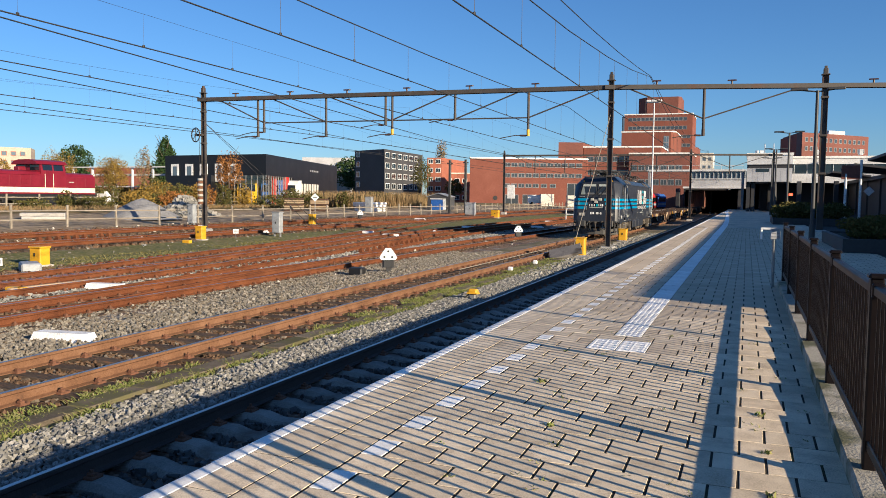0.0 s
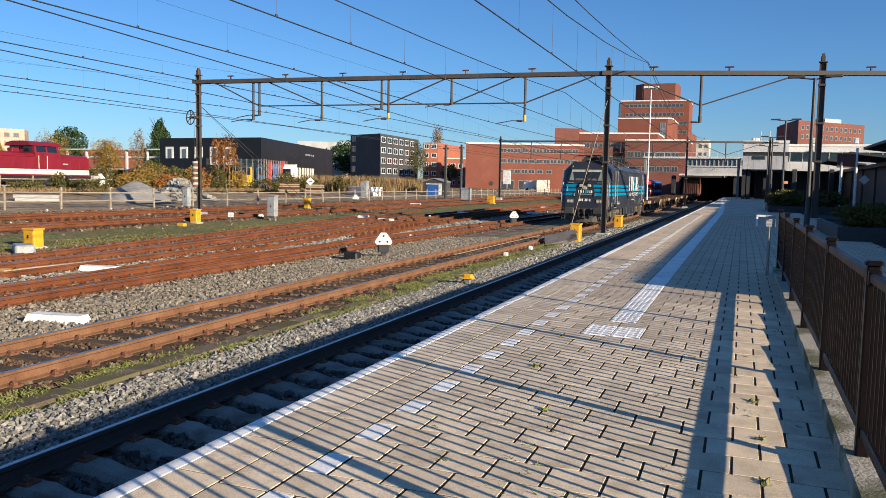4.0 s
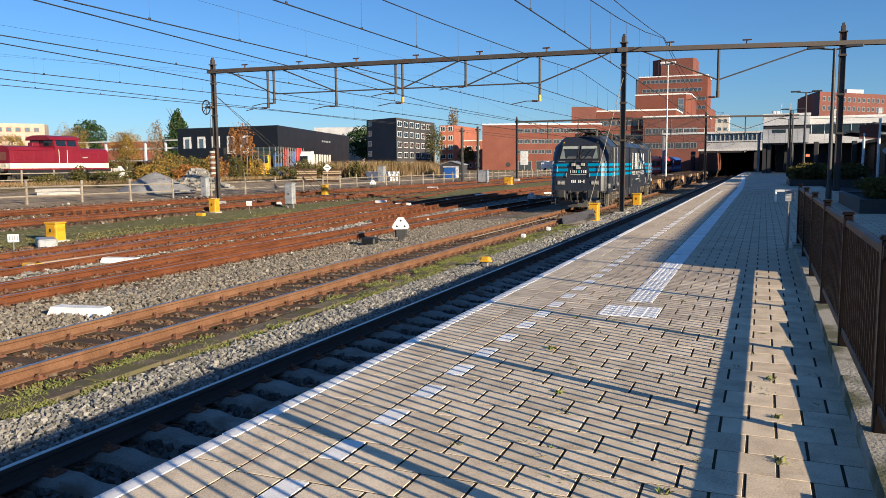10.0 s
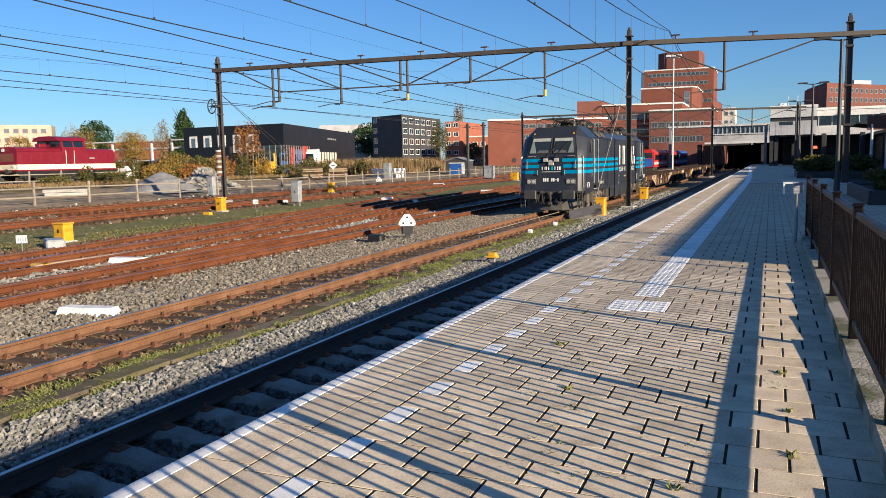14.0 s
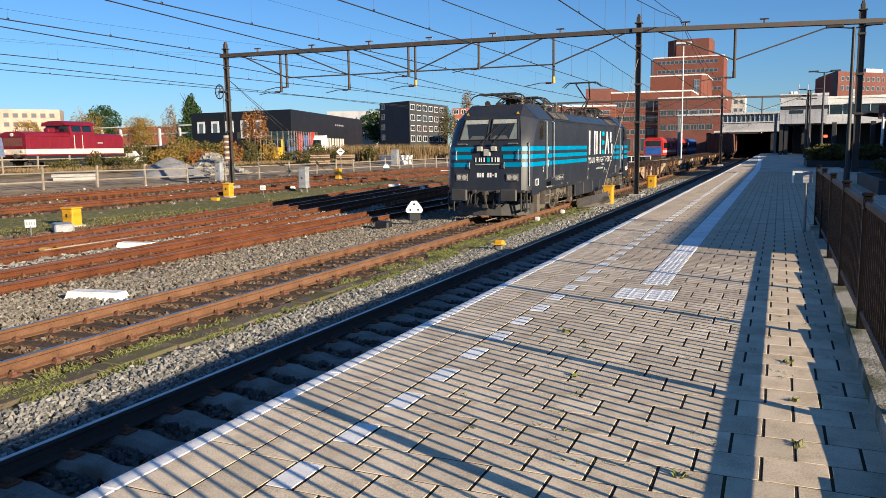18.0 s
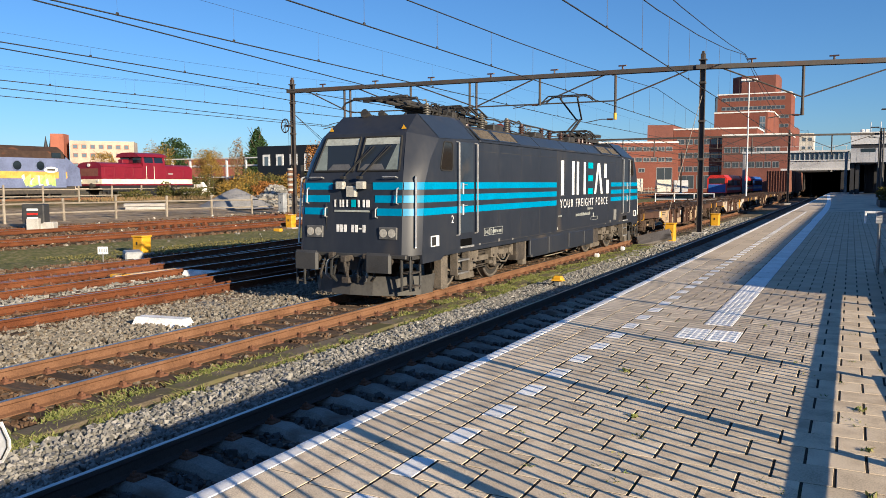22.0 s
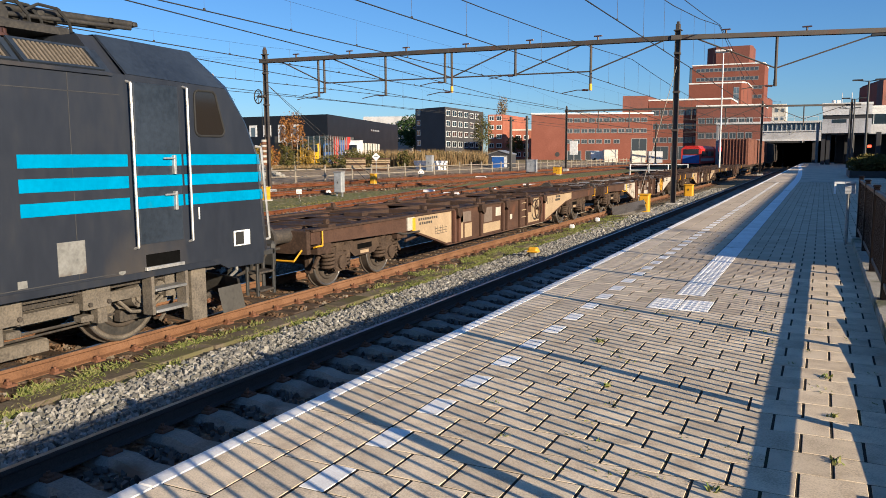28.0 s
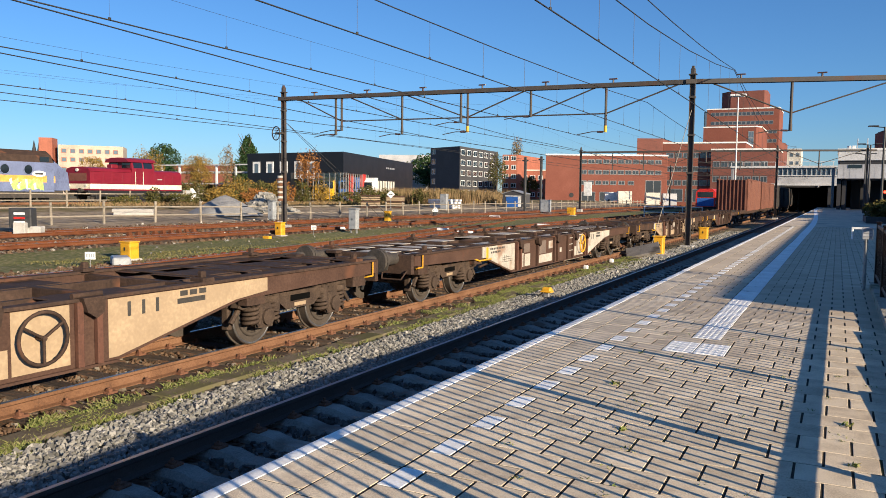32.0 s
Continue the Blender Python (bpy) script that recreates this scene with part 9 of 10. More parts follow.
_gl.inputs["Roughness"].default_value = 0.03
_mx.inputs[0].default_value = 0.16
_nt.links.new(_tr.outputs[0], _mx.inputs[1])
_nt.links.new(_gl.outputs[0], _mx.inputs[2])
_nt.links.new(_mx.outputs[0], _nt.nodes["Material Output"].inputs[0])
gl.data.materials.append(mg)
gl.visible_shadow = False
part("red_column", MB().cbox(-56.7, -56.2, 86, 86.6, 0.3, 4.0, 0.02).cbox(-57.0, -56.4, 83.6, 84.2, 0.3, 4.0, 0.02), M_TRUCKR, hall)
part("forecourt_slab", MB().box(-64, -53, 77, 90, 0.2, 0.42), M_CONC, hall)
for i in range(7):
    part("pale_panel", MB().box(0, 0.9, 0, 0.06, 1.6, 3.6), M_LIGHTWALL, hall, "", Matrix.Translation(f2(15.0 + i * 1.4, -0.3, 0.02)) @ Euler((0, 0, math.atan2(C[1] - B[1], C[0] - B[0]))).to_matrix().to_4x4())
for i in range(5):
    part("sign_bar", MB().add([f2(19.5 + i * 1.0, 5.1, 0.03), f2(20.2 + i * 1.0, 5.1, 0.03), f2(20.2 + i * 1.0, 5.35, 0.03), f2(19.5 + i * 1.0, 5.35, 0.03)], [(0, 1, 2, 3)]), M_PANEL_D, hall)


def lorry(x, y, rz, mat, label):
    L = thing("lorry_tractor", label, "lorry", pose(x, y, 0.42, 0, 0, rz), "lorries")
    part("cab", MB().prism([(-1.1, 0.7), (1.0, 0.7), (1.15, 1.6), (0.9, 2.7), (0.4, 3.1), (-1.1, 3.2)], -1.2, 1.2), mat, L)
    part("windscreen", MB().add([(1.17, -1.05, 1.65), (1.17, 1.05, 1.65), (0.95, 1.0, 2.55), (0.95, -1.0, 2.55)], [(0, 1, 2, 3)]), M_GLASS, L)
    part("side_window", MB().box(0.0, 0.75, -1.21, -1.2, 1.7, 2.4), M_GLASS, L)
    part("chassis", MB().cbox(-4.2, 1.0, -0.5, 0.5, 0.55, 0.9, 0.03), M_BLACK, L)
    for wx in (0.3, -2.8):
        for s in (-1, 1):
            part("wheel", MB().cyl((wx, s * 0.85, 0.5), (wx, s * 1.15, 0.5), 0.5, n=18), M_RUBBER, L)
    part("bumper", MB().cbox(1.0, 1.3, -1.2, 1.2, 0.3, 0.8, 0.04), mat, L)


lorry(-59.0, 81.5, -60, M_TRUCKY, "yellow lorry tractor behind showroom glass")
lorry(-57.6, 84.8, -70, M_BLUEBOX, "blue lorry tractor behind showroom glass")
lorry(-56.4, 87.2, -75, M_FRAMEW, "white lorry tractor near the showroom corner")

# grey flats
fl = thing("grey_apartment_block", "dark grey apartment block with rows of white-framed windows", "building")
G1, G2, G3, G4 = (-94.4, 176.3), (-83.3, 170.8), (-84.6, 197.7), (-97, 200)
block(fl, "flats_wall", [G1, G2, G3, G4], -0.5, 13.3, M_GREYWALL)
f3, n3 = side(G2, G3)
windows(fl, f3, [2.0 + 4.0 * k for k in range(6)], [1.0 + 2.55 * k for k in range(5)], 2.5, 1.35, M_FRAMEW, M_GLASS)
f4, n4 = side(G1, G2)
windows(fl, f4, [1.4], [1.5 + 2.55 * k for k in range(5)], 1.4, 1.3, M_FRAMEW, M_GLASS)
oh = thing("orange_apartment_block", "orange-red rendered apartment houses beside the grey flats", "building")
block(oh, "house_wall", [(-83.5, 198.4), (-79.5, 199.5), (-80.5, 222), (-86, 222)], -0.5, 12.6, M_ORANGEWALL)
f5, n5 = side((-83.5, 198.4), (-79.5, 199.5))
windows(oh, f5, [1.0, 3.1], [1.0 + 2.5 * k for k in range(5)], 1.3, 1.2, M_FRAMEW, M_GLASS)
block(oh, "house_wall", [(-81.0, 206), (-69.5, 211), (-71, 226), (-83, 222)], -0.5, 8.6, M_ORANGEWALL, M_LIGHTWALL)
f6, n6 = side((-81.0, 206), (-69.5, 211))
windows(oh, f6, [1.2 + 2.2 * k for k in range(5)], [1.0, 3.4, 5.8], 1.3, 1.2, M_FRAMEW, M_GLASS)

# long red brick office building
rb_ = thing("red_brick_office", "long red brick office building with window bands", "building")
R1, R2 = (-62.2, 174.2), (-36.4, 186.4)
block(rb_, "office_wall", [R1, R2, (-36.5, 205), (-66, 196)], -0.5, 11.2, M_BRICK, M_ROOFLINE)
f7, n7 = side(R1, R2)
windows(rb_, f7, [9.0 + 1.75 * k for k in range(11)], [6.6, 9.1], 1.45, 0.95, M_WFRAME, M_WGLASS)
windows(rb_, f7, [9.0 + 1.75 * k for k in range(5)] + [18.0, 20.2], [4.15], 1.4, 0.9, M_WFRAME, M_WGLASS)
windows(rb_, f7, [10.2, 14.5], [0.2], 3.2, 2.2, M_WFRAME, M_WGLASS)
windows(rb_, f7, [25.5], [0.2], 3.6, 5.0, M_WFRAME, M_WGLASS)
part("round_opening", MB().cyl(f7(6.2, 1.6, 0.02), f7(6.2, 1.6, 0.06), 0.55, n=18), M_BLACK, rb_)
block(rb_, "office_tower_wall", [(-43.0, 184), (-37.6, 186.5), (-37.6, 200), (-45, 198)], 5, 15.2, M_BRICK_D, None)
block(rb_, "office_wing_wall", [(-37.5, 187), (-19.5, 190), (-19.5, 205), (-37.5, 205)], -0.5, 14.2, M_BRICK, M_ROOFLINE)
f8, n8 = side((-37.5, 187), (-19.5, 190))
windows(rb_, f8, [1.6 + 1.9 * k for k in range(8)], [10.6, 7.4, 4.2], 1.6, 1.2, M_WFRAME, M_WGLASS)
windows(rb_, f8, [3 + 4 * k for k in range(4)], [0.3], 3.4, 3.0, M_WFRAME, M_WGLASS)
block(rb_, "low_wing_wall", [(-26.6, 187), (-12.5, 188.5), (-12.5, 204), (-26.6, 204)], -0.5, 12.5, M_BRICK_D, M_ROOFLINE)
f9, n9 = side((-26.6, 187), (-12.5, 188.5))
windows(rb_, f9, [1.2 + 1.7 * k for k in range(7)], [8.4, 5.0], 1.4, 1.3, M_WFRAME, M_WGLASS)

# brick tower
tw_ = thing("brick_office_tower", "tall red brick office tower with stepped top", "building")
T_ = lambda x0, x1, y: [(x0, y), (x1, y + 1.5), (x1, y + 18), (x0, y + 18)]
block(tw_, "tower_wall", T_(-36.6, -16.4, 246), -0.5, 28.0, M_BRICK, M_ROOFLINE)
block(tw_, "tower_side_wall", [(-37.6, 247.5), (-36.6, 246.2), (-36.6, 263), (-37.6, 263)], -0.5, 27.4, M_BLACKWALL)
# right side wall, its shade put in as darker brick
block(tw_, "tower_rear_wall", [(-16.4, 252), (-14.9, 254), (-14.9, 266), (-16.4, 266)], -0.5, 18.0, M_BRICK_D)
block(tw_, "tower_front_wall", [(-33.8, 222), (-20.4, 223.2), (-19.2, 225.5), (-19.2, 244), (-33.8, 244)], -0.5, 20.6, M_BRICK, M_ROOFLINE)
block(tw_, "tower_top_wall", [(-33.3, 253), (-30.4, 250), (-21.0, 250.6), (-20.2, 252), (-20.2, 262), (-33.3, 262)], 28.0, 33.6, M_BRICK_D)
block(tw_, "low_front_wall", [(-33.0, 205), (-22.0, 206), (-19.9, 208.5), (-19.9, 220), (-33.0, 220)], -0.5, 12.9, M_BRICK, M_ROOFLINE)
f10, n10 = side((-36.6, 246), (-16.4, 247.5))
windows(tw_, f10, [1.8 + 1.25 * k for k in range(14)], [25.9, 23.2], 1.1, 1.0, M_WFRAME, M_WGLASS, False)
windows(tw_, f10, [15.6 + 1.2 * k for k in range(4)], [20.5, 17.8, 15.1, 12.5, 9.9], 1.05, 0.95, M_WFRAME, M_WGLASS, False)
f11, n11 = side((-33.8, 222), (-20.4, 223.2))
windows(tw_, f11, [12.2], [6.8 + 1.8 * k for k in range(7)], 1.35, 1.65, M_PANEL_D, M_GLASS_B)
f17, n17 = side((-33.0, 205), (-22.0, 206))
windows(tw_, f17, [5.2 + 1.5 * k for k in range(4)], [9.8, 6.6], 1.3, 1.0, M_WFRAME, M_WGLASS)
part("corner_glazing", MB().box(-37.15, -36.6, 245.85, 250, 20, 27), M_GLASS_B, tw_)

# pale block, right-hand brick block
pb2 = thing("pale_office_block", "distant cream office block", "building")
block(pb2, "block_wall", [(-19.6, 319), (-13.0, 319), (-13, 332), (-19.6, 332)], -0.5, 20.0, M_LIGHTWALL)
f12, n12 = side((-19.6, 319), (-13.0, 319))
windows(pb2, f12, [1.2, 3.3, 5.4], [11, 14, 17], 1.2, 1.3, M_PANEL_D, M_GLASS_B, False)
rk2 = thing("brick_block", "brown-red brick office block behind the station", "building")
block(rk2, "block_wall", [(11.4, 199.6), (27.5, 218), (20, 232), (7.5, 221)], -0.5, 17.7, M_BRICK_D)
block(rk2, "end_wall", [(8.0, 219.0), (11.3, 199.9), (11.35, 200.3), (9, 222)], -0.5, 17.9, M_GREYWALL)
f13, n13 = side((11.4, 199.6), (27.5, 218))
windows(rk2, f13, [1.5 + 1.75 * k for k in range(13)], [8.5, 11.0, 13.5, 15.6], 0.9, 1.0, M_WFRAME, M_WGLASS, False)
part("roof_box", MB().prism([(18, 212), (22, 216), (20, 218), (16, 214)], 17.7, 19.0, "z"), M_PANEL, rk2)

# far flats, spire and hangar roofs on the horizon
ff = thing("distant_flats", "distant cream and orange flats on the horizon", "building")
block(ff, "flats_wall", [(-209, 153.5), (-198.5, 168.2), (-206, 176), (-217, 160)], 0, 15.0, M_CREAMWALL)
f14, n14 = side((-209, 153.5), (-198.5, 168.2))
windows(ff, f14, [1.5 + 2.4 * k for k in range(7)], [4, 7, 10, 12.6], 1.3, 1.2, M_ORANGEWALL, M_GLASS_B, False)
block(ff, "flats_end_wall", [(-213, 150), (-210.3, 152.5), (-214, 157), (-217, 153)], 0, 17.0, M_ORANGEWALL)
block(ff, "terrace_wall", [(-190, 176), (-140, 200), (-144, 208), (-194, 184)], 0, 9.6, M_BRICK)
sp_ = thing("church_spire", "pointed church spire on the horizon", "tower")
part("spire_tower", MB().box(-248.5, -243.5, 170, 175, 0, 13), M_BRICK_D, sp_)
for x in (-247.4, -244.6):
    part("spire", MB().cyl((x, 172.5, 13), (x, 172.5, 18.5), 1.0, 0.05, 8), M_DARKROOF, sp_)
cl = thing("church_tower", "brick church tower with a slate spire", "tower")
part("tower_wall", MB().box(-262, -256, 148, 154, 0, 16), M_BRICK_D, cl)
part("tower_spire", MB().cyl((-259, 151, 16), (-259, 151, 27), 3.6, 0.1, 8), M_PANEL_D, cl)
pf = thing("pale_footbridge", "pale railed ramp behind the stored locomotives", "bridge")
part("bridge_deck", MB().box(-104, -66, 88, 91, 4.3, 4.55), M_PANEL_L, pf)
part("bridge_roof", MB().box(-104, -66, 87.5, 88.0, 5.45, 5.62), M_PANEL_L, pf)
part("lower_beam", MB().box(-104, -66, 88, 90, 2.6, 2.8), M_PANEL_L, pf)
for k in range(10):
    part("bridge_post", MB().cbox(-99 + k * 3.8 - 0.15, -99 + k * 3.8 + 0.15, 87.8, 88.1, 0.4, 5.5, 0.03), M_PANEL_L, pf)
gh = thing("grey_shed", "distant grey flat-roofed shed", "building")
block(gh, "shed_wall", [(-128, 205), (-112, 212), (-116, 222), (-132, 215)], 0, 13.5, M_PANEL)
wh = thing("pale_tower_block", "distant pale apartment tower", "building")
block(wh, "tower_wall", [(-122, 240), (-112, 246), (-116, 256), (-126, 250)], 0, 17.0, M_LIGHTWALL)
f15, n15 = side((-122, 240), (-112, 246))
windows(wh, f15, [1.5 + 2.2 * k for k in range(5)], [3 + 2.6 * k for k in range(5)], 1.3, 1.2, M_FRAMEW, M_GLASS, False)

# station bridge building and footbridge over the tracks
stn = thing("station_bridge_building", "grey clad station building raised on dark columns", "building")
LEFT_WING = [(-0.3, 118), (5.6, 117.8), (5.6, 131), (-0.3, 131)]
RIGHT_WING = [(5.6, 125), (45, 128), (45, 138), (5.6, 138)]
block(stn, "upper_cladding", LEFT_WING, 6.68, 8.17, M_PANEL_L, M_ROOFLINE)
block(stn, "recess_band", [(-0.1, 118.2), (5.6, 118), (5.6, 131), (-0.1, 131)], 6.15, 6.68, M_DARKROOF)
block(stn, "lower_cladding", LEFT_WING, 4.25, 6.15, M_PANEL)
block(stn, "wing_upper_cladding", RIGHT_WING, 7.0, 8.05, M_PANEL_L, M_ROOFLINE)
block(stn, "wing_lower_cladding", RIGHT_WING, 4.25, 5.6, M_PANEL)
block(stn, "wing_window_band", [(5.6, 125.3), (45, 128.3), (45, 138), (5.6, 138)], 5.6, 7.0, M_GLASS)
f16, n16 = side((-0.3, 118), (5.6, 117.8))
for k in range(1, 8):
    part("cladding_joint", MB().box(-0.008, 0.008, 0, 0.02, 0, 1.85), M_PANEL_D, stn, "", Matrix.Translation(f16(k * 0.74, 4.28, 0.012)))
part("wall_window", MB().add([f16(1.2, 5.62, 0.03), f16(2.9, 5.62, 0.03), f16(2.9, 6.1, 0.03), f16(1.2, 6.1, 0.03)], [(0, 1, 2, 3)]), M_GLASS, stn)
f18, n18 = side((5.6, 125), (45, 128))
for k in range(22):
    part("window_mullion", MB().cyl(f18(0.6 + k * 1.75, 5.6, -0.2), f18(0.6 + k * 1.75, 7.0, -0.2), 0.06, n=5), M_PANEL, stn)
    part("cladding_joint", MB().box(-0.012, 0.012, 0, 0.02, 0, 1.3), M_PANEL_D, stn, "", Matrix.Translation(f18(0.6 + k * 1.75, 4.28, 0.012)))
for x0 in (1.0, 1.6, 9.0, 14.5):
    part("roof_plant", MB().cbox(x0 - 0.25, x0 + 0.25, 122, 123, 8.1, 8.9, 0.05), M_ROOFLINE, stn)
for k, (x, y) in enumerate(((0.6, 119.5), (3.4, 118.5), (6.5, 117.5), (11, 116), (16, 114.5), (3, 127))):
    part("column", MB().cbox(x - 0.3, x + 0.3, y - 0.3, y + 0.3, 0, 4.3, 0.05), M_DARKROOF, stn)
part("stair_wall", MB().box(-0.3, 0.2, 119, 130, 0, 4.25).box(1.6, 40, 131.2, 132, 0, 4.25), M_DARKROOF, stn)
part("red_lamp_box", MB().cbox(4.6, 5.0, 103, 103.4, 2.2, 2.5, 0.03), lamp_material("red_signal_glow", (1.0, 0.08, 0.03), 2.0), stn, "small glowing red signal lamp")
for x in (2.0, 3.2):
    part("roof_mast", MB().cyl((x, 121, 8.2), (x, 121, 9.8), 0.06, n=6), M_PANEL, stn)
fb = thing("station_footbridge", "glazed grey footbridge crossing above the tracks", "bridge")
part("bridge_floor", MB().box(-11.2, -0.4, 148, 152, 3.7, 4.02), M_PANEL_L, fb)
part("bridge_roof", MB().box(-14.8, -0.4, 147.5, 152.5, 6.88, 7.12), M_PANEL_L, fb)
part("bridge_sill", MB().box(-9.9, -0.4, 147.95, 148.3, 5.32, 5.5), M_PANEL_L, fb)
part("bridge_glass", MB().box(-9.9, -0.4, 148.2, 148.3, 5.5, 6.88), M_GLASS_B, fb)
# lower glazing; its pale reflection is put in as light grey
part("bridge_panel", MB().box(-9.9, -0.4, 148.15, 148.3, 4.02, 5.32), M_PANEL, fb)
for k in range(13):
    part("bridge_post", MB().cbox(-9.8 + k * 0.76, -9.70 + k * 0.76, 148, 148.25, 5.5, 6.88, 0.01), M_PANEL, fb)
for x in (-12.2, -1.4):
    part("bridge_pier", MB().cbox(x - 0.35, x + 0.35, 149, 151, -1, 3.7, 0.05), M_DARKROOF, fb)
fb2 = thing("track_gantry_walkway", "pale walkway beam across the tracks", "bridge")
part("walkway_beam", MB().box(-16, -0.8, 134, 135, 6.3, 6.6), M_PANEL_L, fb2)
part("walkway_rail", MB().box(-16, -0.8, 134, 134.1, 7.2, 7.26), M_PANEL_L, fb2)
for k in range(10):
    part("walkway_post", MB().box(-15.9 + k * 1.66, -15.84 + k * 1.66, 134, 134.1, 6.6, 7.2), M_PANEL_L, fb2)
for x in (-15.7, -0.9):
    part("walkway_leg", MB().cbox(x - 0.2, x + 0.2, 134.2, 134.8, -1, 6.3, 0.03), M_PANEL_D, fb2)
ar = thing("curved_hall_roof", "dark vaulted station hall roof beyond the footbridge", "roof")
vault = [(0.2 + 3.6 * math.cos(a), 3.5 + 3.4 * math.sin(a)) for a in np.linspace(0, math.pi, 19)]
inner_ = [(0.2 + 3.3 * math.cos(a), 3.5 + 3.1 * math.sin(a)) for a in np.linspace(math.pi, 0, 19)]
part("roof_shell", MB().prism(vault + inner_, 154, 230), M_DARKROOF, ar)
part("roof_rim", MB().tube([(x, 153.9, z) for x, z in vault], 0.1, 6), M_PANEL_L, ar, "pale rim of the vault")
# dark canopy and walls added to close the bright gap under the footbridge
part("side_canopy", MB().box(-11.2, -3.4, 154, 230, 3.45, 3.75), M_DARKROOF, ar)
part("hall_wall", MB().box(-11.2, 12, 229, 230, -1.2, 7), M_DARKROOF, ar)
part("hall_side_wall", MB().box(3.9, 4.2, 154, 230, -1.2, 3.6).box(-11.5, -11.2, 154, 230, -1.2, 3.7), M_DARKROOF, ar)

# canopy of the next platform, whose roof shades this one; the wall is added to block light beneath it
cn = thing("platform_canopy", "long dark steel canopy over the neighbouring platform", "canopy")
part("canopy_roof", MB().prism([(12.9, 4.17), (20, 4.6), (20, 4.8), (12.9, 4.38)], 6.3, 150), M_DARKROOF, cn)
part("canopy_fascia", MB().cbox(12.8, 12.95, 6.3, 150, 4.0, 4.40, 0.02), M_DARKROOF, cn)
# unseen wall, added so that no sun passes under the roof
part("rear_wall", MB().box(13.6, 13.8, 6.6, 150, -1, 4.15), M_DARKROOF, cn)
for k in range(15):
    part("canopy_post", MB().cbox(13.1, 13.3, 8 + k * 9.6, 8.2 + k * 9.6, -0.1, 4.2, 0.02), M_DARKROOF, cn)
for y in (60, 80, 100):
    part("canopy_valance", MB().prism([(9.0, 4.9), (13, 4.4), (13, 4.6), (9.0, 5.1)], y, y + 12), M_DARKROOF, cn)
part("canopy_end", MB().prism([(12.95, 4.1), (20, 4.5), (20, -1), (14.5, -1), (14.5, 3.5)], 6.25, 6.5), M_DARKROOF, cn)

# vans and containers before the office building, stored coaches in the yard
def van(x, y, rz, label):
    V = thing("white_van", label, "van", pose(x, y, 0.05, 0, 0, rz), "parked vans")
    part("van_body", MB().prism([(-2.6, 0.4), (2.4, 0.4), (2.5, 1.1), (1.6, 1.3), (1.1, 2.3), (-2.6, 2.3)], -0.95, 0.95), M_FRAMEW, V)
    part("windscreen", MB().add([(1.62, -0.85, 1.32), (1.62, 0.85, 1.32), (1.14, 0.8, 2.2), (1.14, -0.8, 2.2)], [(0, 1, 2, 3)]), M_GLASS, V)
    for wx in (-1.7, 1.6):
        for s in (-1, 1):
            part("wheel", MB().cyl((wx, s * 0.75, 0.36), (wx, s * 0.98, 0.36), 0.36, n=16), M_RUBBER, V)


van(-44.5, 172, 20, "white van parked before the office building")
for x, y, mat, lab in ((-42.2, 170, M_LIGHTWALL, "pale site container"), (-37, 174, M_LIGHTWALL, "pale site container beside the offices"), (-33.5, 175, M_PANEL, "grey-green site container")):
    solo("site_container", MB().cbox(-1.5, 1.5, -1.2, 1.2, 0, 2.7, 0.05), mat, lab + " on the ground", "container", pose(x, y, ground_z(x), 0, 0, 20), "site containers")
for k, (y, m1, lab) in enumerate(((128, M_TRUCKR, "red and blue stored railcar"), (146, M_TRUCKR, "red stored coach with white band"), (163, M_BLUEBOX, "blue stored coach with red end"))):
    c_ = thing("stored_railcar", lab + " in the far yard", "railcar", pose(-17.7, y, -0.84), "stored railcars")
    b_ = part("car_body", MB().prism([(-1.4, 0.9), (1.4, 0.9), (1.4, 3.1), (0.9, 3.6), (-0.9, 3.6), (-1.4, 3.1)], -8, 8), m1, c_)
    part("window_band", MB().box(1.4, 1.41, -7, 7, 2.0, 2.8), M_GLASS, b_)
    part("white_band", MB().box(1.4, 1.412, -7.9, 7.9, 1.3, 1.7), M_PANEL, b_)
    part("front_panel", MB().box(-1.2, 1.2, -8.02, -8.0, 1.0, 2.2), M_BLUEBOX if k % 2 == 0 else M_TRUCKR, b_)
    part("front_window", MB().box(-1.1, 1.1, -8.03, -8.0, 2.3, 3.1), M_GLASS, b_)
    part("underframe", MB().box(-1.2, 1.2, -7.8, 7.8, 0.3, 0.9), M_GRIME, c_)
board = thing("white_notice_board", "white notice board on a pole before the offices", "sign", pose(-50, 168, 0))
part("board", MB().cbox(-0.9, 0.9, -0.06, 0.06, 1.5, 4.6, 0.03), M_FRAMEW, board)
part("board_post", MB().cbox(-0.08, 0.08, -0.05, 0.05, 0, 1.5, 0.01), M_STEEL, board)

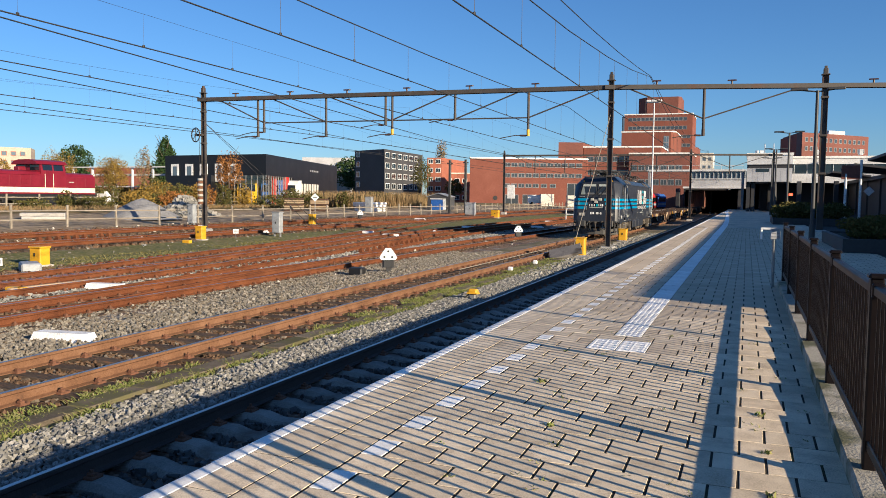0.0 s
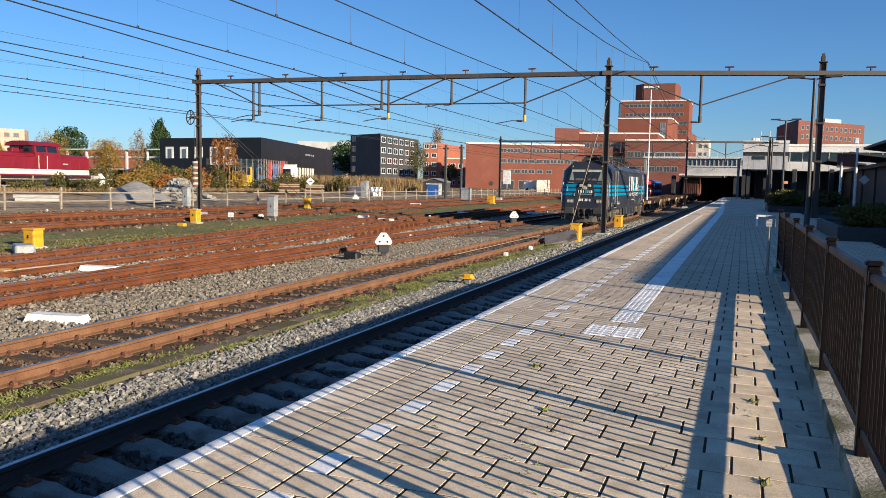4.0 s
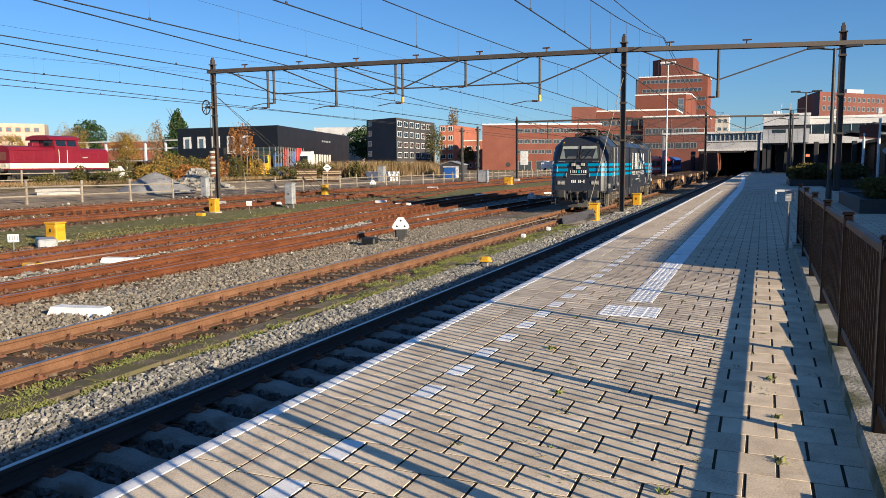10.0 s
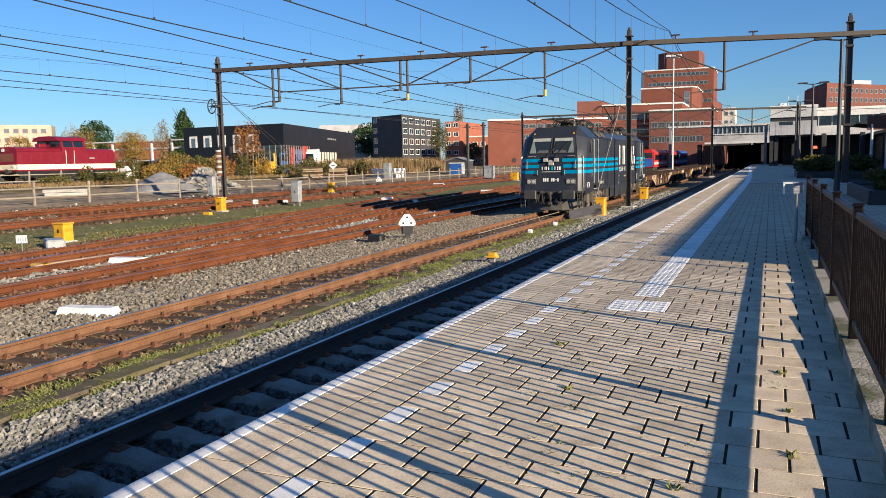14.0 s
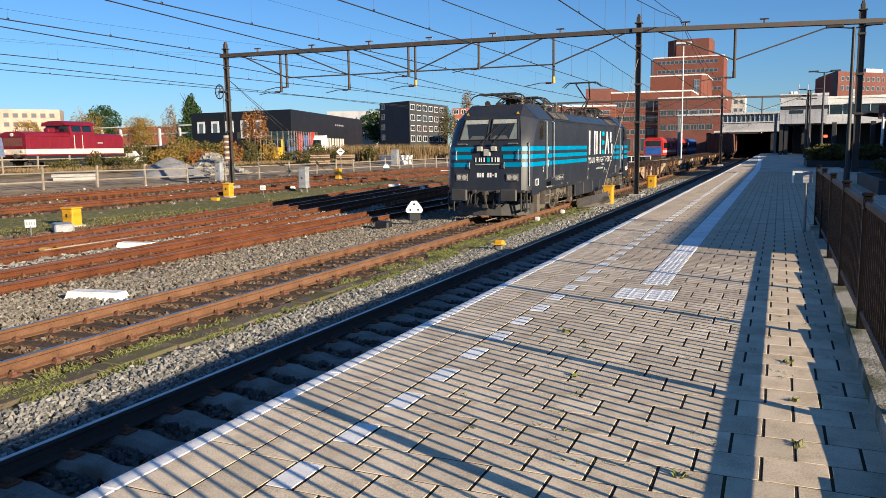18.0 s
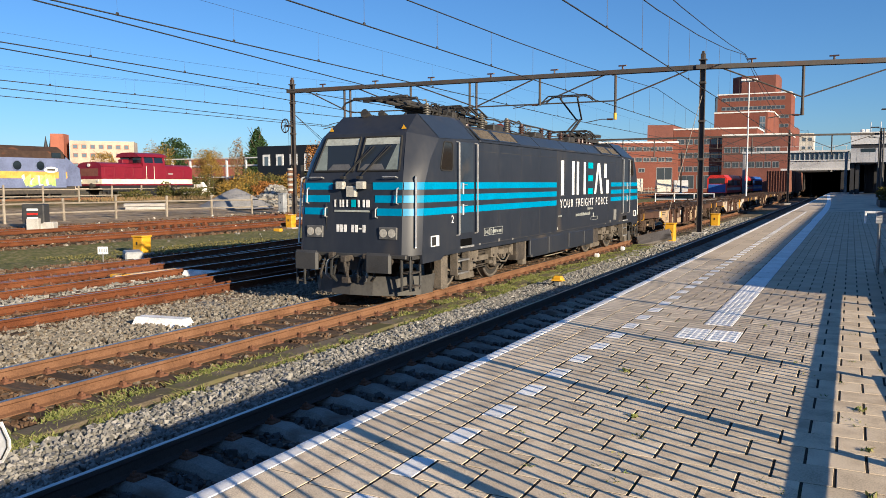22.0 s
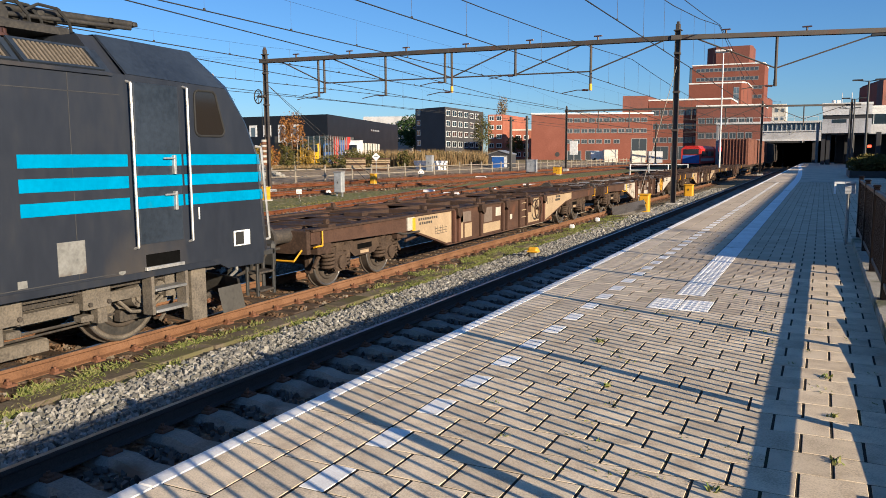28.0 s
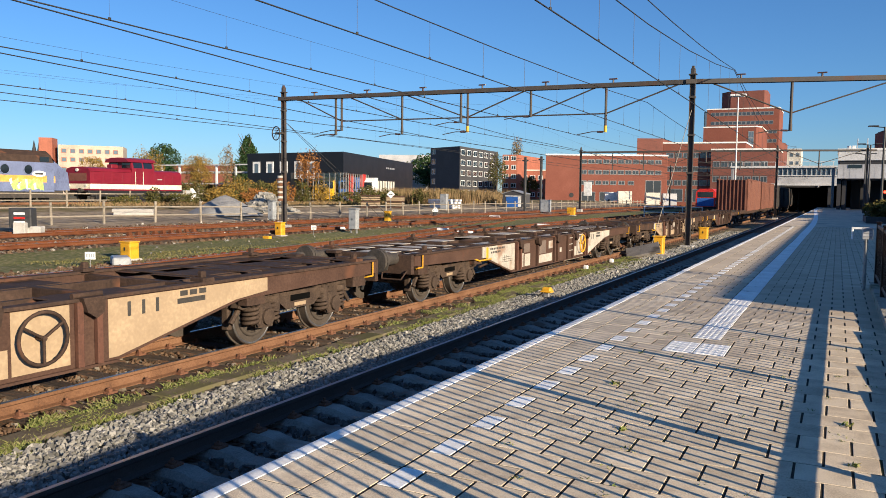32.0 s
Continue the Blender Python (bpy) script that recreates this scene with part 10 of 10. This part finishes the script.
# ---------------------------------------------------------------- motion of the train
# seconds and the place of the locomotive's middle along the track
RUN = [(0, 58.3), (1, 57.85), (2, 57.35), (3, 56.75), (4.5, 55.6), (6, 54.2), (7, 53.1), (8, 51.9), (9, 50.6), (10, 49.3), (11, 47.85), (12, 46.3), (13, 44.5), (14, 42.6),
       (15, 40.5), (16.5, 37.2), (17, 35.9), (18, 33.4), (19, 30.75), (20, 27.94), (21, 25.02), (22, 22.0), (23, 18.8), (24, 15.43), (25, 11.82), (25.5, 9.95), (26.5, 6.15),
       (27.5, 2.34), (28, 0.4), (29, -3.61), (30, -7.5), (31, -11.75), (32, -16.24)]


def place(t):
    """Smooth place along the track."""
    ts_, ys_ = [r[0] for r in RUN], [r[1] for r in RUN]
    i = max(0, min(len(ts_) - 2, int(np.searchsorted(ts_, t, "right")) - 1))
    m = np.gradient(ys_, ts_)
    h = ts_[i + 1] - ts_[i]
    u = (t - ts_[i]) / h
    return ((2 * u ** 3 - 3 * u ** 2 + 1) * ys_[i] + (u ** 3 - 2 * u ** 2 + u) * h * m[i] + (3 * u ** 2 - 2 * u ** 3) * ys_[i + 1] + (u ** 3 - u ** 2) * h * m[i + 1])


def wheel_rows(ws, r):
    """Rows for a rolling wheelset, in its vehicle's space."""
    x, y, z = ws.location
    rows_, t, last = [(0.0, pose(x, y, z))], 0.0, 0.0
    while t < 32.0 - 1e-6:
        t = min(32.0, t + 1.0 / 30)
        a = math.degrees((place(0) - place(t)) / r)
        if a - last > 70 or t >= 32.0 - 1e-6:
            rows_.append((t, pose(x, y, z, a)))
            last = a
    return rows_


def motions():
    times = [i * 0.5 for i in range(65)]
    walk(LOCO, [(t, pose(T2, place(t), RAIL_Z)) for t in times])
    for k, (w, sets) in enumerate(WAGONS):
        off = LEN + k * WL
        walk(w, [(t, pose(T2, place(t) + off, RAIL_Z)) for t in times])
        for ws_ in sets:
            walk(ws_, wheel_rows(ws_, 0.46))
    for ws_ in LOCO_SETS:
        walk(ws_, wheel_rows(ws_, 0.625))


motions()
